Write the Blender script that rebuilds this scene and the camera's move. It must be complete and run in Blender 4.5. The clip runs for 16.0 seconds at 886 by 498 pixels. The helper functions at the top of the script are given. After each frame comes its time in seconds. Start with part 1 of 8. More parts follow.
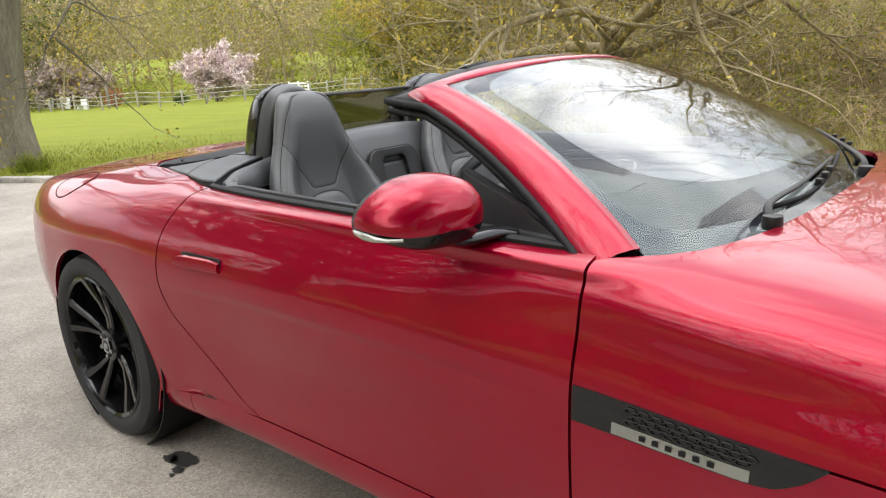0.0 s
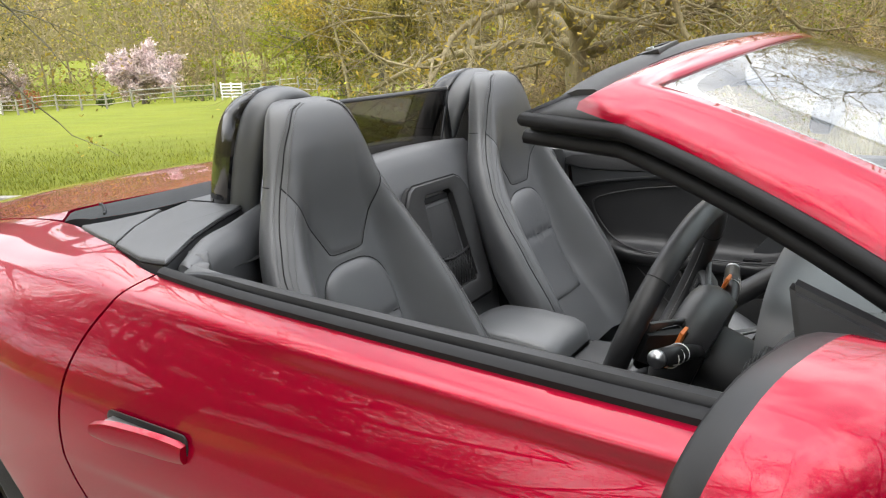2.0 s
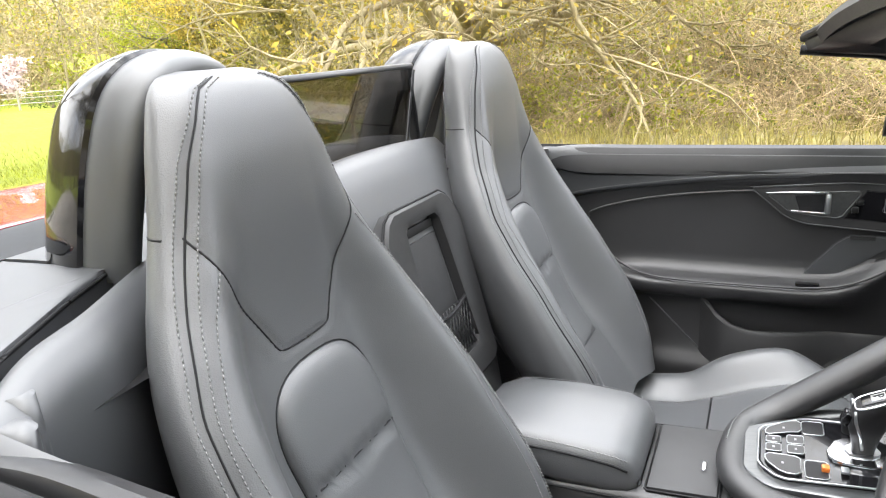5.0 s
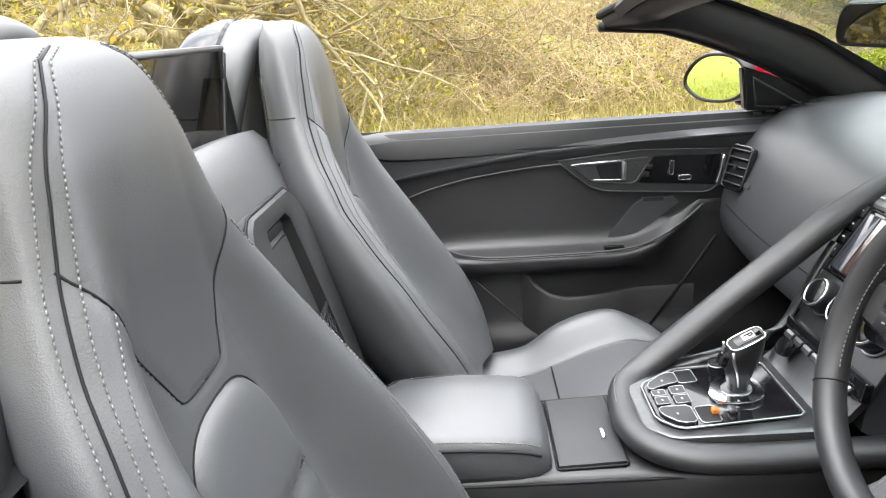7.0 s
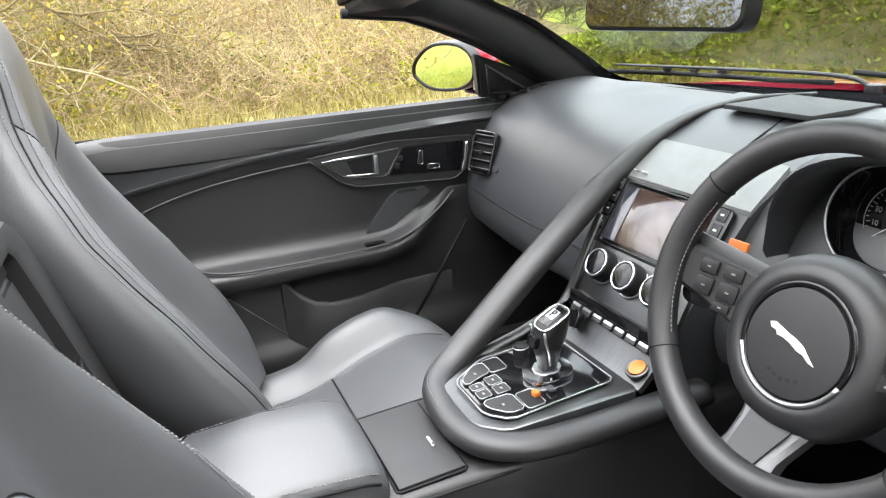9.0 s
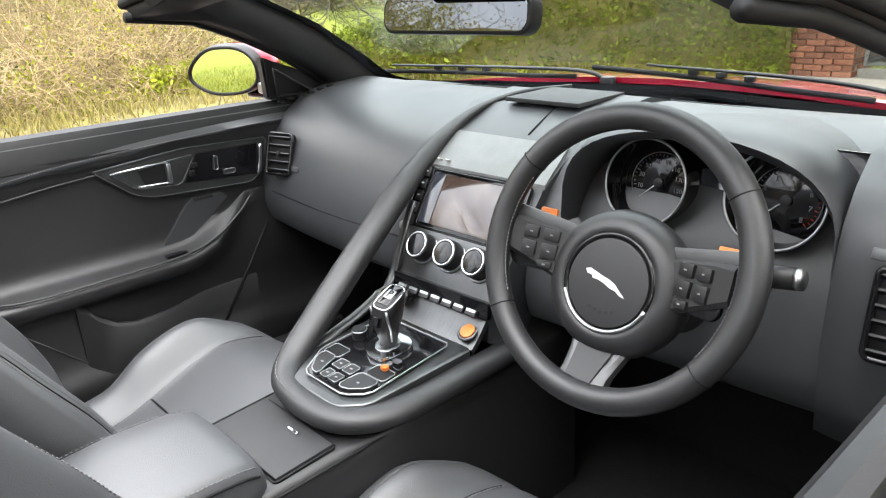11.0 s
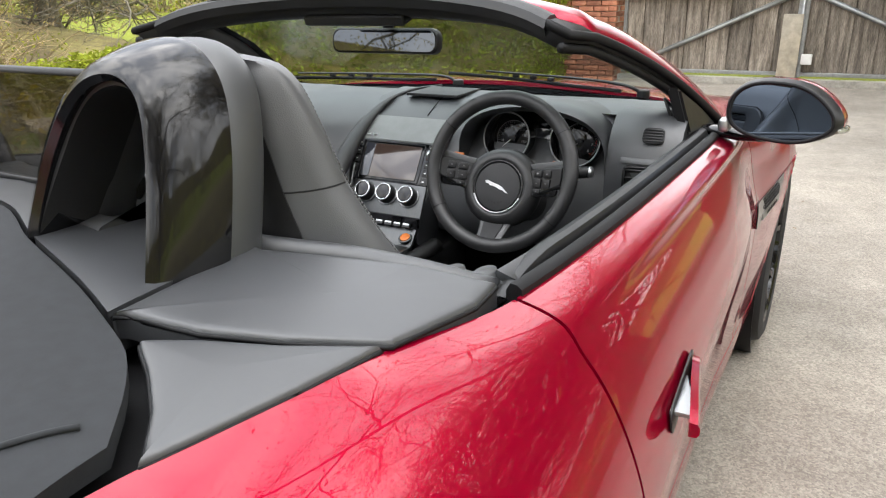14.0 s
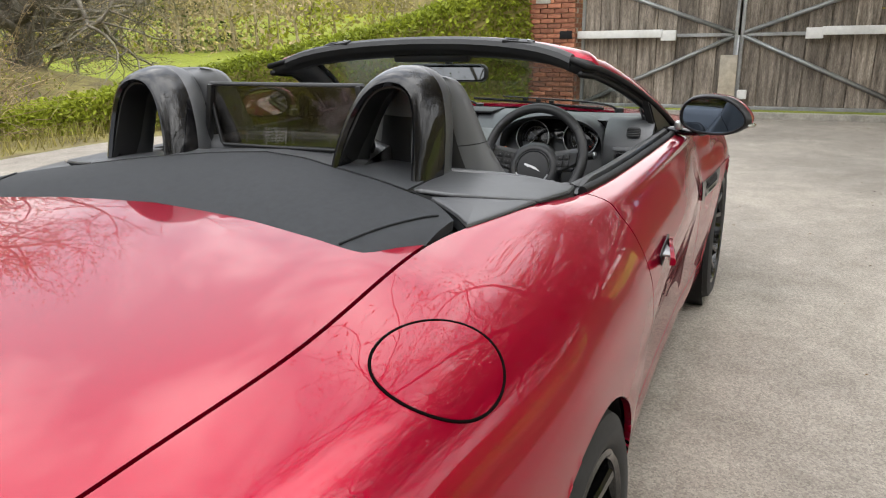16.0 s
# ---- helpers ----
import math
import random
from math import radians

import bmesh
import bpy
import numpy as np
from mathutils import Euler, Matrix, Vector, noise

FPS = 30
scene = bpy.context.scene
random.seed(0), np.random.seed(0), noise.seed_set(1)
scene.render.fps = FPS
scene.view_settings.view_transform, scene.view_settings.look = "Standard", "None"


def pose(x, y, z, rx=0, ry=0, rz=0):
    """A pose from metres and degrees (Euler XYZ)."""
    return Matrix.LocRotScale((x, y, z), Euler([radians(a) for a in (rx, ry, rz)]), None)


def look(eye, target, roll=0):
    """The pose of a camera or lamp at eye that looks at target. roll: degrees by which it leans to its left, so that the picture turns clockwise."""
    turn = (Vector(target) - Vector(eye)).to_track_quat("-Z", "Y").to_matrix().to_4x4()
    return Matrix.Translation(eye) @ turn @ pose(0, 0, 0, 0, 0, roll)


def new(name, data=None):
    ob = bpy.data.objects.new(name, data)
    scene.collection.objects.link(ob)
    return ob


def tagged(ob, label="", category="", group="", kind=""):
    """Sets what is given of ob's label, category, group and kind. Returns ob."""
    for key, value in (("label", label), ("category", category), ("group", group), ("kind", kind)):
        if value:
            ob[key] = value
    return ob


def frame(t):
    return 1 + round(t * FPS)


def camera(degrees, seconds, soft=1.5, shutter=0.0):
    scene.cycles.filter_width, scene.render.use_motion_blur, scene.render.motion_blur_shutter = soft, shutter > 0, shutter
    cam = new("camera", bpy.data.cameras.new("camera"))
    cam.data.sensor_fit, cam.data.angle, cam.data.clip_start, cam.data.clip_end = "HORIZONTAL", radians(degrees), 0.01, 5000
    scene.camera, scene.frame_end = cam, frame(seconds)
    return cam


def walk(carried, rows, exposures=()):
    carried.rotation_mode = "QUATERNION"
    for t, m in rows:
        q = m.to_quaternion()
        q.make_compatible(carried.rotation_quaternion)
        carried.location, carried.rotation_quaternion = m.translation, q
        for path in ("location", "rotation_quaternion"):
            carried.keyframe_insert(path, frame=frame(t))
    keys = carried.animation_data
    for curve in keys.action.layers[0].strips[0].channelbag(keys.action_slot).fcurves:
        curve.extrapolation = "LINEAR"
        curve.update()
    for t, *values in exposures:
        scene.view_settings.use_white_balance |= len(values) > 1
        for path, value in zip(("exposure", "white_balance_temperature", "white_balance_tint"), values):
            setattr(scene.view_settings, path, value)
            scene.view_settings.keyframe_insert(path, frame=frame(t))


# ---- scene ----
cam = camera(64.7, 16.0, soft=1.15)
PATH = [
    (0, (2.471, -1.948, 1.314), (1.23, -0.474, 0.777), -2.6),
    (0.5, (2.216, -1.798, 1.317), (1.019, -0.29, 0.775), -2.8),
    (1, (1.999, -1.679, 1.328), (0.845, -0.139, 0.784), -2.8),
    (1.5, (1.774, -1.569, 1.33), (0.647, -0.01, 0.785), -2.9),
    (2, (1.61, -1.429, 1.294), (0.508, 0.148, 0.747), -2.9),
    (2.5, (1.482, -1.288, 1.272), (0.421, 0.316, 0.725), -3.1),
    (3, (1.4, -1.202, 1.268), (0.366, 0.42, 0.719), -3.1),
    (5.5, (1.052, -0.996, 1.22), (0.355, 0.791, 0.652), -3.4),
    (6, (0.999, -0.984, 1.216), (0.454, 0.851, 0.637), -3.6),
    (6.5, (0.944, -0.974, 1.202), (0.607, 0.907, 0.61), -3.6),
    (7, (0.888, -0.964, 1.201), (0.793, 0.939, 0.595), -3.9),
    (7.5, (0.857, -0.927, 1.186), (0.989, 0.969, 0.564), -3.7),
    (8, (0.829, -0.884, 1.183), (1.175, 0.98, 0.546), -3.6),
    (8.5, (0.791, -0.859, 1.191), (1.344, 0.95, 0.542), -3.4),
    (9, (0.765, -0.83, 1.187), (1.492, 0.911, 0.525), -3.2),
    (9.5, (0.731, -0.81, 1.189), (1.626, 0.847, 0.517), -3.1),
    (10, (0.701, -0.808, 1.193), (1.764, 0.743, 0.511), -2.9),
    (12.5, (0.393, -0.95, 1.228), (1.876, 0.198, 0.534), -1.8),
    (13, (0.264, -0.999, 1.247), (1.797, 0.08, 0.549), -1.5),
    (13.5, (0.069, -1.029, 1.263), (1.651, -0.025, 0.565), -1.5),
    (14, (-0.12, -1.068, 1.28), (1.509, -0.134, 0.592), -1.3),
    (14.5, (-0.31, -1.109, 1.291), (1.352, -0.216, 0.627), -1.3),
    (15, (-0.521, -1.151, 1.302), (1.164, -0.277, 0.673), -1.4),
    (15.5, (-0.727, -1.169, 1.307), (0.976, -0.316, 0.696), -1.2),
    (16, (-1.003, -1.172, 1.306), (0.715, -0.333, 0.718), -1.2),
]
walk(cam, [(t, look(eye, target, roll)) for t, eye, target, roll in PATH],
     [(0.0, 1.1), (1.5, 1.15), (2.2, 1.4), (3.2, 1.8), (5.5, 2.48), (9.0, 2.5), (10.2, 2.42), (12.5, 2.02), (14.0, 1.42), (16.0, 0.98)])

# ---- world, sun, exposure ----
scene.view_settings.exposure = 0.0
world = bpy.data.worlds.new("overcast_sky")
scene.world = world
world.use_nodes = True
wt = world.node_tree
wt.nodes.clear()
w_out = wt.nodes.new("ShaderNodeOutputWorld")
w_bg = wt.nodes.new("ShaderNodeBackground")
w_sky = wt.nodes.new("ShaderNodeTexSky")
w_sky.sky_type = "NISHITA"
w_sky.sun_disc = False
w_sky.sun_elevation = radians(48)
w_sky.sun_rotation = radians(200)
w_co = wt.nodes.new("ShaderNodeTexCoord")
w_noise = wt.nodes.new("ShaderNodeTexNoise")
w_noise.inputs["Scale"].default_value = 2.6
w_noise.inputs["Detail"].default_value = 7
w_noise.inputs["Roughness"].default_value = 0.55
w_noise.inputs["Distortion"].default_value = 0.5
w_ramp = wt.nodes.new("ShaderNodeValToRGB")
w_ramp.color_ramp.elements[0].position, w_ramp.color_ramp.elements[0].color = 0.40, (6.2, 6.5, 7.1, 1)
w_ramp.color_ramp.elements[1].position, w_ramp.color_ramp.elements[1].color = 0.62, (15.0, 14.8, 14.5, 1)
w_mix = wt.nodes.new("ShaderNodeMix")
w_mix.data_type = "RGBA"
w_mix.inputs[0].default_value = 0.88
wt.links.new(w_co.outputs["Generated"], w_noise.inputs["Vector"])
wt.links.new(w_noise.outputs["Fac"], w_ramp.inputs["Fac"])
wt.links.new(w_sky.outputs["Color"], w_mix.inputs[6])
wt.links.new(w_ramp.outputs["Color"], w_mix.inputs[7])
# overcast: the sky is brighter overhead than at the horizon
w_sep = wt.nodes.new("ShaderNodeSeparateXYZ")
w_grad = wt.nodes.new("ShaderNodeMapRange")
w_grad.inputs["To Min"].default_value, w_grad.inputs["To Max"].default_value = 0.45, 1.35
w_mul = wt.nodes.new("ShaderNodeMix")
w_mul.data_type, w_mul.blend_type = "RGBA", "MULTIPLY"
w_mul.inputs[0].default_value = 1.0
wt.links.new(w_co.outputs["Generated"], w_sep.inputs[0])
wt.links.new(w_sep.outputs["Z"], w_grad.inputs["Value"])
wt.links.new(w_mix.outputs[2], w_mul.inputs[6])
wt.links.new(w_grad.outputs["Result"], w_mul.inputs[7])
w_bg.inputs["Strength"].default_value = 0.15
wt.links.new(w_mul.outputs[2], w_bg.inputs["Color"])
wt.links.new(w_bg.outputs[0], w_out.inputs[0])
sun = new("sun", bpy.data.lights.new("sun", "SUN"))
sun.data.energy, sun.data.angle, sun.data.color = 0.8, radians(80), (1.0, 0.96, 0.9)
sun.matrix_world = look((0, 0, 0), (0.35, 0.55, -1.0))

# ---- materials ----
def node_mat(name):
    m = bpy.data.materials.new(name)
    m.use_nodes = True
    nt = m.node_tree
    return m, nt, nt.nodes["Principled BSDF"]


def mat(name, color, rough=0.5, metal=0.0, coat=0.0, coat_rough=0.03, vary=0.0, grain=0.0, scale=40.0, bump=0.0, bump_scale=200.0, spec=0.5,
        second=None, island=0.0, obj_random=0.0, stretch=None):
    """A procedural surface: colour varied at two scales, fine relief, gloss."""
    m, nt, b = node_mat(name)
    N, L = nt.nodes, nt.links
    b.inputs["Base Color"].default_value = (*color, 1)
    b.inputs["Roughness"].default_value = rough
    b.inputs["Metallic"].default_value = metal
    b.inputs["Coat Weight"].default_value = coat
    b.inputs["Coat Roughness"].default_value = coat_rough
    b.inputs["Specular IOR Level"].default_value = spec
    co = N.new("ShaderNodeTexCoord").outputs["Object"]
    if stretch:
        mp = N.new("ShaderNodeMapping")
        mp.inputs["Scale"].default_value = stretch
        L.new(co, mp.inputs["Vector"])
        co = mp.outputs["Vector"]
    if vary or grain or second:
        big = N.new("ShaderNodeTexNoise")
        big.inputs["Scale"].default_value = scale * 0.12
        big.inputs["Detail"].default_value = 4
        L.new(co, big.inputs["Vector"])
        small = N.new("ShaderNodeTexNoise")
        small.inputs["Scale"].default_value = scale
        small.inputs["Detail"].default_value = 6
        small.inputs["Roughness"].default_value = 0.65
        L.new(co, small.inputs["Vector"])
        mix1 = N.new("ShaderNodeMix")
        mix1.data_type = "RGBA"
        mix1.inputs[6].default_value = (*[c * (1 - vary) for c in color], 1)
        mix1.inputs[7].default_value = (*(second or [min(1, c * (1 + vary)) for c in color]), 1)
        rmp = N.new("ShaderNodeMapRange")
        rmp.inputs["From Min"].default_value, rmp.inputs["From Max"].default_value = 0.3, 0.7
        L.new(big.outputs["Fac"], rmp.inputs["Value"])
        L.new(rmp.outputs["Result"], mix1.inputs[0])
        mul = N.new("ShaderNodeMix")
        mul.data_type, mul.blend_type = "RGBA", "MULTIPLY"
        mul.inputs[0].default_value = 1.0
        r2 = N.new("ShaderNodeMapRange")
        r2.inputs["From Min"].default_value, r2.inputs["From Max"].default_value = 0.25, 0.75
        r2.inputs["To Min"].default_value, r2.inputs["To Max"].default_value = 1 - grain, 1 + grain
        L.new(small.outputs["Fac"], r2.inputs["Value"])
        L.new(mix1.outputs[2], mul.inputs[6])
        L.new(r2.outputs["Result"], mul.inputs[7])
        out = mul.outputs[2]
        if island or obj_random:
            g = N.new("ShaderNodeNewGeometry").outputs["Random Per Island"] if island else N.new("ShaderNodeObjectInfo").outputs["Random"]
            r3 = N.new("ShaderNodeMapRange")
            k = island or obj_random
            r3.inputs["To Min"].default_value, r3.inputs["To Max"].default_value = 1 - k, 1 + k
            L.new(g, r3.inputs["Value"])
            m3 = N.new("ShaderNodeMix")
            m3.data_type, m3.blend_type = "RGBA", "MULTIPLY"
            m3.inputs[0].default_value = 1.0
            L.new(out, m3.inputs[6])
            L.new(r3.outputs["Result"], m3.inputs[7])
            out = m3.outputs[2]
        L.new(out, b.inputs["Base Color"])
        rr = N.new("ShaderNodeMapRange")
        rr.inputs["To Min"].default_value, rr.inputs["To Max"].default_value = max(0, rough - 0.08), min(1, rough + 0.08)
        L.new(small.outputs["Fac"], rr.inputs["Value"])
        L.new(rr.outputs["Result"], b.inputs["Roughness"])
    if bump:
        bt = N.new("ShaderNodeTexNoise")
        bt.inputs["Scale"].default_value = bump_scale
        bt.inputs["Detail"].default_value = 4
        L.new(co, bt.inputs["Vector"])
        bp = N.new("ShaderNodeBump")
        bp.inputs["Strength"].default_value = bump
        bp.inputs["Distance"].default_value = 0.6 / bump_scale
        L.new(bt.outputs["Fac"], bp.inputs["Height"])
        L.new(bp.outputs["Normal"], b.inputs["Normal"])
    return m


def leather_mat(name, color, rough=0.42, cells=620.0, strength=0.14, spec=1.0):
    """Leather: fine pebbled cells and slow sheen changes."""
    m, nt, b = node_mat(name)
    N, L = nt.nodes, nt.links
    co = N.new("ShaderNodeTexCoord").outputs["Object"]
    v = N.new("ShaderNodeTexVoronoi")
    v.inputs["Scale"].default_value = cells
    L.new(co, v.inputs["Vector"])
    n = N.new("ShaderNodeTexNoise")
    n.inputs["Scale"].default_value = 9
    n.inputs["Detail"].default_value = 5
    L.new(co, n.inputs["Vector"])
    add = N.new("ShaderNodeMath")
    add.operation = "MULTIPLY_ADD"
    add.inputs[1].default_value = 0.5
    L.new(n.outputs["Fac"], add.inputs[0])
    L.new(v.outputs["Distance"], add.inputs[2])
    bp = N.new("ShaderNodeBump")
    bp.inputs["Strength"].default_value = strength
    bp.inputs["Distance"].default_value = 0.0012
    L.new(add.outputs[0], bp.inputs["Height"])
    L.new(bp.outputs["Normal"], b.inputs["Normal"])
    b.inputs["Specular IOR Level"].default_value = spec
    mx = N.new("ShaderNodeMix")
    mx.data_type = "RGBA"
    mx.inputs[6].default_value = (*[c * 0.85 for c in color], 1)
    mx.inputs[7].default_value = (*[c * 1.2 for c in color], 1)
    L.new(n.outputs["Fac"], mx.inputs[0])
    L.new(mx.outputs[2], b.inputs["Base Color"])
    r = N.new("ShaderNodeMapRange")
    r.inputs["To Min"].default_value, r.inputs["To Max"].default_value = rough - 0.06, rough + 0.1
    L.new(n.outputs["Fac"], r.inputs["Value"])
    L.new(r.outputs["Result"], b.inputs["Roughness"])
    return m


def glass_mat(name, tint, rough=0.0, base=0.08, power=3.5):
    """Thin pane: clear see-through with a real gloss coat."""
    m = bpy.data.materials.new(name)
    m.use_nodes = True
    nt = m.node_tree
    nt.nodes.clear()
    out = nt.nodes.new("ShaderNodeOutputMaterial")
    tr = nt.nodes.new("ShaderNodeBsdfTransparent")
    tr.inputs["Color"].default_value = (*tint, 1)
    gl = nt.nodes.new("ShaderNodeBsdfGlossy")
    gl.inputs["Roughness"].default_value = rough
    lw = nt.nodes.new("ShaderNodeLayerWeight")
    pw = nt.nodes.new("ShaderNodeMath")
    pw.operation = "POWER"
    pw.inputs[1].default_value = power
    fr = nt.nodes.new("ShaderNodeMath")
    fr.operation = "MULTIPLY_ADD"
    fr.inputs[1].default_value, fr.inputs[2].default_value = 1.0 - base, base
    nt.links.new(lw.outputs["Facing"], pw.inputs[0])
    nt.links.new(pw.outputs[0], fr.inputs[0])
    mx = nt.nodes.new("ShaderNodeMixShader")
    nt.links.new(fr.outputs[0], mx.inputs[0])
    nt.links.new(tr.outputs[0], mx.inputs[1])
    nt.links.new(gl.outputs[0], mx.inputs[2])
    nt.links.new(mx.outputs[0], out.inputs[0])
    return m


def paint_mat():
    m, nt, b = node_mat("red_metallic_paint")
    N, L = nt.nodes, nt.links
    b.inputs["Metallic"].default_value = 0.55
    b.inputs["Roughness"].default_value = 0.28
    b.inputs["Coat Weight"].default_value = 1.0
    b.inputs["Coat Roughness"].default_value = 0.006
    b.inputs["Coat IOR"].default_value = 1.46
    b.inputs["Specular IOR Level"].default_value = 0.0
    co = N.new("ShaderNodeTexCoord").outputs["Object"]
    fl = N.new("ShaderNodeTexVoronoi")
    fl.inputs["Scale"].default_value = 1600
    L.new(co, fl.inputs["Vector"])
    mx = N.new("ShaderNodeMix")
    mx.data_type = "RGBA"
    mx.inputs[6].default_value = (0.27, 0.0001, 0.016, 1)
    mx.inputs[7].default_value = (0.35, 0.0002, 0.022, 1)
    L.new(fl.outputs["Distance"], mx.inputs[0])
    L.new(mx.outputs[2], b.inputs["Base Color"])
    dust = N.new("ShaderNodeTexNoise")
    dust.inputs["Scale"].default_value = 14
    dust.inputs["Detail"].default_value = 8
    L.new(co, dust.inputs["Vector"])
    r = N.new("ShaderNodeMapRange")
    r.inputs["From Min"].default_value, r.inputs["From Max"].default_value = 0.5, 0.8
    r.inputs["To Min"].default_value, r.inputs["To Max"].default_value = 0.002, 0.012
    L.new(dust.outputs["Fac"], r.inputs["Value"])
    L.new(r.outputs["Result"], b.inputs["Coat Roughness"])
    return m


M_PAINT = paint_mat()
M_LEATHER = leather_mat("black_leather", (0.064, 0.066, 0.0695), 0.44, 620, 0.16, 0.9)
M_LEATHER_DASH = leather_mat("black_dash_leather", (0.035, 0.037, 0.0405), 0.43, 900, 0.03, 0.95)
M_LEATHER_DARK = leather_mat("black_door_leather", (0.016, 0.016, 0.017), 0.42, 900, 0.10, 0.65)
M_SOFT = mat("soft_touch_plastic", (0.020, 0.020, 0.0212), 0.55, vary=0.15, grain=0.1, scale=60, bump=0.15, bump_scale=900)
M_TRIM = mat("satin_black_trim", (0.013, 0.013, 0.014), 0.38, spec=0.4, vary=0.2, grain=0.1, scale=50, bump=0.05, bump_scale=700)
M_GLOSS = mat("gloss_black", (0.006, 0.006, 0.007), 0.05, vary=0.2, grain=0.05)
M_RUBBER = mat("tyre_rubber", (0.018, 0.018, 0.019), 0.75, vary=0.3, grain=0.25, scale=40, bump=0.3, bump_scale=300)
M_SEAL = mat("black_rubber_seal", (0.009, 0.009, 0.010), 0.55, spec=0.22, vary=0.2, grain=0.15, scale=60)
M_FABRIC = mat("black_canvas", (0.017, 0.019, 0.022), 0.85, vary=0.15, grain=0.2, scale=500, bump=0.5, bump_scale=1800)
M_CARPET = mat("black_carpet", (0.010, 0.010, 0.011), 0.95, vary=0.2, grain=0.5, scale=700, bump=0.8, bump_scale=900)
M_CHROME = mat("chrome", (0.75, 0.76, 0.78), 0.08, metal=1.0, vary=0.05, grain=0.03)
M_SATIN = mat("satin_silver", (0.42, 0.43, 0.44), 0.32, metal=1.0, vary=0.08, grain=0.05, scale=120)
M_DARKMETAL = mat("dark_brushed_metal", (0.115, 0.118, 0.12), 0.36, metal=0.9, vary=0.1, grain=0.15, scale=300, stretch=(1, 12, 1))
M_ORANGE = mat("copper_orange", (0.62, 0.17, 0.03), 0.4, metal=0.1, vary=0.08, grain=0.05)
M_STITCH = mat("pale_grey_thread", (0.17, 0.17, 0.172), 0.7, vary=0.1, grain=0.2, scale=800)
M_WHITE = mat("white_print", (0.75, 0.75, 0.74), 0.5, vary=0.03, grain=0.02)
M_GREYPRINT = mat("grey_print", (0.24, 0.24, 0.25), 0.5, vary=0.03, grain=0.02)
M_REDPRINT = mat("red_print", (0.55, 0.03, 0.02), 0.4, vary=0.03, grain=0.02)
M_MIRROR = mat("mirror_silver", (0.86, 0.87, 0.88), 0.0, metal=1.0)
M_MIRROR_BLUE = mat("tinted_mirror", (0.42, 0.50, 0.62), 0.0, metal=1.0)
M_GLASS = glass_mat("windscreen_glass", (0.86, 0.91, 0.89), 0.0, 0.05, 4.0)
M_FILM = glass_mat("windscreen_film", (0.90, 0.93, 0.94), 0.0, 0.15, 5.0)
M_SMOKE = glass_mat("smoked_mesh_glass", (0.37, 0.35, 0.33), 0.02)
M_FRIT = mat("black_glass_border", (0.030, 0.032, 0.040), 0.06, spec=0.9, vary=0.1, grain=0.05)
M_SCREEN = mat("dark_display", (0.055, 0.035, 0.028), 0.1, coat=1.0, vary=0.1, grain=0.03)
M_LAMP = mat("lamp_lens", (0.36, 0.37, 0.33), 0.08, coat=1.0, metal=0.4, vary=0.2, grain=0.1, scale=200)
M_GAP = mat("dark_panel_gap", (0.006, 0.004, 0.004), 0.95, spec=0.0, vary=0.1, grain=0.1)
M_SPOKE = mat("satin_pewter", (0.11, 0.112, 0.115), 0.5, metal=0.7, vary=0.06, grain=0.06, scale=200)


# ---- mesh helpers ----
def link_mesh(name, verts, faces, material, parent=None, label="", smooth=True):
    me = bpy.data.meshes.new(name)
    me.from_pydata([tuple(map(float, v)) for v in verts], [], faces)
    me.materials.append(material)
    if smooth:
        me.polygons.foreach_set("use_smooth", [True] * len(me.polygons))
    me.update()
    ob = new(name, me)
    ob.parent = parent
    if label:
        ob["label"] = label
    return ob


def part(name, bm, material, parent=None, label="", smooth=True, sharp=35.0):
    """Links a bmesh as one mesh object under a thing or a part."""
    me = bpy.data.meshes.new(name)
    if smooth:
        for f in bm.faces:
            f.smooth = True
        for e in bm.edges:
            if len(e.link_faces) == 2 and e.calc_face_angle(0) > radians(sharp):
                e.smooth = False
    bm.to_mesh(me)
    bm.free()
    me.materials.append(material)
    ob = new(name, me)
    ob.parent = parent
    if label:
        ob["label"] = label
    return ob


def smooth_step(t):
    t = min(1.0, max(0.0, t))
    return t * t * (3 - 2 * t)


def hermite(xs, ys):
    """A smooth function through the points (xs, ys), without overshoot."""
    xs, ys = [float(x) for x in xs], [float(y) for y in ys]
    h = [b - a for a, b in zip(xs, xs[1:])]
    d = [(b - a) / k for a, b, k in zip(ys, ys[1:], h)]
    t = [0.0] * len(xs)
    t[0], t[-1] = d[0], d[-1]
    for i in range(1, len(xs) - 1):
        t[i] = 0 if d[i - 1] * d[i] <= 0 else 2 * d[i - 1] * d[i] / (d[i - 1] + d[i])

    def f(x):
        x = float(min(max(x, xs[0]), xs[-1]))
        i = 0
        while i < len(xs) - 2 and x > xs[i + 1]:
            i += 1
        u = (x - xs[i]) / h[i]
        return (2 * u**3 - 3 * u**2 + 1) * ys[i] + (u**3 - 2 * u**2 + u) * h[i] * t[i] + (3 * u**2 - 2 * u**3) * ys[i + 1] + (u**3 - u**2) * h[i] * t[i + 1]

    return f


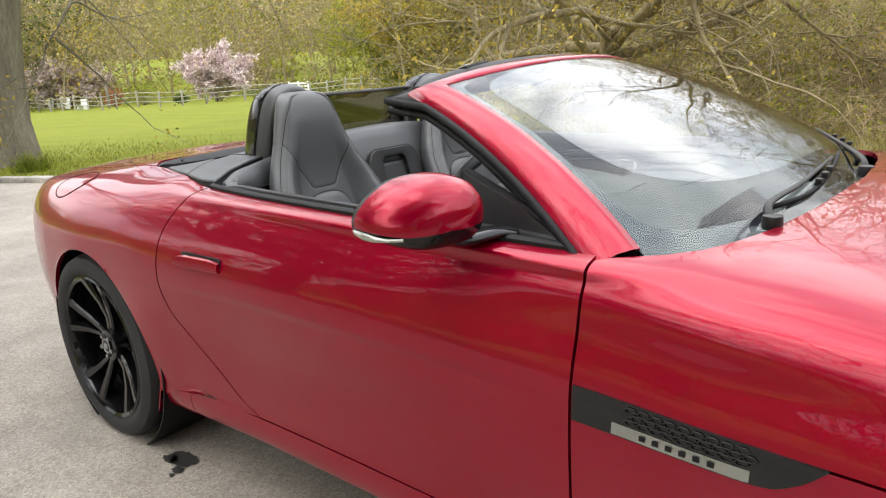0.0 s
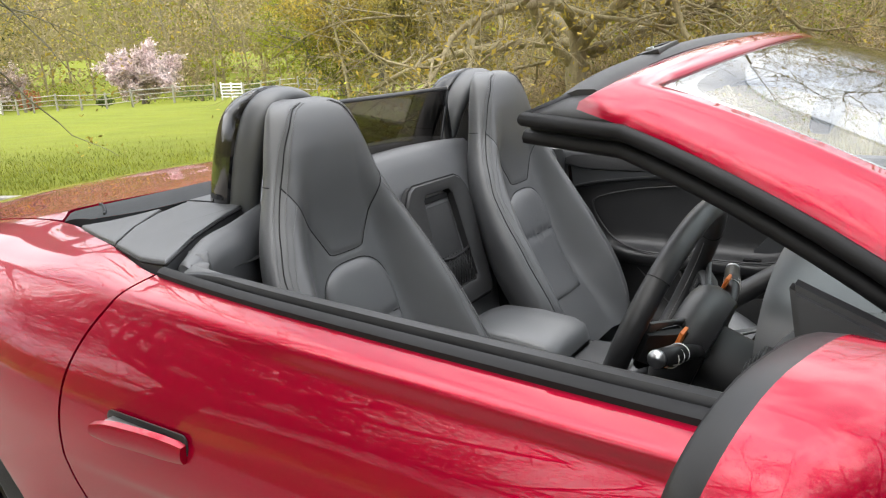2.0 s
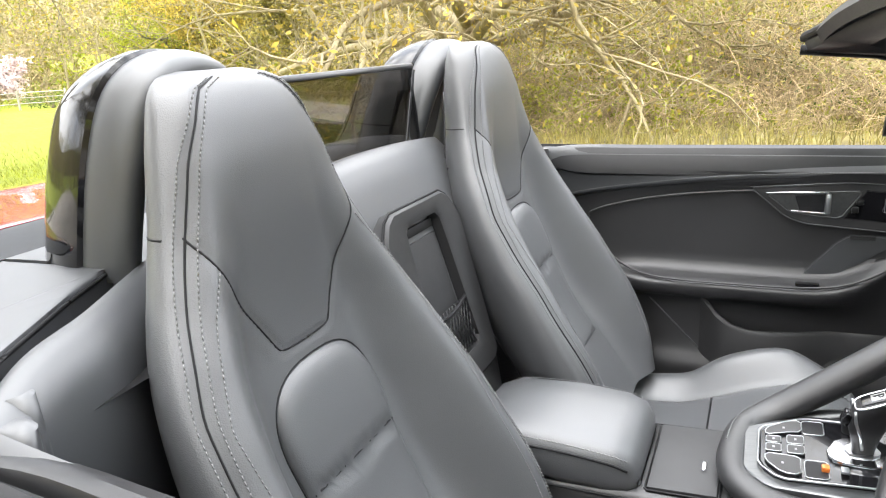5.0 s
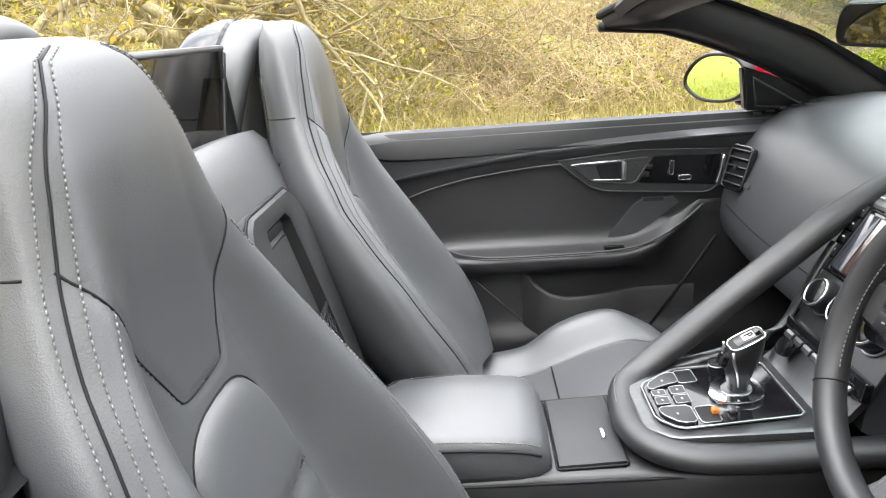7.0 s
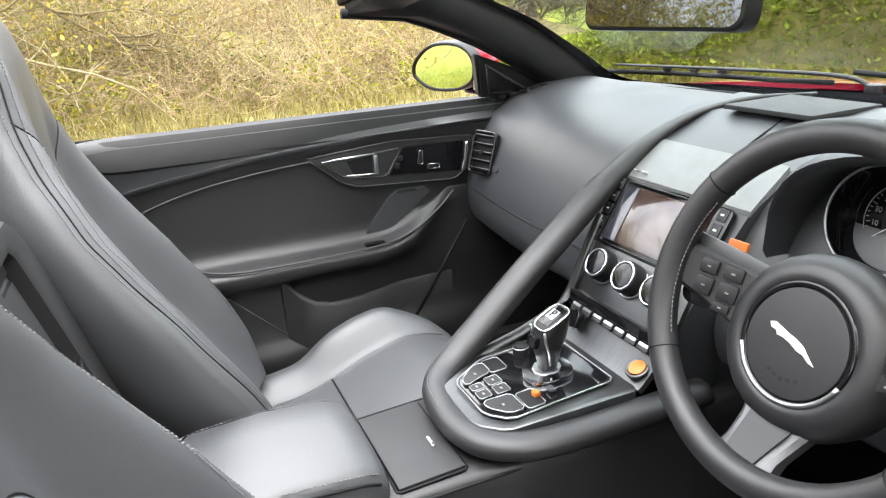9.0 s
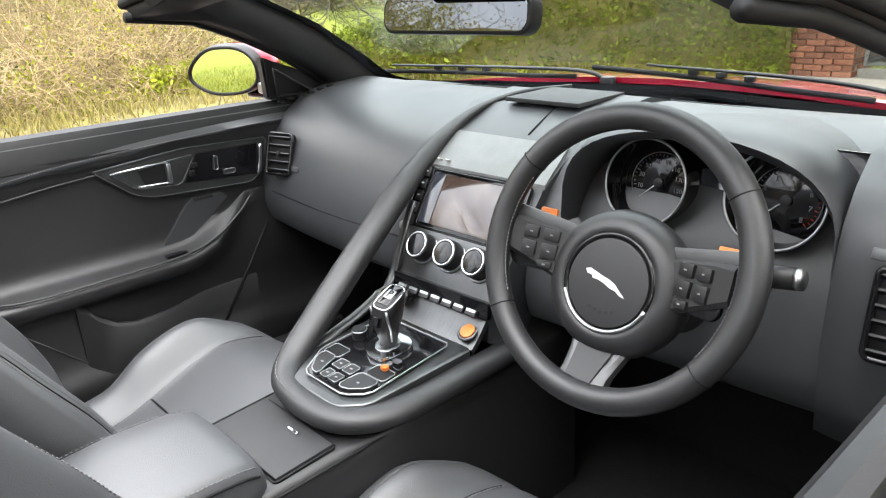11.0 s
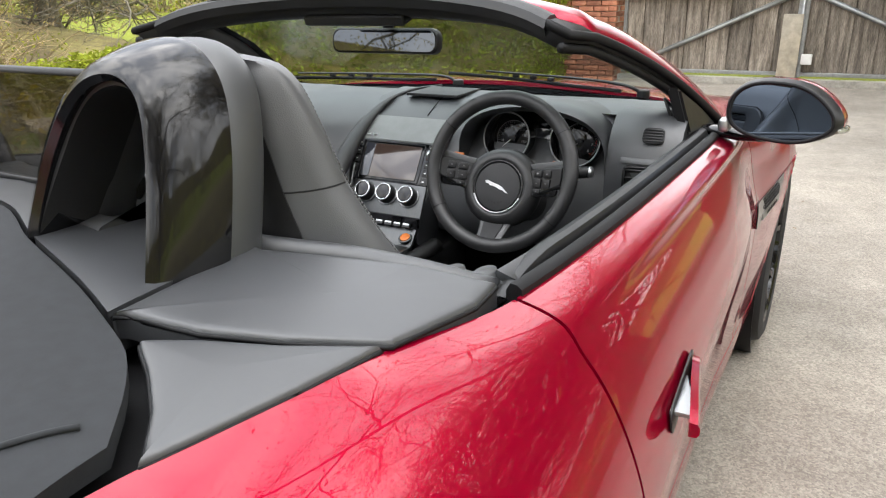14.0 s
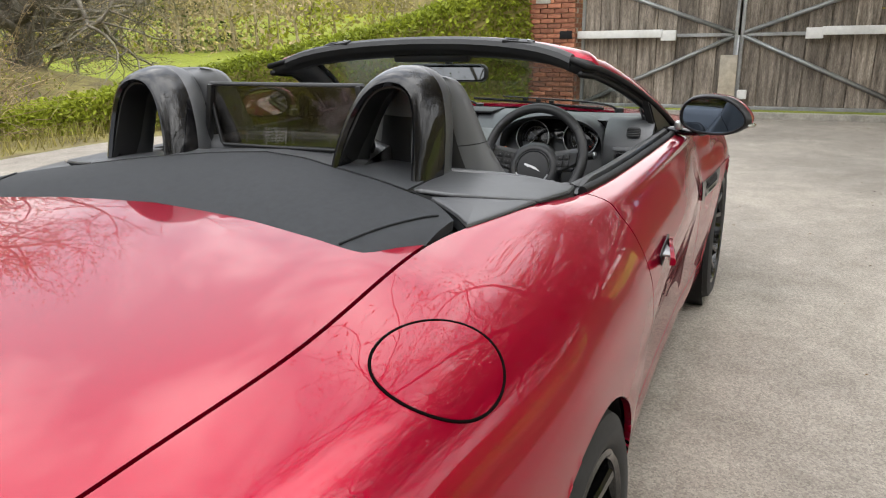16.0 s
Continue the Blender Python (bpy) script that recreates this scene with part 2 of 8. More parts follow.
def catmull(pts, n, closed=False):
    """A smooth line through points, n steps to each span."""
    p = [Vector(q) for q in pts]
    m, out = len(p), []
    for i in range(m if closed else m - 1):
        a, b = p[i], p[(i + 1) % m]
        z = p[(i - 1) % m] if closed or i else a * 2 - b
        c = p[(i + 2) % m] if closed or i + 2 < m else b * 2 - a
        for k in range(n):
            u = k / n
            out.append(0.5 * (2 * a + (b - z) * u + (2 * z - 5 * a + 4 * b - c) * u * u + (3 * a - z - 3 * b + c) * u**3))
    if not closed:
        out.append(p[-1])
    return out


def lip_edges(verts, faces, normals, depth):
    """Turns the open border of a sheet inwards, as a folded metal edge."""
    count = {}
    for f in faces:
        for i in range(len(f)):
            e = (f[i], f[(i + 1) % len(f)])
            count[tuple(sorted(e))] = count.get(tuple(sorted(e)), []) + [e]
    remap = {}

    def dup(i):
        if i not in remap:
            n = normals[i]
            remap[i] = (len(verts), len(verts) + 1)
            verts.append(verts[i] - n * 0.0003)
            verts.append(verts[i] - n * depth)
        return remap[i]

    for key, es in list(count.items()):
        if len(es) == 1:
            a, b = es[0]
            (a0, a1), (b0, b1) = dup(a), dup(b)
            faces.append((b0, a0, a1, b1))


def sheet(name, fn, nu, nv, material, parent, label="", lip=0.014, cut=None, centre=(1.0, 0.0, 0.45)):
    """A sheet fn(u, v) -> Vector over the unit square, with folded edges; cut = list of (x, z, r) round openings seen from the side."""
    verts = [fn(i / nu, j / nv) for j in range(nv + 1) for i in range(nu + 1)]
    c = Vector(centre)
    normals = []
    for j in range(nv + 1):
        for i in range(nu + 1):
            at = lambda a, b: verts[min(max(b, 0), nv) * (nu + 1) + min(max(a, 0), nu)]
            n = (at(i + 1, j) - at(i - 1, j)).cross(at(i, j + 1) - at(i, j - 1))
            n = n.normalized() if n.length > 1e-12 else Vector((0, 0, 1))
            out = at(i, j) - c
            out.x *= 0.15
            normals.append(-n if n.dot(out) < 0 else n)
    faces = []
    for j in range(nv):
        for i in range(nu):
            a = j * (nu + 1) + i
            faces.append((a, a + 1, a + nu + 2, a + nu + 1))
    for cx, cz, r in cut or ():
        inside = [math.hypot(p.x - cx, p.z - cz) < r for p in verts]
        faces = [f for f in faces if not all(inside[k] for k in f)]
        for k in {k for f in faces for k in f}:
            if inside[k]:
                p = verts[k]
                d = math.hypot(p.x - cx, p.z - cz) or 1
                verts[k] = Vector((cx + (p.x - cx) * r / d, p.y, cz + (p.z - cz) * r / d))
    f0 = faces[0]
    fn0 = (verts[f0[1]] - verts[f0[0]]).cross(verts[f0[2]] - verts[f0[0]])
    if fn0.dot(normals[f0[0]]) < 0:
        faces = [tuple(reversed(f)) for f in faces]
    if lip:
        lip_edges(verts, faces, normals, lip)
    used = sorted({k for f in faces for k in f})
    idx = {k: i for i, k in enumerate(used)}
    return link_mesh(name, [verts[k] for k in used], [tuple(idx[k] for k in f) for f in faces], material, parent, label)


def tube_bm(pts, radius, segs=10, closed=False, flat=1.0, bm=None, up=None):
    """A round bar along a line; radius may be a number or a list, flat squeezes it along its second axis."""
    bm = bm or bmesh.new()
    pts = [Vector(p) for p in pts]
    n, rings = len(pts), []
    ref = Vector(up) if up else None
    prev = None
    for i, p in enumerate(pts):
        t = (pts[(i + 1) % n] - pts[i - 1]) if closed else (pts[min(i + 1, n - 1)] - pts[max(i - 1, 0)])
        t.normalize()
        a = (prev - t * prev.dot(t)) if prev else t.cross(Vector((0, 0, 1)) if abs(t.z) < 0.9 else Vector((1, 0, 0)))
        if ref:
            a = t.cross(ref)
        a.normalize()
        prev = a
        b = t.cross(a)
        r = radius[i] if isinstance(radius, (list, tuple)) else radius
        rings.append([bm.verts.new(p + a * (math.cos(2 * math.pi * k / segs) * r) + b * (math.sin(2 * math.pi * k / segs) * r * flat)) for k in range(segs)])
    for i in range(n if closed else n - 1):
        A, B = rings[i], rings[(i + 1) % n]
        for k in range(segs):
            bm.faces.new((A[k], A[(k + 1) % segs], B[(k + 1) % segs], B[k]))
    if not closed:
        bm.faces.new(list(reversed(rings[0])))
        bm.faces.new(rings[-1])
    return bm


def loft_bm(rings, bm=None, cap=True, closed=False):
    """Skins closed rings of equal count."""
    bm = bm or bmesh.new()
    rows = [[bm.verts.new(p) for p in ring] for ring in rings]
    n, m = len(rows), len(rows[0])
    for i in range(n if closed else n - 1):
        A, B = rows[i], rows[(i + 1) % n]
        for k in range(m):
            bm.faces.new((A[k], A[(k + 1) % m], B[(k + 1) % m], B[k]))
    if cap and not closed:
        bm.faces.new(list(reversed(rows[0])))
        bm.faces.new(rows[-1])
    bmesh.ops.recalc_face_normals(bm, faces=bm.faces)
    return bm


def box_bm(size, m=None, bevel=0.004, segs=2, bm=None):
    """A rounded box of the given size, placed by the matrix m."""
    own = bmesh.new()
    bmesh.ops.create_cube(own, size=1)
    bmesh.ops.scale(own, vec=size, verts=own.verts)
    if bevel:
        bmesh.ops.bevel(own, geom=own.edges, offset=min(bevel, min(size) * 0.45), segments=segs, profile=0.6, affect="EDGES")
    if m is not None:
        bmesh.ops.transform(own, matrix=m, verts=own.verts)
    if bm is None:
        return own
    me = bpy.data.meshes.new("join")
    own.to_mesh(me)
    own.free()
    bm.from_mesh(me)
    bpy.data.meshes.remove(me)
    return bm


def prism_bm(poly, depth, m=None, bevel=0.003, segs=2):
    """A flat polygon (x, y) given thickness along z, with rounded edges, placed by m."""
    bm = bmesh.new()
    lo = [bm.verts.new((x, y, 0)) for x, y in poly]
    hi = [bm.verts.new((x, y, depth)) for x, y in poly]
    n = len(poly)
    bm.faces.new(list(reversed(lo)))
    bm.faces.new(hi)
    for i in range(n):
        bm.faces.new((lo[i], lo[(i + 1) % n], hi[(i + 1) % n], hi[i]))
    bmesh.ops.recalc_face_normals(bm, faces=bm.faces)
    if bevel:
        rim = [e for e in bm.edges if abs(e.verts[0].co.z - e.verts[1].co.z) < 1e-9]
        bmesh.ops.bevel(bm, geom=rim, offset=bevel, segments=segs, profile=0.6, affect="EDGES")
    if m is not None:
        bmesh.ops.transform(bm, matrix=m, verts=bm.verts)
    return bm


def cyl_bm(r, depth, m=None, segs=32, bevel=0.002, r2=None):
    return prism_bm([(r * math.cos(2 * math.pi * k / segs), r * math.sin(2 * math.pi * k / segs)) for k in range(segs)], depth, m, bevel)


def rounded(w, h, r, n=5):
    """The outline of a rounded rectangle round the origin."""
    out = []
    for cx, cy, a in ((w / 2 - r, h / 2 - r, 0), (-w / 2 + r, h / 2 - r, 90), (-w / 2 + r, -h / 2 + r, 180), (w / 2 - r, -h / 2 + r, 270)):
        for k in range(n + 1):
            t = radians(a + 90 * k / n)
            out.append((cx + r * math.cos(t), cy + r * math.sin(t)))
    return out


def axes(origin, xdir, ydir):
    """A placement whose x and y lie along the given directions, z across both."""
    x = Vector(xdir).normalized()
    z = x.cross(Vector(ydir)).normalized()
    y = z.cross(x)
    return Matrix(((x.x, y.x, z.x, origin[0]), (x.y, y.y, z.y, origin[1]), (x.z, y.z, z.z, origin[2]), (0, 0, 0, 1)))


def flip_y(ob, name=None):
    """The mirror image of an object across the car's middle, with its own mesh."""
    me = ob.data.copy()
    me.transform(Matrix.Diagonal((1, -1, 1, 1)))
    me.flip_normals()
    o = new(name or ob.name.split(".")[0], me)
    o.parent = ob.parent
    if "label" in ob:
        o["label"] = ob["label"]
    return o


# ---- the car: x forward from the rear axle, y to its left, z up ----
car = tagged(new("convertible_car"), "metallic red two-seat convertible sports car, roof folded, parked on a driveway", "car")

STATION = [-0.95, -0.80, -0.60, -0.35, 0.0, 0.30, 0.55, 0.90, 1.30, 1.60, 1.87, 2.20, 2.62, 3.00, 3.30, 3.52]
HALF_W = [
    [0.60, 0.74, 0.82, 0.84, 0.85, 0.85, 0.84, 0.83, 0.83, 0.83, 0.84, 0.84, 0.85, 0.82, 0.70, 0.40],
    [0.61, 0.745, 0.84, 0.89, 0.908, 0.91, 0.90, 0.885, 0.88, 0.88, 0.885, 0.89, 0.90, 0.87, 0.74, 0.42],
    [0.64, 0.775, 0.865, 0.920, 0.942, 0.935, 0.91, 0.89, 0.885, 0.885, 0.89, 0.905, 0.93, 0.90, 0.76, 0.44],
    [0.66, 0.795, 0.885, 0.938, 0.958, 0.955, 0.93, 0.905, 0.90, 0.90, 0.905, 0.925, 0.95, 0.915, 0.77, 0.45],
    [0.66, 0.795, 0.885, 0.940, 0.962, 0.962, 0.955, 0.942, 0.934, 0.922, 0.908, 0.930, 0.955, 0.91, 0.77, 0.44],
    [0.64, 0.775, 0.862, 0.915, 0.942, 0.945, 0.935, 0.922, 0.915, 0.900, 0.884, 0.905, 0.925, 0.87, 0.73, 0.42],
    [0.60, 0.715, 0.795, 0.840, 0.858, 0.87, 0.87, 0.868, 0.868, 0.865, 0.86, 0.87, 0.86, 0.80, 0.67, 0.38],
    [0.52, 0.60, 0.638, 0.662, 0.650, 0.71, 0.775, 0.80, 0.815, 0.822, 0.80, 0.70, 0.68, 0.62, 0.50, 0.28],
    [0.30, 0.34, 0.35, 0.35, 0.34, 0.35, 0.40, 0.40, 0.40, 0.40, 0.40, 0.37, 0.36, 0.33, 0.27, 0.15],
    [0.0] * 16,
]
HEIGHT = [
    [0.36, 0.30, 0.24, 0.20, 0.18, 0.18, 0.18, 0.18, 0.18, 0.18, 0.18, 0.18, 0.18, 0.18, 0.20, 0.25],
    [0.42, 0.36, 0.29, 0.25, 0.22, 0.22, 0.225, 0.225, 0.225, 0.225, 0.225, 0.225, 0.22, 0.22, 0.25, 0.30],
    [0.50, 0.46, 0.40, 0.36, 0.34, 0.34, 0.34, 0.34, 0.34, 0.34, 0.34, 0.34, 0.34, 0.34, 0.36, 0.38],
    [0.58, 0.56, 0.53, 0.51, 0.50, 0.50, 0.50, 0.50, 0.50, 0.50, 0.50, 0.50, 0.50, 0.49, 0.48, 0.46],
    [0.68, 0.68, 0.67, 0.665, 0.66, 0.67, 0.69, 0.70, 0.70, 0.70, 0.69, 0.675, 0.66, 0.63, 0.60, 0.55],
    [0.77, 0.785, 0.79, 0.795, 0.80, 0.805, 0.81, 0.81, 0.81, 0.81, 0.805, 0.79, 0.79, 0.75, 0.70, 0.62],
    [0.835, 0.86, 0.88, 0.893, 0.903, 0.905, 0.905, 0.90, 0.90, 0.90, 0.895, 0.89, 0.885, 0.84, 0.77, 0.67],
    [0.86, 0.885, 0.912, 0.935, 0.962, 0.965, 0.950, 0.945, 0.945, 0.945, 0.940, 0.947, 0.905, 0.855, 0.79, 0.69],
    [0.88, 0.905, 0.930, 0.950, 0.975, 0.98, 0.98, 0.97, 0.97, 0.97, 0.97, 0.973, 0.93, 0.87, 0.80, 0.70],
    [0.885, 0.912, 0.937, 0.956, 0.980, 0.985, 0.985, 0.98, 0.98, 0.98, 0.98, 0.983, 0.94, 0.88, 0.81, 0.71],
]
X_FINE = np.linspace(-0.96, 3.53, 900)
W_TAB = np.stack([np.vectorize(hermite(STATION, w))(X_FINE) for w in HALF_W], 1)
Z_TAB = np.stack([np.vectorize(hermite(STATION, z))(X_FINE) for z in HEIGHT], 1)
W_TAB, Z_TAB = W_TAB.tolist(), Z_TAB.tolist()
X_STEP = float(X_FINE[1] - X_FINE[0])
RIGHT, LEFT = -1.0, 1.0


def skin(x, k, side=RIGHT):
    """The body's surface: x along the car, k from the sill's lower edge (0) over the waist (4), the shoulder (7) to the middle (9)."""
    f = min(max((x + 0.96) / X_STEP, 0.0), 898.0)
    n = int(f)
    f -= n
    i = int(min(max(math.floor(k), 0), 8))
    u = k - i
    ca, cb, cc, cd = 0.5 * (-u + 2 * u * u - u**3), 0.5 * (2 - 5 * u * u + 3 * u**3), 0.5 * (u + 4 * u * u - 3 * u**3), 0.5 * (u**3 - u * u)

    def ev(p, mirror):
        b, c = p[i], p[i + 1]
        a = p[i - 1] if i else 2 * b - c
        d = p[i + 2] if i < 8 else mirror * p[8]
        return ca * a + cb * b + cc * c + cd * d

    w = ev(W_TAB[n], -1) * (1 - f) + ev(W_TAB[n + 1], -1) * f
    z = ev(Z_TAB[n], 1) * (1 - f) + ev(Z_TAB[n + 1], 1) * f
    if 0.40 < x < 1.95:
        q = min(1.0, max(0.0, (4.0 - k) / 0.14))
        w -= 0.0045 * q * q * (3 - 2 * q) * min(1.0, (x - 0.40) / 0.35, (1.95 - x) / 0.3)
    return Vector((x, side * w, z))


def skin_k(x, z):
    """The k at which the side has the height z."""
    lo, hi = 0.0, 7.0
    for _ in range(24):
        mid = (lo + hi) / 2
        if skin(x, mid).z < z:
            lo = mid
        else:
            hi = mid
    return lo


GAP = 0.0032
seam_b = hermite([0.18, 0.30, 0.335, 0.42, 0.51, 0.60, 0.70, 0.80, 0.90, 0.96], [0.98, 0.86, 0.78, 0.690, 0.600, 0.525, 0.500, 0.505, 0.530, 0.560])
SEAM_A = 1.886


def seam_rear(k):
    return seam_b(skin(0.6, k).z)


K_DOOR = 1.75  # lower edge of the door
K_BELT = 7.0
arch_r, arch_f = (-0.012, 0.345, 0.366), (2.622, 0.345, 0.368)


def mixf(a, b, t):
    return a + (b - a) * t


vent_z = hermite([1.866, 2.0, 2.3, 2.6, 3.0, 3.52], [0.664, 0.664, 0.712, 0.715, 0.66, 0.56])
KV_TAB = [skin_k(1.84 + 0.01 * i, vent_z(1.84 + 0.01 * i)) for i in range(170)]


def kv(x):
    """Where the line of the side vent crosses the section at x."""
    f = min(max((x - 1.84) / 0.01, 0.0), 168.0)
    return KV_TAB[int(f)] * (1 - f % 1) + KV_TAB[int(f) + 1] * (f % 1)


def body_side(side):
    S = lambda x, k: skin(x, k, side)
    sill_top = K_DOOR - 0.04

    def quarter(u, v):
        k = 7.0 * v
        xr = 0.505 if k < K_DOOR else seam_rear(k)
        return S(mixf(-0.95, xr - GAP, u), k)

    sheet("rear_quarter_panel", quarter, 110, 56, M_PAINT, car, "glossy red rear wing with round wheel arch", cut=[arch_r])
    door = sheet("door", lambda u, v: S(mixf(seam_rear(mixf(K_DOOR, K_BELT, v)) + GAP, SEAM_A - GAP, u), mixf(K_DOOR, K_BELT, v)), 70, 110, M_PAINT, car,
                 "closed red car door with a popped-out handle")
    sheet("sill_panel", lambda u, v: S(mixf(0.505, 2.24, u), mixf(0.0, sill_top, v)), 60, 8, M_PAINT, car, "red sill under the door")
    # front wing below the vent line, and the bonnet above it
    sheet("front_wing", lambda u, v: S(mixf(SEAM_A + GAP, 3.515, u), mixf(0.0 if u > 0.2 else sill_top + 0.04, kv(mixf(SEAM_A + GAP, 3.515, u)) - 0.02, v)), 90, 22, M_PAINT, car,
          "red front wing behind the wheel", cut=[arch_f])
    return door


door_r = body_side(RIGHT)
door_l = body_side(LEFT)


cowl_line = hermite([0.0, 0.3, 0.55, 0.68, 0.74, 0.77, 0.815, 1.0], [2.185, 2.165, 2.120, 2.060, 2.000, 1.952, SEAM_A + GAP, SEAM_A + GAP])


def cowl_x(y):
    """The rear edge of the bonnet along the windscreen's foot."""
    return cowl_line(abs(y))


def bonnet(u, v):
    # v runs over the whole width from vent line to vent line
    side = RIGHT if v < 0.5 else LEFT
    t = abs(2 * v - 1)
    x = 2.2
    k = 9.0 - t * (9.0 - 4.0)
    x0 = SEAM_A + GAP
    for _ in range(6):
        x0 = cowl_x(skin(x0, k, side).y)
    x = mixf(x0, 3.515, u)
    k = 9.0 - t * (9.0 - (kv(x) + 0.02))
    return skin(x, k, side)


sheet("bonnet", bonnet, 60, 120, M_PAINT, car, "glossy red clamshell bonnet reflecting the sky", cut=[arch_f])


boot_line = hermite([0.0, 0.25, 0.45, 0.57, 0.62, 0.66, 0.75], [0.020, -0.005, -0.050, -0.078, -0.02, 0.02, 0.02])


def boot_x(w):
    return boot_line(abs(w))


def boot(u, v):
    side, t = (RIGHT, 1 - 2 * v) if v < 0.5 else (LEFT, 2 * v - 1)
    k = 9.0 - 1.97 * t
    xf = boot_x(skin(0.0, k).y)
    return skin(mixf(-0.945, xf, u), k, side)


sheet("boot_lid", boot, 60, 80, M_PAINT, car, "glossy red boot lid")
tail = bmesh.new()
ring = [skin(-0.95, 9 * i / 30, RIGHT) for i in range(31)] + [skin(-0.95, 9 - 9 * i / 30, LEFT) for i in range(1, 31)]
loft_bm([ring, [Vector((-0.955, p.y * 0.6, 0.6 + (p.z - 0.6) * 0.6)) for p in ring]], tail)
part("rear_bumper", tail, M_PAINT, car, "red rear end")
nose = bmesh.new()
ring = [skin(3.515, 9 * i / 30, RIGHT) for i in range(31)] + [skin(3.515, 9 - 9 * i / 30, LEFT) for i in range(1, 31)]
loft_bm([ring, [Vector((3.54, p.y * 0.6, 0.45 + (p.z - 0.45) * 0.6)) for p in ring]], nose)
part("front_bumper", nose, M_PAINT, car, "red nose")

# dark structure that closes the gaps between the panels
rings = []
for x in [-0.94 + 0.06 * i for i in range(75)]:
    x = min(x, 3.5)
    row = []
    for side in (RIGHT, LEFT):
        ks = [0.2, 1, 2, 3, 4, 5, 6, 6.6]
        half = [skin(x, k, side) for k in ks]
        pts = [Vector((p.x, p.y - side * 0.022, p.z - 0.01)) for p in half]
        ra = min(math.hypot(x - arch_r[0], 0), 9), min(abs(x - arch_f[0]), 9)
        if min(ra) < 0.40:
            cap = 0.345 + math.sqrt(max(0.0, 0.40**2 - min(ra) ** 2))
            pts = [Vector((p.x, side * min(abs(p.y), 0.62) if p.z < cap else p.y, p.z)) for p in pts]
        row += pts if side == RIGHT else list(reversed(pts))
    rings.append(row)
bm = bmesh.new()
rows = [[bm.verts.new(p) for p in r] for r in rings]
for a, b in zip(rows, rows[1:]):
    for k in list(range(7)) + list(range(8, 15)) + [15]:
        bm.faces.new((a[k], a[(k + 1) % 16], b[(k + 1) % 16], b[k]))
part("inner_body", bm, M_SEAL, car, "black structure behind the panels")


# ---- wheels ----
def wheel(x, y, side, parent=car):
    """A gloss-black alloy with five pairs of blades on a low tyre. The outer face looks along side."""
    def at(r, a, o):
        return Vector((x + r * math.cos(a), y + side * o, 0.343 + r * math.sin(a)))

    prof = [(0.262, -0.27), (0.275, -0.29), (0.305, -0.295), (0.332, -0.280), (0.344, -0.25), (0.345, -0.14), (0.344, -0.03), (0.334, -0.004), (0.305, 0.008), (0.282, 0.004), (0.268, -0.006), (0.262, -0.02)]
    n = 72
    tyre = loft_bm([[at(r, 2 * math.pi * k / n, o) for r, o in prof] for k in range(n)], closed=True)
    t_ob = part("tyre", tyre, M_RUBBER, parent, "low-profile black tyre")
    for o in (-0.05, -0.10, -0.15, -0.20, -0.25):
        part("tread_groove", tube_bm([at(0.3415, 2 * math.pi * k / 48, o) for k in range(48)], 0.004, 6, True), M_SEAL, t_ob)
    prof = [(0.268, -0.006), (0.270, -0.001), (0.262, 0.003), (0.252, -0.004), (0.246, -0.03), (0.238, -0.10), (0.235, -0.24), (0.262, -0.25)]
    rim = part("rim", loft_bm([[at(r, 2 * math.pi * k / n, o) for r, o in prof] for k in range(n)], closed=True), M_GLOSS, parent, "gloss black alloy wheel rim")
    m = Matrix.Translation((x, y - side * 0.10, 0.343)) @ Matrix.Rotation(radians(90 if side < 0 else -90), 4, "X")
    part("hub", cyl_bm(0.060, 0.072, m, 40, 0.012), M_GLOSS, rim)
    m2 = m @ Matrix.Translation((0, 0, 0.072))
    part("hub_cap", cyl_bm(0.031, 0.006, m2, 32, 0.002), M_TRIM, rim, "black hub cap with a silver ring")
    part("hub_ring", tube_bm([m2 @ Vector((0.026 * math.cos(a), 0.026 * math.sin(a), 0.006)) for a in [2 * math.pi * k / 28 for k in range(28)]], 0.0022, 6, True), M_SATIN, rim)
    part("hub_badge", cyl_bm(0.011, 0.003, m2 @ Matrix.Translation((0, 0, 0.006)), 20, 0.001), M_SATIN, rim)
    for i in range(5):
        a0 = radians(90 + 72 * i)
        for s2 in (-1, 1):
            ca = a0 + s2 * radians(7)
            rings = []
            for r, spread, o, w, d in ((0.050, 2, -0.045, 0.024, 0.040), (0.10, 7, -0.046, 0.023, 0.034), (0.16, 9.5, -0.034, 0.029, 0.030), (0.21, 11.5, -0.018, 0.036, 0.028), (0.258, 13.5, -0.004, 0.044, 0.026)):
                a = a0 + s2 * radians(spread + (10 if r < 0.06 else 0))
                c, t = Vector((math.cos(a), 0, math.sin(a))), Vector((-math.sin(a), 0, math.cos(a)))
                o3 = Vector((x, y, 0.343)) + c * r
                q = lambda dt, dd: o3 + t * dt + Vector((0, side * dd, 0))
                rings.append([q(-w / 2, o - d), q(w / 2, o - d), q(w / 2, o - 0.006 - (0.008 if s2 < 0 else 0)), q(w * 0.3, o), q(-w * 0.3, o), q(-w / 2, o - 0.006 - (0.008 if s2 > 0 else 0))])
            part("spoke", loft_bm(rings), M_GLOSS, rim, "gloss black wheel spoke")
        bolt = m @ Matrix.Translation((0.040 * math.cos(a0 + 0.6), 0.040 * math.sin(a0 + 0.6), 0.070))
        part("wheel_nut", cyl_bm(0.008, 0.012, bolt, 6, 0.001), M_SATIN, rim)
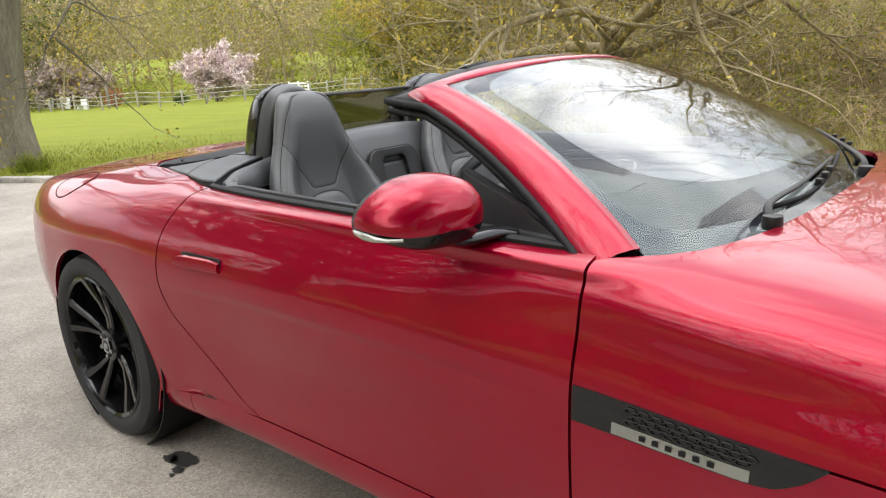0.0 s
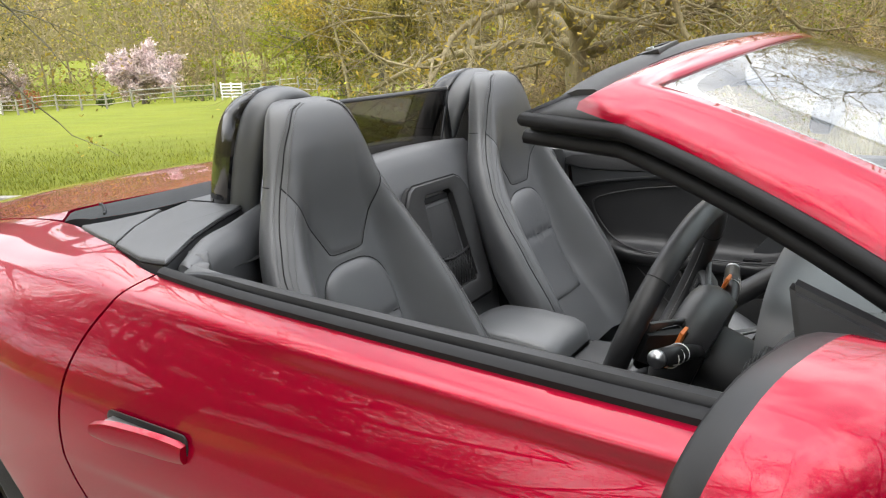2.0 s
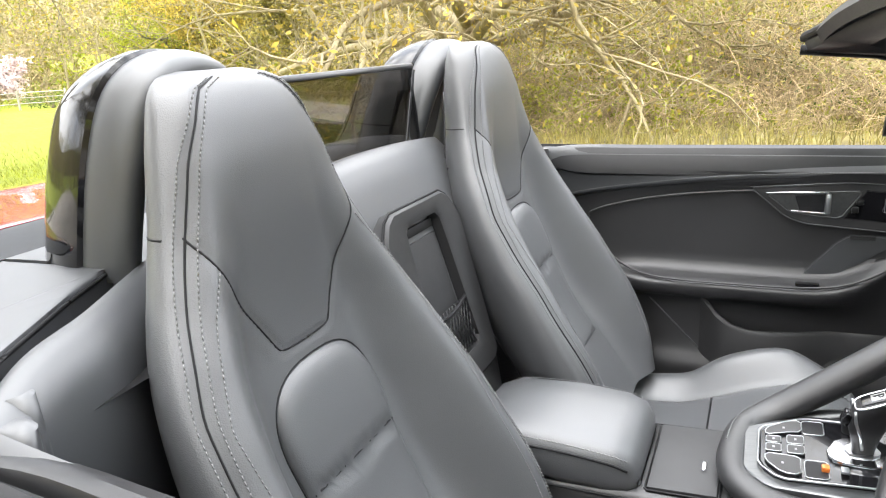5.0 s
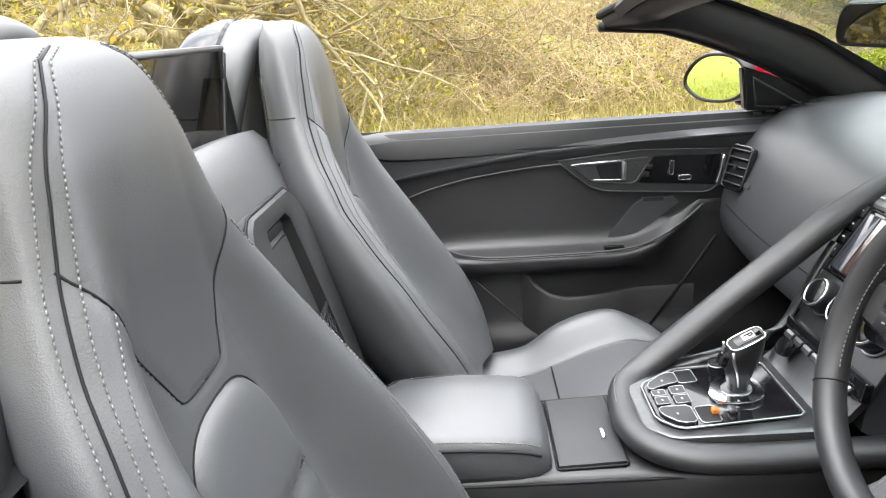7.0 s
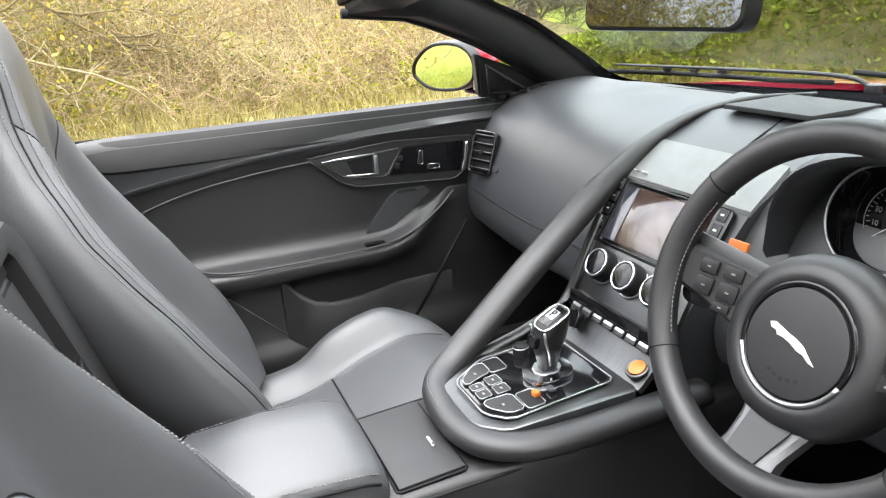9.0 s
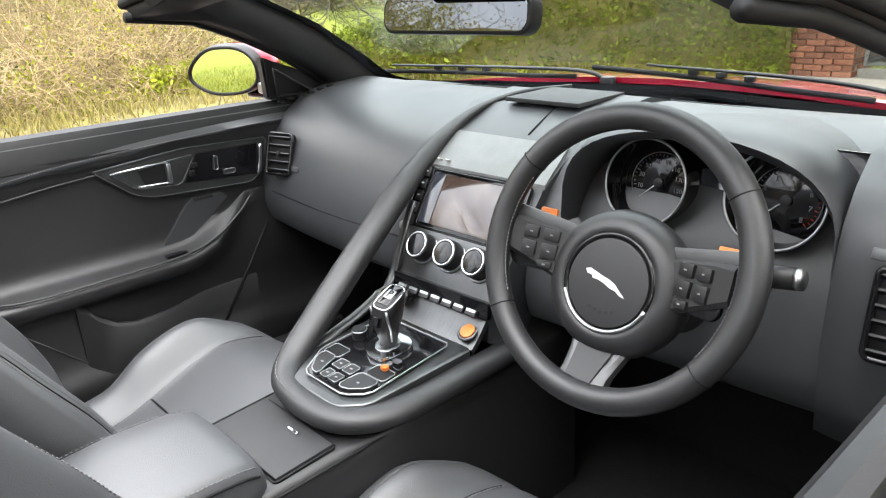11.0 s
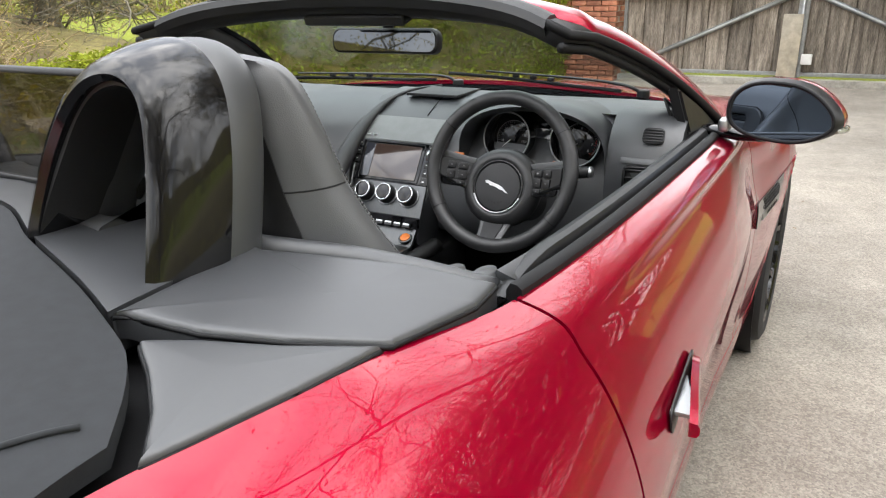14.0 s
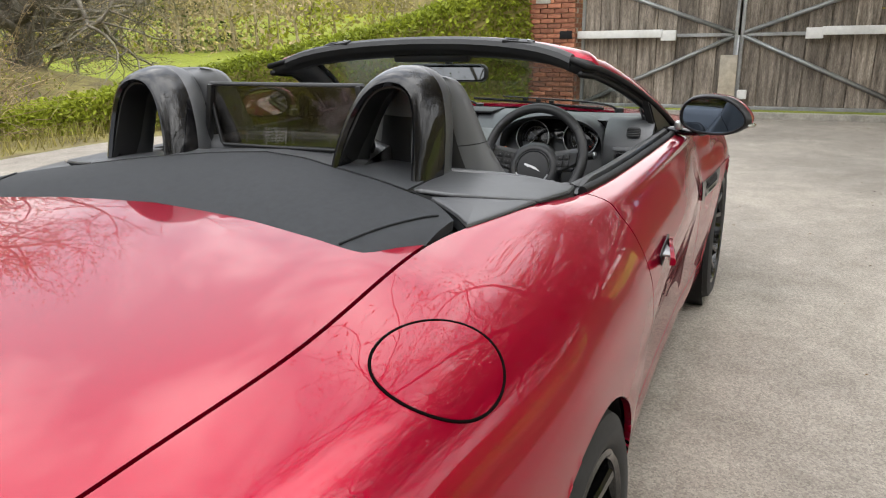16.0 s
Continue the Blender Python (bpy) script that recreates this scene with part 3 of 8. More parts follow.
    # brake disc and calliper behind the spokes
    part("brake_disc", cyl_bm(0.19, 0.03, Matrix.Translation((x, y - side * 0.15, 0.343)) @ Matrix.Rotation(radians(90), 4, "X"), 48, 0.002), M_DARKMETAL, rim, "steel brake disc")
    part("wheel_well", loft_bm([[at(r, 2 * math.pi * k / n, o) for r, o in ((0.385, -0.02), (0.385, -0.34), (0.06, -0.34), (0.06, -0.345), (0.39, -0.345), (0.39, -0.02))] for k in range(n)], closed=True), M_SEAL, parent, "black wheel arch liner")


for wx, wy in ((-0.010, 0.952), (2.622, 0.930)):
    wheel(wx, -wy, RIGHT)
    wheel(wx, wy, LEFT)

# ---- windscreen, its frame and the cowl ----
WB = lambda u: Vector((2.165 - 0.215 * abs(u) ** 2.4, 0.765 * u, 0.962 - 0.012 * u * u))
WT = lambda u: Vector((1.415 - 0.082 * u * u, 0.560 * u, 1.284 - 0.046 * abs(u) ** 2.2))


def screen(u, v, off=0.0):
    """The windscreen's surface, u from right (-1) to left (1), v from foot (0) to header (1)."""
    p = WB(u).lerp(WT(u), v)
    bow = 4 * v * (1 - v)
    return p + Vector((0.020 * bow, 0, 0.030 * bow)) + Vector((0.38, 0, 0.92)) * off


def screen_sheet(name, material, u0, u1, v0, v1, off, label, nu=40, nv=24):
    return sheet(name, lambda a, b: screen(mixf(u0, u1, a), mixf(v0, v1, b), off), nu, nv, material, car, label, lip=0.004)


glass = screen_sheet("windscreen", M_GLASS, -1, 1, -0.05, 1, 0.0, "clear raked windscreen reflecting clouds")
glass.visible_shadow = False
# narrow printed border, and the reflective film on the middle of the glass with rounded corners
n_b = 96


def screen_ring(ku, v0, v1, p_top, p_low, f, off):
    """Points round the glass on a rounded outline, shrunk to its middle by f."""
    out = []
    for i in range(n_b):
        a = 2 * math.pi * i / n_b
        ca, sa = math.cos(a), math.sin(a)
        mid = (v0 + v1) / 2 + 0.05
        u = ku * math.copysign(abs(ca) ** (2 / p_top), ca)
        v = mid + (v1 - mid) * abs(sa) ** (2 / p_top) if sa > 0 else mid - (mid - v0) * abs(sa) ** (2 / p_low)
        out.append(screen(u * f, mid + (v - mid) * f, off))
    return out


def ring_mesh(rows, fill):
    bm = bmesh.new()
    vr = [[bm.verts.new(p) for p in r] for r in rows]
    for a, b in zip(vr, vr[1:]):
        for i in range(n_b):
            bm.faces.new((a[i], a[(i + 1) % n_b], b[(i + 1) % n_b], b[i]))
    if fill:
        bm.faces.new(vr[-1])
    bmesh.ops.recalc_face_normals(bm, faces=bm.faces)
    return bm


part("windscreen_border", ring_mesh([screen_ring(1.0, -0.05, 1.0, 40, 40, 1.0, -0.003), screen_ring(0.965, 0.03, 0.985, 14, 10, 1.0, -0.003)], False), M_FRIT, car, "dark printed glass border")
film = part("windscreen_film", ring_mesh([screen_ring(0.915, 0.155, 0.975, 5.5, 3.2, f, 0.002) for f in (1.0, 0.9, 0.75, 0.6, 0.45, 0.3, 0.15)], True), M_FILM, car, "reflective film on the middle of the windscreen")
film.visible_shadow = False

# frame: outline points run from the right foot over the header to the left foot
edge = [(-1, v / 14) for v in range(0, 14)] + [(-1 + 2 * i / 24, 1.0) for i in range(25)] + [(1, v / 14) for v in range(13, -1, -1)]
inner, outer, rear = [], [], []
for u, v in edge:
    p = screen(u, v)
    inner.append(p)
    sgn = -1 if u < 0 else 1
    if v < 1.0:
        o = p + Vector((-0.070 + 0.003 * v, sgn * (0.057 - 0.019 * v), -0.034 + 0.008 * v))
    else:
        c = abs(u) ** 8
        o = p + Vector((-0.086 + 0.004 * c, sgn * 0.045 * c, 0.004 - 0.018 * c))
        b = p + Vector((-0.098 - 0.055 * c, sgn * 0.045 * c, 0.002 - 0.028 * c))
    outer.append(o)
    rear.append(b if v >= 1.0 else o)


def ribbon(name, rows, material, label, closed=False):
    n = len(rows[0])
    verts = [p for r in rows for p in r]
    faces = []
    for j in range(len(rows) - (0 if closed else 1)):
        for i in range(n - 1):
            a, b = j * n + i, ((j + 1) % len(rows)) * n + i
            faces.append((a, a + 1, b + 1, b))
    return link_mesh(name, verts, faces, material, car, label)


up = lambda p, d: p + Vector((0.38, 0, 0.92)) * d
mids = [up(a.lerp(b, 0.5), 0.012) for a, b in zip(inner, outer)]
q1 = [up(a.lerp(b, 0.2), 0.008) for a, b in zip(inner, outer)]
q3 = [up(a.lerp(b, 0.84), 0.006) for a, b in zip(inner, outer)]
ribbon("windscreen_frame", [[up(p, -0.004) for p in inner], [up(p, 0.003) for p in inner], q1, mids, q3, outer, [up(p, -0.012) for p in outer]], M_PAINT, "red windscreen frame")
mid_in = [(a + b) / 2 for a, b in zip(inner, outer)]


def inward(p, d):
    c = Vector((1.55, 0, 1.02))
    v = (c - p)
    return p + v.normalized() * d


lo1 = [inward(up(p, -0.014), 0.006) for p in rear]
lo2 = [inward(up(p, -0.036), 0.022) for p in rear]
lo3 = [inward(up(p, -0.046), 0.026) for p in mid_in]
lo4 = [inward(up(p, -0.028), 0.016) for p in inner]
lo5 = [up(p, -0.006) for p in inner]
ribbon("windscreen_surround_trim", [[up(p, -0.010) for p in outer], [up(p, -0.004) for p in rear], lo1, lo2, lo3, lo4, lo5], M_SOFT, "black padded windscreen surround")
# rubber seal along the rear of the frame
seal = [p + Vector((-0.006, 0, -0.010)) for p in rear]
part("frame_seal", tube_bm(seal, 0.010, 10), M_SEAL, car, "black rubber roof seal")
seal2 = [p + Vector((-0.010, (0.012 if p.y < 0 else -0.012), -0.034)) for p in rear[:15]]
part("door_glass_seal", tube_bm(seal2, 0.010, 8), M_SEAL, car)
seal2 = [p + Vector((-0.010, (0.012 if p.y < 0 else -0.012), -0.034)) for p in rear[-15:]]
part("door_glass_seal", tube_bm(seal2, 0.010, 8), M_SEAL, car)


# ---- outside fittings ----
def belt_trim(side, door):
    """Rubber strip and padded top of the door along its waistline."""
    xs = [0.565 + (1.835 - 0.565) * i / 40 for i in range(41)]
    strip, pad = [], []
    for i, x in enumerate(xs):
        b = skin(x, 7.0, side)
        w = abs(b.y)
        q = max(0.0, 1 - i / 5) ** 2
        strip.append([Vector((x, side * (w + dy), b.z + dz)) for dy, dz in ((0.003, -0.006), (0.002, 0.007), (-0.004, 0.012), (-0.013, 0.013), (-0.018, 0.004), (-0.018, -0.010))])
        pad.append([Vector((x, side * (w + dy * (1 - 0.35 * q)), b.z + dz * (1 - 0.65 * q) - (0.012 * q if dz > 0 else 0.0))) for dy, dz in ((-0.024, -0.02), (-0.024, 0.008), (-0.029, 0.016), (-0.040, 0.018), (-0.053, 0.012), (-0.066, -0.012), (-0.070, -0.05), (-0.05, -0.06))])
    part("belt_strip", loft_bm(strip), M_SEAL, door, "black rubber waist strip")
    part("door_top_pad", loft_bm(pad), M_TRIM, door, "black leather door top")


belt_trim(RIGHT, door_r)
belt_trim(LEFT, door_l)


def door_handle(side, door):
    mid = skin(0.73, skin_k(0.73, 0.783), side)
    rec = prism_bm(rounded(0.180, 0.036, 0.012), 0.003, axes(mid + Vector((0, side * 0.0015, 0)), (1, side * -0.05, 0), (0, -0.1 * side, 1)) if side < 0 else axes(mid + Vector((0, 0.0055, 0)), (1, -0.05, 0), (0, -0.1, 1)), 0.001)
    part("handle_recess", rec, M_TRIM, door)
    out = Vector((0, side, 0))
    blade = [mid + Vector((-0.088, 0, -0.002)) + out * 0.034, mid + out * 0.018 + Vector((0.0, 0, -0.004)), mid + Vector((0.088, 0, -0.008)) + out * 0.004]
    rings = []
    for p, h in zip(catmull(blade, 6), [0.010, 0.014, 0.017, 0.018, 0.018, 0.018, 0.018, 0.018, 0.018, 0.018, 0.017, 0.016, 0.014]):
        rings.append([p + Vector((0, side * a, b)) for a, b in ((-0.006, -h), (0.004, -h * 0.9), (0.007, -h * 0.4), (0.007, h * 0.4), (0.004, h * 0.9), (-0.006, h))])
    part("door_handle", loft_bm(rings), M_PAINT, door, "red flush handle swung outwards")
    web = prism_bm([(0.0, 0.0), (0.0, 0.032), (0.10, 0.004), (0.10, 0.0)], 0.006, axes(mid + Vector((-0.075, side * 0.002, 0.010)), (1, -side * 0.02, -0.03), (0, side, 0)), 0.001)
    part("handle_web", web, M_SATIN, door, "pale metal underside of the handle")


door_handle(RIGHT, door_r)
door_handle(LEFT, door_l)


def side_vent(side):
    """Gloss black air outlet behind the front wheel with a satin strip."""
    top = hermite([1.892, 2.0, 2.15, 2.25, 2.322], [0.719, 0.717, 0.715, 0.715, 0.716])
    bot = hermite([1.892, 2.0, 2.19, 2.24, 2.285, 2.322], [0.649, 0.649, 0.651, 0.656, 0.679, 0.713])

    def at(x, t, off):
        k = skin_k(x, mixf(bot(x), top(x), t))
        p = skin(x, k, side)
        return p + Vector((0, side * off, 0))

    body = sheet("side_vent", lambda u, v: at(mixf(1.892, 2.322, u), v, 0.004), 40, 8, M_GLOSS, car, "gloss black side vent with a satin strip", lip=0.012)
    grid = bmesh.new()
    for i in range(9):
        x = 2.01 + 0.024 * i
        for t in (0.50, 0.66, 0.82):
            c = at(x + (0.012 if t == 0.66 else 0), t, 0.006)
            tube_bm([c + Vector((0.011 * math.cos(a), 0, 0.006 * math.sin(a))) for a in [2 * math.pi * k / 6 for k in range(6)]], 0.0016, 5, True, bm=grid)
    part("vent_mesh", grid, M_TRIM, body, "black honeycomb mesh")
    strip = sheet("vent_strip", lambda u, v: at(mixf(1.975, 2.215, u), mixf(0.06, 0.36, v), 0.0075 - 0.003 * v), 24, 4, M_SATIN, body, "dark polished strip with raised lettering bars", lip=0.003)
    for i in range(6):
        x = 2.035 + 0.024 * i
        c = at(x, 0.21, 0.0078)
        part("lettering_bar", box_bm((0.011, 0.002, 0.010), Matrix.Translation(c), 0.0006, 1), M_SEAL, body)


side_vent(RIGHT)
side_vent(LEFT)

# fuel flap on the right rear wing
c0 = (-0.284, 6.14)
e1 = (skin(c0[0] + 0.02, c0[1]) - skin(c0[0] - 0.02, c0[1])).normalized()
e2 = (skin(c0[0], c0[1] + 0.1) - skin(c0[0], c0[1] - 0.1)).normalized()


def on_skin(a, b):
    """The point of the right rear wing a forwards and b upwards along it from the flap's middle."""
    x, k = c0[0] + a, c0[1]
    step = 0.01 if b > 0 else -0.01
    p, run = skin(x, k), 0.0
    while run < abs(b):
        q = skin(x, k + step)
        d = (q - p).length
        if run + d > abs(b):
            k += step * (abs(b) - run) / d
            return skin(x, k)
        p, run, k = q, run + d, k + step
    return skin(x, k)


FLAP_R = 0.087
ring_pts = [on_skin(FLAP_R * 1.16 * math.cos(t), FLAP_R * 0.98 * math.sin(t) + 0.010) for t in [2 * math.pi * i / 72 for i in range(72)]]
flap_n = e1.cross(e2) if e1.cross(e2).y < 0 else e2.cross(e1)
rows = []
for r in [0.001] + [0.0845 * i / 10 for i in range(1, 11)]:
    rows.append([on_skin(r * 1.16 * math.cos(t), r * 0.98 * math.sin(t) + 0.010) + flap_n * 0.0009 for t in [2 * math.pi * i / 72 for i in range(72)]])
fl = bmesh.new()
vr = [[fl.verts.new(p) for p in r] for r in rows]
for a, b in zip(vr, vr[1:]):
    for i in range(72):
        fl.faces.new((a[i], a[(i + 1) % 72], b[(i + 1) % 72], b[i]))
bmesh.ops.recalc_face_normals(fl, faces=fl.faces)
fuel = part("fuel_flap", fl, M_PAINT, car, "round red fuel filler flap")
part("flap_gap", tube_bm(ring_pts, 0.0022, 8, True), M_GAP, fuel)


def door_mirror(side):
    """Door mirror: red cap, black foot and rim, lamp strip, angled glass."""
    C = Vector((1.535, side * 0.952, 1.014))
    A = Vector((-0.30, -0.95, -0.03) if side < 0 else (-0.41, 0.91, -0.03)).normalized()
    B = Vector((0.06 if side < 0 else 0.0, 0, 1)).normalized()
    N = Vector((0.955, -0.29, -0.05) if side < 0 else (0.91, 0.41, -0.01)).normalized()

    def outline(t, sc):
        ca, sa = math.cos(t), math.sin(t)
        a = math.copysign(abs(ca) ** 0.72, ca) * 0.114
        taper = 1 - 0.42 * max(0, ca) ** 1.6 - 0.08 * max(0, -ca) ** 2
        b = math.copysign(abs(sa) ** 0.78, sa) * (0.073 if sa > 0 else 0.052) * taper
        return a * sc, b * sc

    n = 56
    ts = [2 * math.pi * i / n for i in range(n)]
    stages = [(1.0, 0.0, 0, 0), (1.04, 0.005, 0, 0), (1.075, 0.025, 0, 0.002), (1.075, 0.055, -0.003, 0.003), (1.03, 0.085, -0.008, 0.002), (0.92, 0.108, -0.013, -0.002), (0.74, 0.123, -0.018, -0.007), (0.45, 0.132, -0.021, -0.011), (0.20, 0.135, -0.022, -0.012), (0.02, 0.136, -0.022, -0.012)]
    grid = []
    for sc, f, da, db in stages:
        row = []
        for t in ts:
            a, b = outline(t, sc)
            row.append(C + A * (a + da) + B * (b + db) + N * f)
        grid.append(row)
    faces = [(i, j) for i in range(len(grid) - 1) for j in range(n)]
    cut = -0.06

    def pick(test, name, m, parent, label):
        bm = bmesh.new()
        vs = {}
        for i, j in faces:
            quad = [(i, j), (i, (j + 1) % n), (i + 1, (j + 1) % n), (i + 1, j)]
            h = math.sin(2 * math.pi * (j + 0.5) / n)
            if test(i, h):
                bm.faces.new([vs.setdefault(q, bm.verts.new(grid[q[0]][q[1]])) if q not in vs else vs[q] for q in quad])
        bmesh.ops.recalc_face_normals(bm, faces=bm.faces)
        return part(name, bm, m, parent, label)

    cap = pick(lambda i, h: i >= 2 and h > cut, "door_mirror", M_PAINT, car, "door mirror with red cap and black lower half")
    pick(lambda i, h: i >= 2 and h <= cut, "mirror_base", M_GLOSS, cap, "gloss black lower shell")
    pick(lambda i, h: i < 2, "mirror_rim", M_TRIM, cap, "black mirror rim")
    g = bmesh.new()
    g.faces.new([g.verts.new(C + A * outline(t, 0.93)[0] + B * outline(t, 0.93)[1] + N * 0.004) for t in ts])
    back = part("mirror_glass", g, M_MIRROR_BLUE if side == RIGHT else M_MIRROR, cap, "mirror glass", smooth=False)
    part("glass_edge", tube_bm([C + A * outline(t, 0.965)[0] + B * outline(t, 0.965)[1] + N * 0.003 for t in ts], 0.0045, 6, True), M_SEAL, cap)
    # lamp strip round the outer front between cap and base
    strip = []
    for i in range(24):
        u = i / 23
        f = 0.012 + 0.112 * u
        sc = np.interp(f, [s[1] for s in stages], [s[0] for s in stages])
        half = math.sqrt(max(0.0, 1 - (0.013 / (0.052 * sc)) ** 2)) if 0.013 < 0.052 * sc else 0
        a = 0.114 * sc * half**0.9 * 0.985
        strip.append(C + A * a + B * (-0.013) + N * f)
    strip = [p for p in strip]
    part("indicator_lamp", tube_bm(strip, [0.0035 + 0.0045 * math.sin(math.pi * min(1, i / 23 + 0.15)) for i in range(24)], 8), M_LAMP, cap, "clear indicator lamp strip")
    arm = [C + A * (-0.045) + B * (-0.052) + N * 0.055, C + A * (-0.10) + B * (-0.060) + N * 0.07, Vector((1.655, side * 0.815, 0.957)), Vector((1.68, side * 0.775, 0.952))]
    part("mirror_arm", tube_bm(catmull(arm, 6), 0.030, 12, flat=0.42, up=(0, 0, 1)), M_GLOSS, cap, "gloss black mirror arm")
    part("arm_cap", box_bm((0.05, 0.026, 0.030), Matrix.Translation((1.60, side * 0.838, 0.982)), 0.010, 3), M_SATIN, cap, "bright arm joint")
    sail = [Vector((1.52, side * 0.745, 1.070)), Vector((1.545, side * 0.775, 0.962)), Vector((1.83, side * 0.790, 0.938)), Vector((1.70, side * 0.765, 1.005))]
    bm = bmesh.new()
    lo = [bm.verts.new(p) for p in sail]
    hi = [bm.verts.new(p + Vector((0, -side * 0.03, 0))) for p in sail]
    bm.faces.new(lo)
    bm.faces.new(list(reversed(hi)))
    for i in range(4):
        bm.faces.new((lo[i], lo[(i + 1) % 4], hi[(i + 1) % 4], hi[i]))
    bmesh.ops.recalc_face_normals(bm, faces=bm.faces)
    bmesh.ops.bevel(bm, geom=bm.edges, offset=0.006, segments=2, affect="EDGES")
    part("mirror_sail", bm, M_TRIM, cap, "satin black corner panel")
    spk = [Vector((p.x, p.y - side * 0.032, p.z)) for p in (Vector((1.545, side * 0.742, 1.04)), Vector((1.565, side * 0.765, 0.972)), Vector((1.68, side * 0.765, 0.968)))]
    part("corner_speaker", tube_bm(spk, 0.004, 6, True), M_SOFT, cap)


door_mirror(RIGHT)
door_mirror(LEFT)


# ---- wipers and cowl ----
sheet("cowl_panel", lambda u, v: Vector((cowl_x(mixf(-0.66, 0.66, u)) + mixf(0.0, -0.09, v), mixf(-0.66, 0.66, u), 0.905 + 0.012 * (1 - mixf(-1, 1, u) ** 2) - 0.01 * v)), 40, 4, M_TRIM, car,
             "black plastic cowl at the foot of the windscreen")
for py, tip in ((-0.52, (0.02, 0.10)), (0.16, (0.70, 0.11))):
    base = Vector((cowl_x(py) - 0.015, py, 0.968))
    tip_p = screen(tip[0] / 0.74, tip[1], 0.02)
    arm = catmull([base, base + Vector((-0.02, 0.05, 0.028)), base.lerp(tip_p, 0.4) + Vector((0, 0, 0.02)), tip_p], 6)
    w = part("wiper", tube_bm(arm, [0.010 - 0.005 * i / (len(arm) - 1) for i in range(len(arm))], 8, flat=0.6), M_TRIM, car, "black windscreen wiper")
    part("wiper_pivot", cyl_bm(0.020, 0.030, Matrix.Translation(base - Vector((0, 0, 0.014))), 20, 0.006), M_TRIM, w)
    blade = [screen((tip[0] - 0.47 + 0.61 * i / 10) / 0.745, max(0.035, tip[1] * (0.10 + 0.095 * i)), 0.008) for i in range(11)]
    part("wiper_blade", tube_bm(blade, 0.0045, 6, flat=1.4), M_SEAL, w, "black rubber wiper blade")
    for i in range(3):
        part("wiper_clip", box_bm((0.014, 0.022, 0.012), Matrix.Translation(blade[4 + i] + Vector((0, 0, 0.012))), 0.003), M_TRIM, w)


# ---- folded roof cover, side flaps, roll hoops, wind deflector ----
ridge = hermite([0.0, 0.115, 0.25, 0.41, 0.485, 0.545, 0.59, 0.645], [0.385, 0.370, 0.318, 0.272, 0.245, 0.220, 0.185, 0.125])
ridge_z = hermite([0.0, 0.25, 0.485, 0.60, 0.68], [1.030, 1.018, 0.994, 0.982, 0.972])


def cover(u, v):
    y = mixf(-0.642, 0.642, u)
    x0, x1 = boot_x(min(abs(y), 0.655)) + 0.006, ridge(abs(y))
    z0, z1 = skin(x0, 9 - 2 * min(1, abs(y) / 0.655)).z - 0.004, ridge_z(abs(y))
    bow = math.sin(math.pi * v) * 0.012 * (1 - (abs(y) / 0.70) ** 4)
    return Vector((mixf(x0, x1, v), y, mixf(z0, z1, v ** 0.85) + bow))


top_cover = sheet("folded_roof_cover", cover, 70, 24, M_FABRIC, car, "black canvas of the folded roof, stretched behind the hoops", lip=0.02, centre=(1, 0, 0.2))
for s in (RIGHT, LEFT):
    seam_line = [cover(0.5 + s * (0.40 + 0.075 * t), 0.02 + 0.80 * t) + Vector((0, 0, 0.002)) for t in [i / 14 for i in range(15)]]
    part("cover_seam", tube_bm(seam_line, 0.0028, 6), M_FABRIC, top_cover)


def plinth(u, v):
    y = mixf(-0.478, 0.478, u)
    x0, x1 = ridge(abs(y)) + 0.006, mixf(0.535, 0.45, smooth_step((abs(y) - 0.36) / 0.118))
    return Vector((mixf(x0, x1, v), y, mixf(ridge_z(abs(y)) + 0.002, 1.012 - 0.02 * (y / 0.52) ** 2, v) + 0.004 * math.sin(math.pi * v)))


sheet("hoop_plinth", plinth, 40, 10, M_LEATHER_DASH, car, "black leather-covered shelf under the hoops", lip=0.05, centre=(1, 0, 0.2))


def corners(pts, r=0.012):
    """Rounds the corners of a closed outline by doubling its points."""
    out = []
    n = len(pts)
    for i, p in enumerate(pts):
        a, b = Vector(pts[i - 1]), Vector(pts[(i + 1) % n])
        p = Vector(p)
        out += [p + (a - p).normalized() * r, p + (b - p).normalized() * r]
    return out


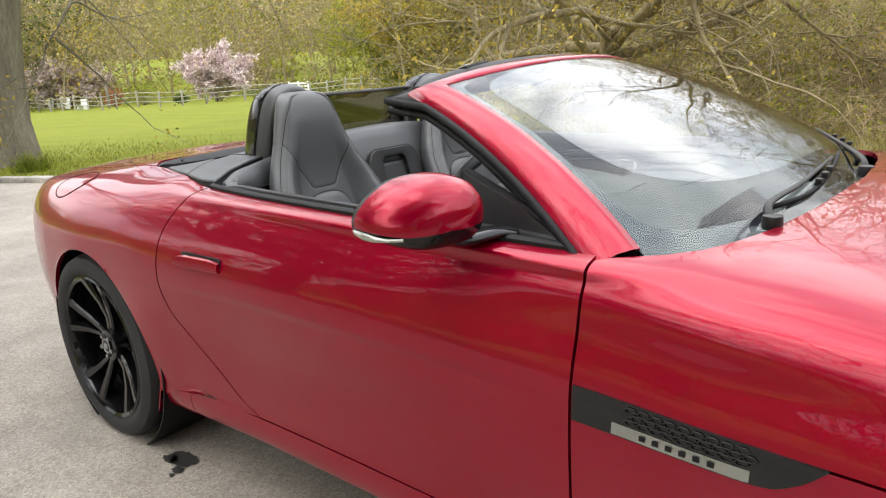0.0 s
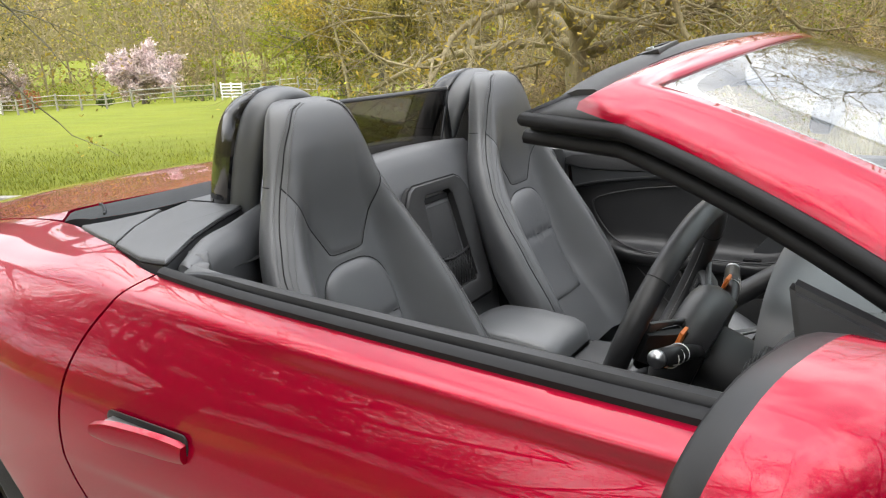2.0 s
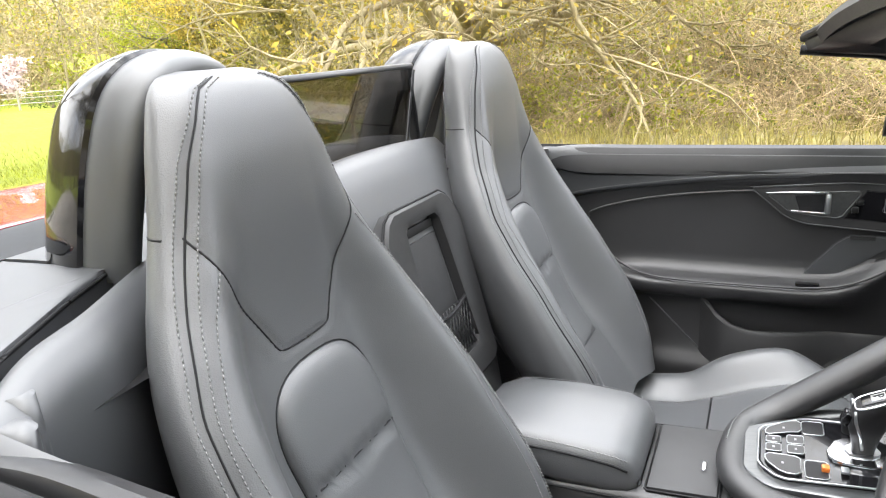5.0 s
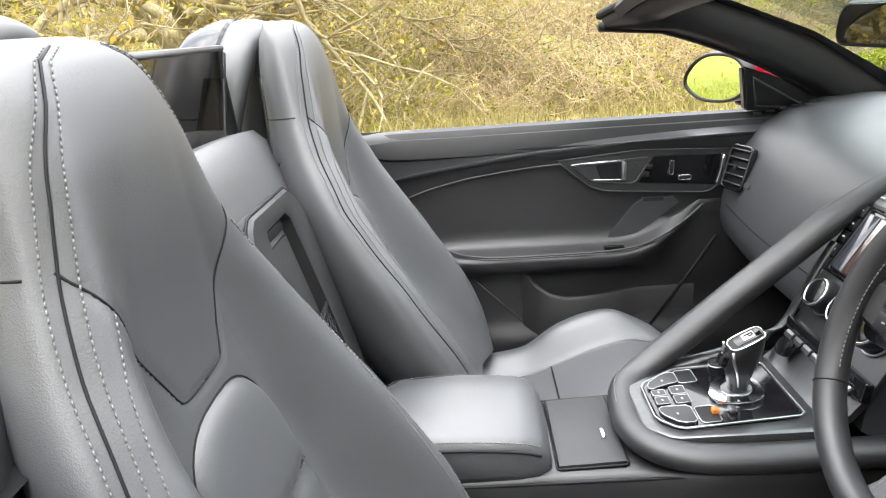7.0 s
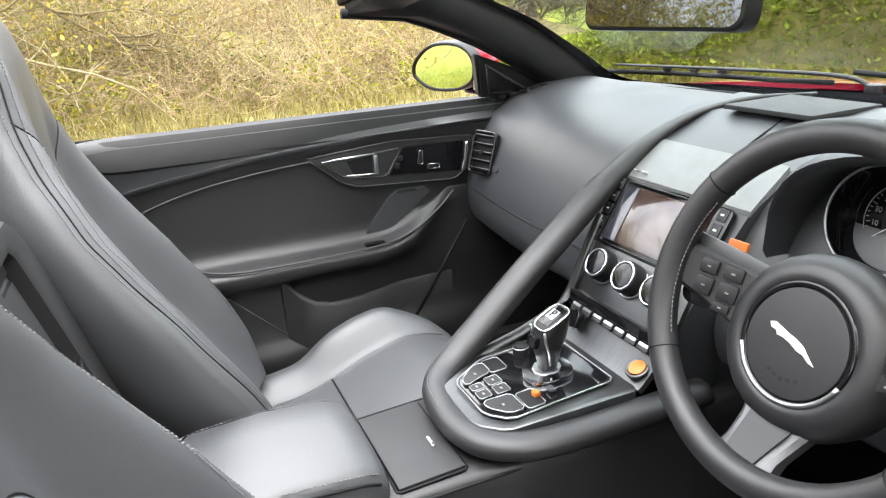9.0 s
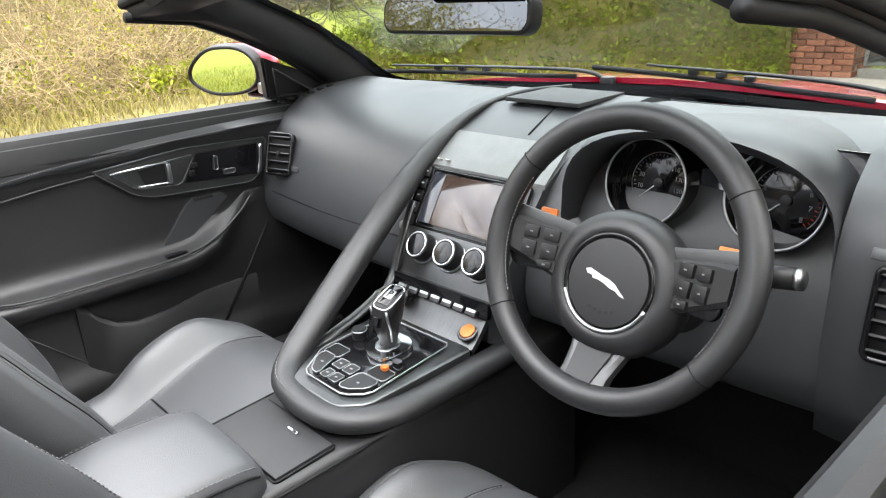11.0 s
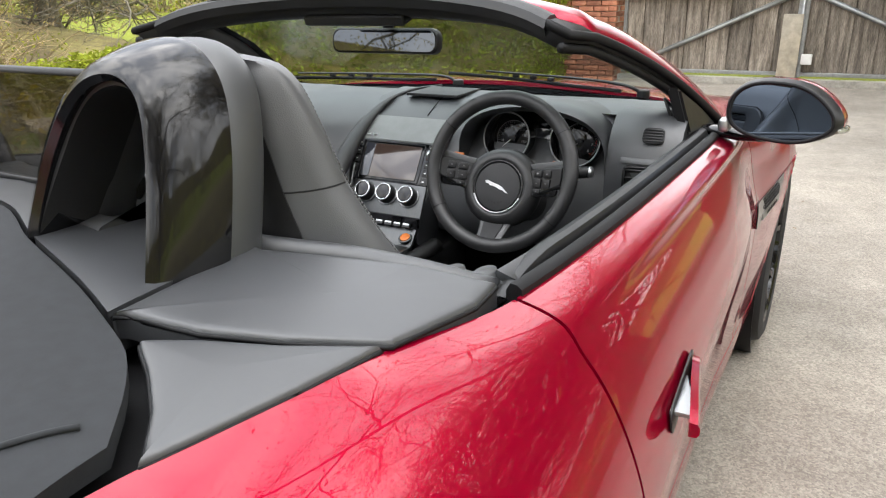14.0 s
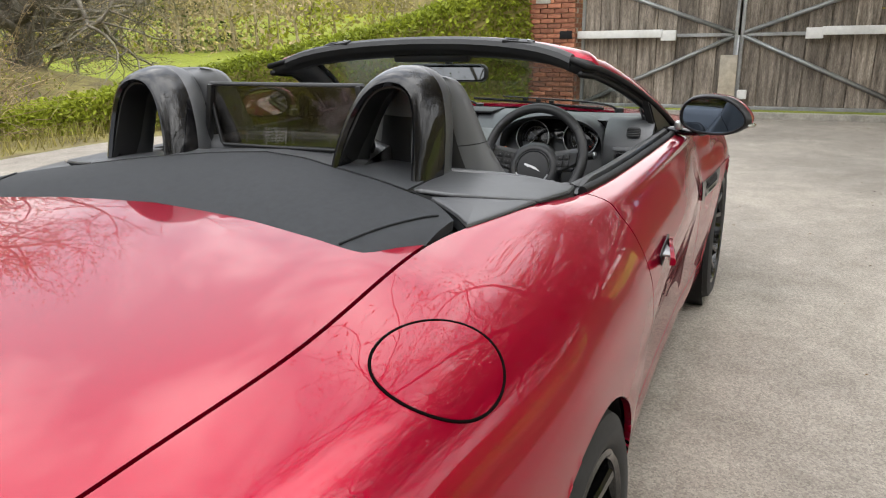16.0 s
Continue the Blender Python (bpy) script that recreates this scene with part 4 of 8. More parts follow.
def flap(name, pts, label):
    bm = bmesh.new()
    for s in (RIGHT,):
        ring = catmull(corners([Vector((x, -w, h)) for x, w, h in pts], 0.007), 3, True)
        lo = [bm.verts.new(p + Vector((0, 0, -0.03))) for p in ring]
        mi = [bm.verts.new(p + Vector((0, 0, -0.004))) for p in ring]
        c = sum(ring, Vector()) / len(ring)
        fit = np.linalg.lstsq(np.array([(1.0, p.x, p.y) for p in ring]), np.array([p.z for p in ring]), rcond=None)[0]
        rows = [lo, mi]
        for f, lift in ((0.985, 0.000), (0.96, 0.0012), (0.9, 0.0020), (0.8, 0.0026), (0.65, 0.0032), (0.5, 0.0036), (0.35, 0.0040), (0.2, 0.0042), (0.08, 0.0044)):
            row = []
            for p in ring:
                x, y = c.x + (p.x - c.x) * f, c.y + (p.y - c.y) * f
                rest = p.z - float(fit[0] + fit[1] * p.x + fit[2] * p.y)
                row.append(bm.verts.new((x, y, float(fit[0] + fit[1] * x + fit[2] * y) + rest * f**3 + lift)))
            rows.append(row)
        n = len(ring)
        for A, B in zip(rows, rows[1:]):
            for i in range(n):
                bm.faces.new((A[i], A[(i + 1) % n], B[(i + 1) % n], B[i]))
        bm.faces.new(rows[-1])
    bmesh.ops.recalc_face_normals(bm, faces=bm.faces)
    ob = part(name, bm, M_LEATHER_DASH, car, label, sharp=50)
    flip_y(ob)
    flip_y(part("flap_edge", tube_bm([p + Vector((0, 0, -0.006)) for p in ring], 0.0028, 6, True), M_SEAL, car))
    return ob


flap("roof_side_flap", [(0.262, 0.482, 0.996), (0.440, 0.482, 1.002), (0.470, 0.56, 0.997), (0.515, 0.665, 0.987), (0.552, 0.752, 0.966), (0.490, 0.757, 0.966), (0.400, 0.738, 0.970), (0.366, 0.729, 0.971), (0.312, 0.651, 0.982), (0.278, 0.575, 0.989)],
     "black leather-grained side flap of the roof well")
flap("rear_side_flap", [(0.238, 0.540, 0.988), (0.269, 0.588, 0.985), (0.303, 0.652, 0.979), (0.356, 0.724, 0.970), (0.262, 0.703, 0.969), (0.136, 0.668, 0.968), (0.178, 0.628, 0.974), (0.212, 0.583, 0.981)],
     "black leather-grained rear flap of the roof well")
for s in (RIGHT, LEFT):
    bm = bmesh.new()
    rows = []
    for i in range(13):
        x = 0.03 + 0.545 * i / 12
        b = skin(x, 7.0, s)
        rows.append([bm.verts.new((x, b.y - s * 0.001, b.z - 0.004)), bm.verts.new((x, b.y - s * 0.012, b.z - 0.030)), bm.verts.new((x, s * 0.40, 0.930))])
    for a, b in zip(rows, rows[1:]):
        for k in range(2):
            bm.faces.new((a[k], a[k + 1], b[k + 1], b[k]))
    bmesh.ops.recalc_face_normals(bm, faces=bm.faces)
    part("roof_well", bm, M_SEAL, car, "black roof well lining")
    # leather bolster along the flap's front edge, falling behind the seat
    edge_line = catmull([Vector((0.470, s * 0.440, 1.004)), Vector((0.492, s * 0.50, 0.998)), Vector((0.522, s * 0.58, 0.990)), Vector((0.540, s * 0.66, 0.980)), Vector((0.575, s * 0.735, 0.958))], 6)
    rows = []
    for i, p in enumerate(edge_line):
        rows.append([p + Vector((dx, 0, dz)) for dx, dz in ((-0.016, -0.010), (-0.008, 0.001), (0.004, 0.001), (0.018, -0.004), (0.031, -0.016), (0.039, -0.036), (0.043, -0.070), (0.046, -0.16), (0.05, -0.40), (0.0, -0.40))])
    part("side_bolster", loft_bm(rows), M_LEATHER_DASH, car, "black leather bolster between roof flap and seat", sharp=80)
    # gathered leather hanging from the flap's corner beside the door
    for k, (qx, qy, ln) in enumerate(((0.560, 0.690, 0.16), (0.585, 0.716, 0.15), (0.604, 0.742, 0.12))):
        rows = []
        for i in range(9):
            t = i / 8
            c = Vector((qx + 0.012 * math.sin(3.0 * t + k), s * (qy + 0.006 * math.sin(4 * t)), 0.968 - 0.010 * k - ln * t))
            r = 0.010 + 0.008 * math.sin(math.pi * min(1.0, 0.25 + 0.8 * t))
            rows.append([c + Vector((r * 1.5 * math.cos(a), s * r * 0.8 * math.sin(a), 0)) for a in [2 * math.pi * q / 14 for q in range(14)]])
        part("leather_fold", loft_bm(rows), M_LEATHER_DASH, car, "gathered leather beside the door's end", sharp=80)
    part("rear_side_liner", box_bm((0.10, 0.30, 0.62), Matrix.Translation((0.50, s * 0.62, 0.62)), 0.03, 3), M_CARPET, car)


def roll_hoop(side):
    """Leather-fronted roll hoop with a gloss black shell behind."""
    extra = 0.025 if side > 0 else 0.0
    base = [(0.238, 1.000), (0.250, 1.060), (0.272, 1.125), (0.300, 1.175), (0.335, 1.206), (0.378, 1.217), (0.418, 1.208), (0.447, 1.178), (0.462, 1.12), (0.468, 1.05), (0.470, 0.985)]
    base = [(w + extra, z) for w, z in base]
    line = catmull([Vector((0.0, side * w, z)) for w, z in base], 5)
    n = len(line)
    rings, rings2 = [], []
    for i, p in enumerate(line):
        t = (line[min(i + 1, n - 1)] - line[max(i - 1, 0)]).normalized()
        out = Vector((0, -t.z, t.y)) if side > 0 else Vector((0, -t.z, t.y))
        c = Vector((0, side * 0.36, 1.08))
        if out.dot(p - c) < 0:
            out = -out
        lean = -0.055 * (p.z - 1.0) / 0.22 / 0.15
        prof = [(0.312, -0.010), (0.317, -0.001), (0.332, 0.008), (0.36, 0.017), (0.388, 0.0225), (0.402, 0.0225), (0.406, 0.018), (0.404, -0.010), (0.385, -0.018), (0.34, -0.020), (0.318, -0.018)]
        rings.append([Vector((x - lean * 0.15, p.y, p.z)) + out * d for x, d in prof])
        prof2 = [(0.398 + 0.030 + 0.042 * math.cos(a), -0.002 + 0.0225 * math.copysign(abs(math.sin(a)) ** 0.8, math.sin(a))) for a in [2 * math.pi * k / 20 for k in range(20)]]
        rings2.append([Vector((x - lean * 0.15, p.y, p.z)) + out * d for x, d in prof2])
    ob = part("roll_hoop", loft_bm(rings), M_GLOSS, car, "roll hoop behind the seat, gloss black behind and leather in front")
    part("hoop_leather", loft_bm(rings2), M_LEATHER_DASH, ob, "black leather front of the hoop")
    inner = [[Vector((x + 0.055 * (p.z - 1.0) / 0.22, p.y, p.z)) + (Vector((0, side * 0.36, 1.08)) - p).normalized() * d for x, d in ((0.325, 0.012), (0.41, 0.012), (0.41, 0.024), (0.325, 0.024))] for p in line]
    part("hoop_lining", loft_bm(inner), M_SOFT, ob, "matt black inner face")


roll_hoop(RIGHT)
roll_hoop(LEFT)

pane = [(-0.252, 1.192), (0.252, 1.192), (0.215, 1.030), (-0.215, 1.030)]
m_def = axes((0.404, 0, 0), (0, 1, 0), (0.06, 0, 1))
bm = prism_bm(pane, 0.005, m_def, 0.001, 1)
defl = part("wind_deflector", bm, M_SMOKE, car, "smoked wind deflector pane between the hoops", smooth=False)
defl.visible_shadow = False
ring = corners([Vector((a, b, 0)) for a, b in pane], 0.008)
part("deflector_frame", tube_bm([m_def @ (p + Vector((0, 0, 0.0025))) for p in ring], 0.0055, 8, True), M_TRIM, defl, "black deflector frame")
for s in (-1, 1):
    part("deflector_post", box_bm((0.018, 0.016, 0.165), Matrix.Translation((0.470, s * 0.250, 1.108)) @ Matrix.Rotation(s * 0.19, 4, "X"), 0.004), M_TRIM, defl)

# roof latches on the header
for yy in (-0.355, 0.355):
    u = yy / 0.56
    p = screen(u, 1.0) + Vector((-0.114, 0, 0.010))
    m = Matrix.Translation(p) @ Matrix.Rotation(radians(-14), 4, "Y") @ Matrix.Rotation(radians(-6 if yy > 0 else 6), 4, "X")
    lt = part("roof_latch", box_bm((0.034, 0.105, 0.012), m, 0.004), M_TRIM, car, "black roof latch in the header")
    part("latch_slot", box_bm((0.018, 0.040, 0.004), m @ Matrix.Translation((0, 0.02, 0.006)), 0.001), M_SEAL, lt)
    part("latch_pin", cyl_bm(0.006, 0.006, m @ Matrix.Translation((0, -0.035, 0.004)), 12, 0.001), M_SATIN, lt)
band = [[screen(-0.98 + 1.96 * i / 30, 1.0) + Vector((-0.100 + dx, 0, dz - 0.022 * abs(-0.98 + 1.96 * i / 30) ** 8)) for dx, dz in ((0.022, 0.008), (0.012, 0.014), (-0.012, 0.014), (-0.036, 0.006), (-0.044, -0.010), (-0.032, -0.030), (0.0, -0.020))] for i in range(31)]
part("header_trim", loft_bm(band), M_SOFT, car, "grey-black header rail with roof latches")


# ---- cabin ----
part("cabin_floor", box_bm((1.5, 1.5, 0.05), Matrix.Translation((1.15, 0, 0.235)), 0.01), M_CARPET, car, "black carpet")
part("footwell_wall", box_bm((0.05, 1.5, 0.6), Matrix.Translation((1.88, 0, 0.55)), 0.01), M_CARPET, car)
part("rear_bulkhead", box_bm((0.08, 1.44, 0.74), Matrix.Translation((0.50, 0, 0.575)) @ Matrix.Rotation(radians(-6), 4, "Y"), 0.02), M_CARPET, car, "black carpeted bulkhead behind the seats")

BZ = [0.44, 0.55, 0.65, 0.75, 0.85, 0.93, 1.00, 1.055, 1.112, 1.155, 1.185, 1.204, 1.213]
back_x = hermite(BZ, [0.87, 0.790, 0.717, 0.668, 0.634, 0.617, 0.612, 0.611, 0.608, 0.600, 0.589, 0.575, 0.556])
back_w = hermite(BZ, [0.245, 0.260, 0.263, 0.257, 0.239, 0.214, 0.181, 0.155, 0.136, 0.121, 0.107, 0.088, 0.046])
back_b = hermite(BZ, [0.03, 0.085, 0.112, 0.100, 0.076, 0.052, 0.028, 0.012, 0.003, 0.0, 0.0, 0.0, 0.0])
back_t = hermite(BZ, [0.15, 0.14, 0.135, 0.13, 0.125, 0.12, 0.115, 0.115, 0.115, 0.105, 0.090, 0.065, 0.03])


def front_x(y, z):
    """The seat back's front surface, y across from its middle."""
    w = back_w(z)
    s = min(1.0, abs(y) / w)
    rise = back_b(z) * smooth_step((s - 0.42) / 0.40)
    edge = 0.030 * max(0.0, (s - 0.72) / 0.28) ** 2.5
    crown = -0.016 * (s**2) * (1 if z > 0.98 else max(0, (z - 0.75) / 0.23))
    return back_x(z) + rise + crown - edge


def dashes(line, bm, r=0.0008, gap=0.0065):
    """Threads along a line, one stitch after another."""
    run = 0.0
    for a, b in zip(line, line[1:]):
        d = (b - a).length
        n = max(1, round(d / gap))
        for i in range(n):
            p, q = a.lerp(b, (i + 0.15) / n), a.lerp(b, (i + 0.8) / n)
            tube_bm([p, q], r, 5, bm=bm)
    return bm


SEAM_Y = hermite([0.5, 0.70, 0.80, 0.887, 0.93, 1.0, 1.055, 1.095, 1.124, 1.16, 1.19, 1.203, 1.2075], [0.226, 0.236, 0.230, 0.216, 0.200, 0.168, 0.142, 0.126, 0.115, 0.095, 0.074, 0.055, 0.030])
SEAM_IN = hermite([0.5, 0.70, 0.80, 0.88, 0.91, 0.965, 1.018], [0.196, 0.204, 0.205, 0.202, 0.190, 0.165, 0.131])
PANEL = [(1.055, 0.143), (1.047, 0.141), (1.036, 0.136), (1.020, 0.128), (0.985, 0.106), (0.950, 0.084), (0.920, 0.065), (0.901, 0.054), (0.8945, 0.046), (0.8925, 0.025), (0.892, 0.0)]
GROOVES = [[(s * y, z) for z, y in PANEL] for s in (-1, 1)] + [[(s * SEAM_Y(0.5 + 0.0141 * i), 0.5 + 0.0141 * i) for i in range(51)] for s in (-1, 1)]
GROOVE_A = np.array([a for g in GROOVES for a in g[:-1]])
GROOVE_B = np.array([b for g in GROOVES for b in g[1:]])


def groove(y, z):
    """How deep the leather is drawn in at a seam."""
    p = np.array((y, z))
    ab = GROOVE_B - GROOVE_A
    t = np.clip(((p - GROOVE_A) * ab).sum(1) / np.maximum((ab * ab).sum(1), 1e-12), 0, 1)
    d2 = float((((GROOVE_A + ab * t[:, None]) - p) ** 2).sum(1).min())
    return 0.0028 * math.exp(-d2 / 0.0045**2)


def seat(y0, dx=0.0, dz=0.0):
    """Sports seat with one-piece back, bolsters, inset panels and stitched seams."""
    rings = []
    for i in range(121):
        z = 0.44 + (1.213 - 0.44) * (i / 120) ** 0.92
        w = back_w(z)
        row = []
        for k in range(81):
            y = w * (-1 + k / 40)
            row.append(Vector((front_x(y, z) - groove(y, z) + dx, y0 + y, z + dz)))
        t = back_t(z)
        for k in range(1, 24):
            a = math.pi * k / 24
            e = front_x(w, z)
            row.append(Vector((e - (e - back_x(z) + t) * math.sin(a) ** 0.8 + dx, y0 + w * math.cos(a) * (1 - 0.10 * math.sin(a)), z - 0.008 * math.sin(a) + dz)))
        rings.append(row)
    back = part("seat", loft_bm(rings), M_LEATHER, car, "black leather sports seat with grey stitched seams", sharp=75)
    F = lambda y, z, off=0.0: Vector((front_x(y, z) + off + dx, y0 + y, z + dz))
    for s in (-1, 1):
        line = [F(s * y, z, -0.0022) for y, z in [(p.x, p.y) for p in catmull([Vector((y, z, 0)) for z, y in PANEL], 4)]]
        part("headrest_seam", tube_bm(line, 0.0013, 6), M_SEAL, back)
        th = bmesh.new()
        main = lambda o: [F(s * (SEAM_Y(z) + o), z, 0.0006) for z in [0.50 + 0.706 * i / 70 for i in range(71)]]
        dashes(main(-0.0075), th)
        dashes(main(0.0075), th)
        dashes([F(s * SEAM_IN(z), z, 0.0006) for z in [0.52 + 0.498 * i / 50 for i in range(51)]], th)
        part("stitching", th, M_STITCH, back, "pale grey double stitching")["kind"] = "stuff"
        part("seat_seam", tube_bm([p + Vector((-0.0024, 0, 0)) for p in main(0.0)], 0.0013, 6), M_SEAL, back)

    # padded lumbar panel: a rounded shield, parted by one crease
    ring = []
    for v in [0.57 + 0.215 * i / 14 for i in range(15)]:
        ring.append((0.084 + 0.018 * (v - 0.57) / 0.215, v))
    for a in [math.pi / 2 * i / 10 for i in range(1, 11)]:
        ring.append((0.102 * math.cos(a) ** 0.72, 0.785 + 0.088 * math.sin(a) ** 0.85))
    ring = ring + [(-y, z) for y, z in reversed(ring[:-1])]
    cy, cz = 0.0, 0.70
    rows = []
    for k, (f, off) in enumerate(((1.0, -0.006), (0.992, 0.001), (0.975, 0.005), (0.945, 0.0085), (0.89, 0.0115), (0.82, 0.013), (0.74, 0.014), (0.65, 0.0145), (0.56, 0.015), (0.48, 0.015), (0.40, 0.015), (0.32, 0.015), (0.24, 0.015), (0.16, 0.015), (0.08, 0.015))):
        row = []
        for y, z in ring:
            yy, zz = cy + (y - cy) * f, cz + (z - cz) * f
            dent = 0.008 * math.exp(-((zz - 0.742) / 0.006) ** 2) if f < 0.99 else 0.0
            row.append(F(yy, zz, off - dent))
        rows.append(row)
    bm = bmesh.new()
    vr = [[bm.verts.new(p) for p in r] for r in rows]
    n = len(ring)
    for a, b in zip(vr, vr[1:]):
        for i in range(n):
            bm.faces.new((a[i], a[(i + 1) % n], b[(i + 1) % n], b[i]))
    bm.faces.new(vr[-1])
    bmesh.ops.recalc_face_normals(bm, faces=bm.faces)
    part("lumbar_panel", bm, M_LEATHER, back, "raised leather lumbar panel", sharp=75)
    part("inset_seam", tube_bm([F(y * 1.008, cz + (z - cz) * 1.006, -0.0008) for y, z in ring], 0.0016, 6), M_SEAL, back)
    part("inset_crease", tube_bm([F(-0.092 + 0.184 * i / 20, 0.742, 0.0068) for i in range(21)], 0.0016, 6), M_SEAL, back)

    def behind(a, z, off):
        w, e, t = back_w(z), front_x(back_w(z), z), back_t(z)
        return Vector((e - (e - back_x(z) + t) * math.sin(a) ** 0.8 - off + dx, y0 + (w + off * 0.4) * math.cos(a) * (1 - 0.10 * math.sin(a)), z - 0.008 * math.sin(a) + dz))

    # seam running round the back below the headrest
    part("back_seam", tube_bm([behind(math.pi * k / 24, 1.054, -0.0004) for k in range(25)], 0.0013, 6), M_SEAL, back)
    # smooth dark panel let into the back
    sheet("seat_back_panel", lambda u, v: behind(math.pi * mixf(0.24, 0.76, u), mixf(0.52, 1.125, v), 0.0025), 20, 24, M_TRIM, back, "smooth dark panel in the seat back", lip=0.006, centre=(1.2, y0, 0.8))
    # cushion: low at the back, rising to the thigh support, bolsters beside it
    cx = [0.72, 0.78, 0.86, 0.94, 1.00, 1.06, 1.12, 1.18, 1.24, 1.30, 1.335, 1.35, 1.356]
    top = hermite([0.72, 0.86, 0.95, 1.03, 1.13, 1.22, 1.29, 1.33, 1.356], [0.41, 0.395, 0.400, 0.425, 0.465, 0.487, 0.480, 0.458, 0.40])
    bol = hermite([0.72, 0.86, 0.97, 1.06, 1.14, 1.22, 1.30, 1.356], [0.04, 0.035, 0.040, 0.066, 0.062, 0.040, 0.014, 0.0])
    hw = hermite([0.72, 0.80, 0.96, 1.10, 1.22, 1.29, 1.33, 1.356], [0.22, 0.250, 0.268, 0.270, 0.262, 0.240, 0.205, 0.15])
    rings = []
    for x in catmull([Vector((q, 0, 0)) for q in cx], 3):
        x = x.x
        zt, b, w = top(x), bol(x), hw(x)
        row = []
        for k in range(41):
            s = -1 + k / 20
            a = abs(s)
            f = min(1, max(0.0, (a - 0.50) / 0.30))
            f = f * f * (3 - 2 * f)
            g = 0.004 * math.exp(-((a - 0.56) / 0.022) ** 2)
            row.append(Vector((x - 0.03 * a**2 * smooth_step((x - 1.15) / 0.1) + dx, y0 + w * s, zt + b * f - g - 0.06 * max(0, (a - 0.82) / 0.18) ** 2)))
        row += [Vector((x + dx, y0 + w, 0.33)), Vector((x + dx, y0 + w * 0.8, 0.30)), Vector((x + dx, y0 - w * 0.8, 0.30)), Vector((x + dx, y0 - w, 0.33))]
        rings.append(row)
    part("seat_cushion", loft_bm(rings), M_LEATHER, back, "black leather seat cushion with raised sides", sharp=80)
    for s in (-1, 1):
        th = bmesh.new()
        for a in (0.535, 0.82):
            line = [Vector((x + dx - 0.03 * a**2 * smooth_step((x - 1.15) / 0.1), y0 + s * hw(x) * a, top(x) + bol(x) * (0.05 if a < 0.6 else 1.0) + 0.0008)) for x in [0.88 + 0.42 * i / 30 for i in range(31)]]
            if a < 0.6:
                part("cushion_seam", tube_bm([p + Vector((0, s * 0.005, -0.003)) for p in line], 0.0013, 6), M_SEAL, back)
            dashes(line, th)
        part("stitching", th, M_STITCH, back, "pale grey stitching")["kind"] = "stuff"
    part("cushion_seam", tube_bm([Vector((1.03 + dx, y0 - 0.145 + 0.029 * i, 0.4265)) for i in range(11)], 0.0022, 6), M_SEAL, back)
    for s in (-1, 1):
        part("seat_rail", box_bm((0.5, 0.03, 0.05), Matrix.Translation((1.0 + dx, y0 + s * 0.20, 0.28)), 0.006), M_DARKMETAL, back, "steel seat rail")
    return back


seat_r = seat(-0.370)
seat(0.372, 0.018, 0.016)
part("seat_belt_buckle", box_bm((0.03, 0.022, 0.07), Matrix.Translation((0.80, -0.128, 0.55)) @ Matrix.Rotation(0.4, 4, "Y"), 0.006), M_TRIM, seat_r)
part("buckle_button", box_bm((0.018, 0.016, 0.012), Matrix.Translation((0.815, -0.128, 0.588)) @ Matrix.Rotation(0.4, 4, "Y"), 0.002), M_REDPRINT, seat_r, "red belt release button")

# ---- pod between the seats with a net pocket ----
pod = []
prof = [(0.478, 1.025), (0.482, 1.045), (0.500, 1.060), (0.526, 1.064), (0.546, 1.046), (0.560, 1.015), (0.570, 0.985), (0.582, 0.955), (0.603, 0.880), (0.633, 0.77), (0.658, 0.68), (0.69, 0.56)]
for x, z in prof:
    w = 0.30 if z > 0.95 else 0.30 - 0.10 * (0.95 - z) / 0.4
    pod.append([Vector((x - 0.03 * abs(s) ** 3, w * s, z - (0.020 * s * s if z > 1.0 else 0.0))) for s in [-1 + i / 12 for i in range(25)]] + [Vector((x - 0.12, w, z - 0.04)), Vector((x - 0.12, -w, z - 0.04))])
centre_pod = part("rear_centre_pod", loft_bm(pod), M_LEATHER, car, "black leather panel between the seats with a net pocket", sharp=60)
fm = axes((0.622, 0, 0.8375), (0, 1, 0), (-0.075, 0, 0.275))
rim_out = corners([Vector((a, b, 0)) for a, b in ((-0.128, -0.19), (0.128, -0.19), (0.140, 0.095), (0.105, 0.142), (-0.105, 0.142), (-0.140, 0.095))], 0.014)
rim_in = corners([Vector((a, b, 0)) for a, b in ((-0.078, -0.140), (0.078, -0.140), (0.067, 0.06), (0.062, 0.112), (-0.062, 0.112), (-0.067, 0.06))], 0.012)
rows = []
for src, f, h in ((rim_out, 1.0, -0.02), (rim_out, 1.0, 0.010), (rim_out, 0.975, 0.015), (rim_in, 1.07, 0.015), (rim_in, 1.0, 0.011), (rim_in, 0.985, -0.010)):
    rows.append([fm @ Vector((p.x * f, (p.y + 0.02) * f - 0.02, h)) for p in src])
bm = bmesh.new()
vr = [[bm.verts.new(p) for p in r] for r in rows]
for a, b in zip(vr, vr[1:]):
    for i in range(len(rim_in)):
        j = (i + 1) % len(rim_in)
        bm.faces.new((a[i], a[j], b[j], b[i]))
bm.faces.new(vr[-1])
bmesh.ops.recalc_face_normals(bm, faces=bm.faces)
part("pocket_panel", bm, M_SOFT, centre_pod, "satin black pocket surround", sharp=40)
part("pocket_gap", tube_bm([fm @ Vector((p.x * 1.012, p.y * 1.012, 0.0075)) for p in rim_out], 0.0022, 6, True), M_SEAL, centre_pod)
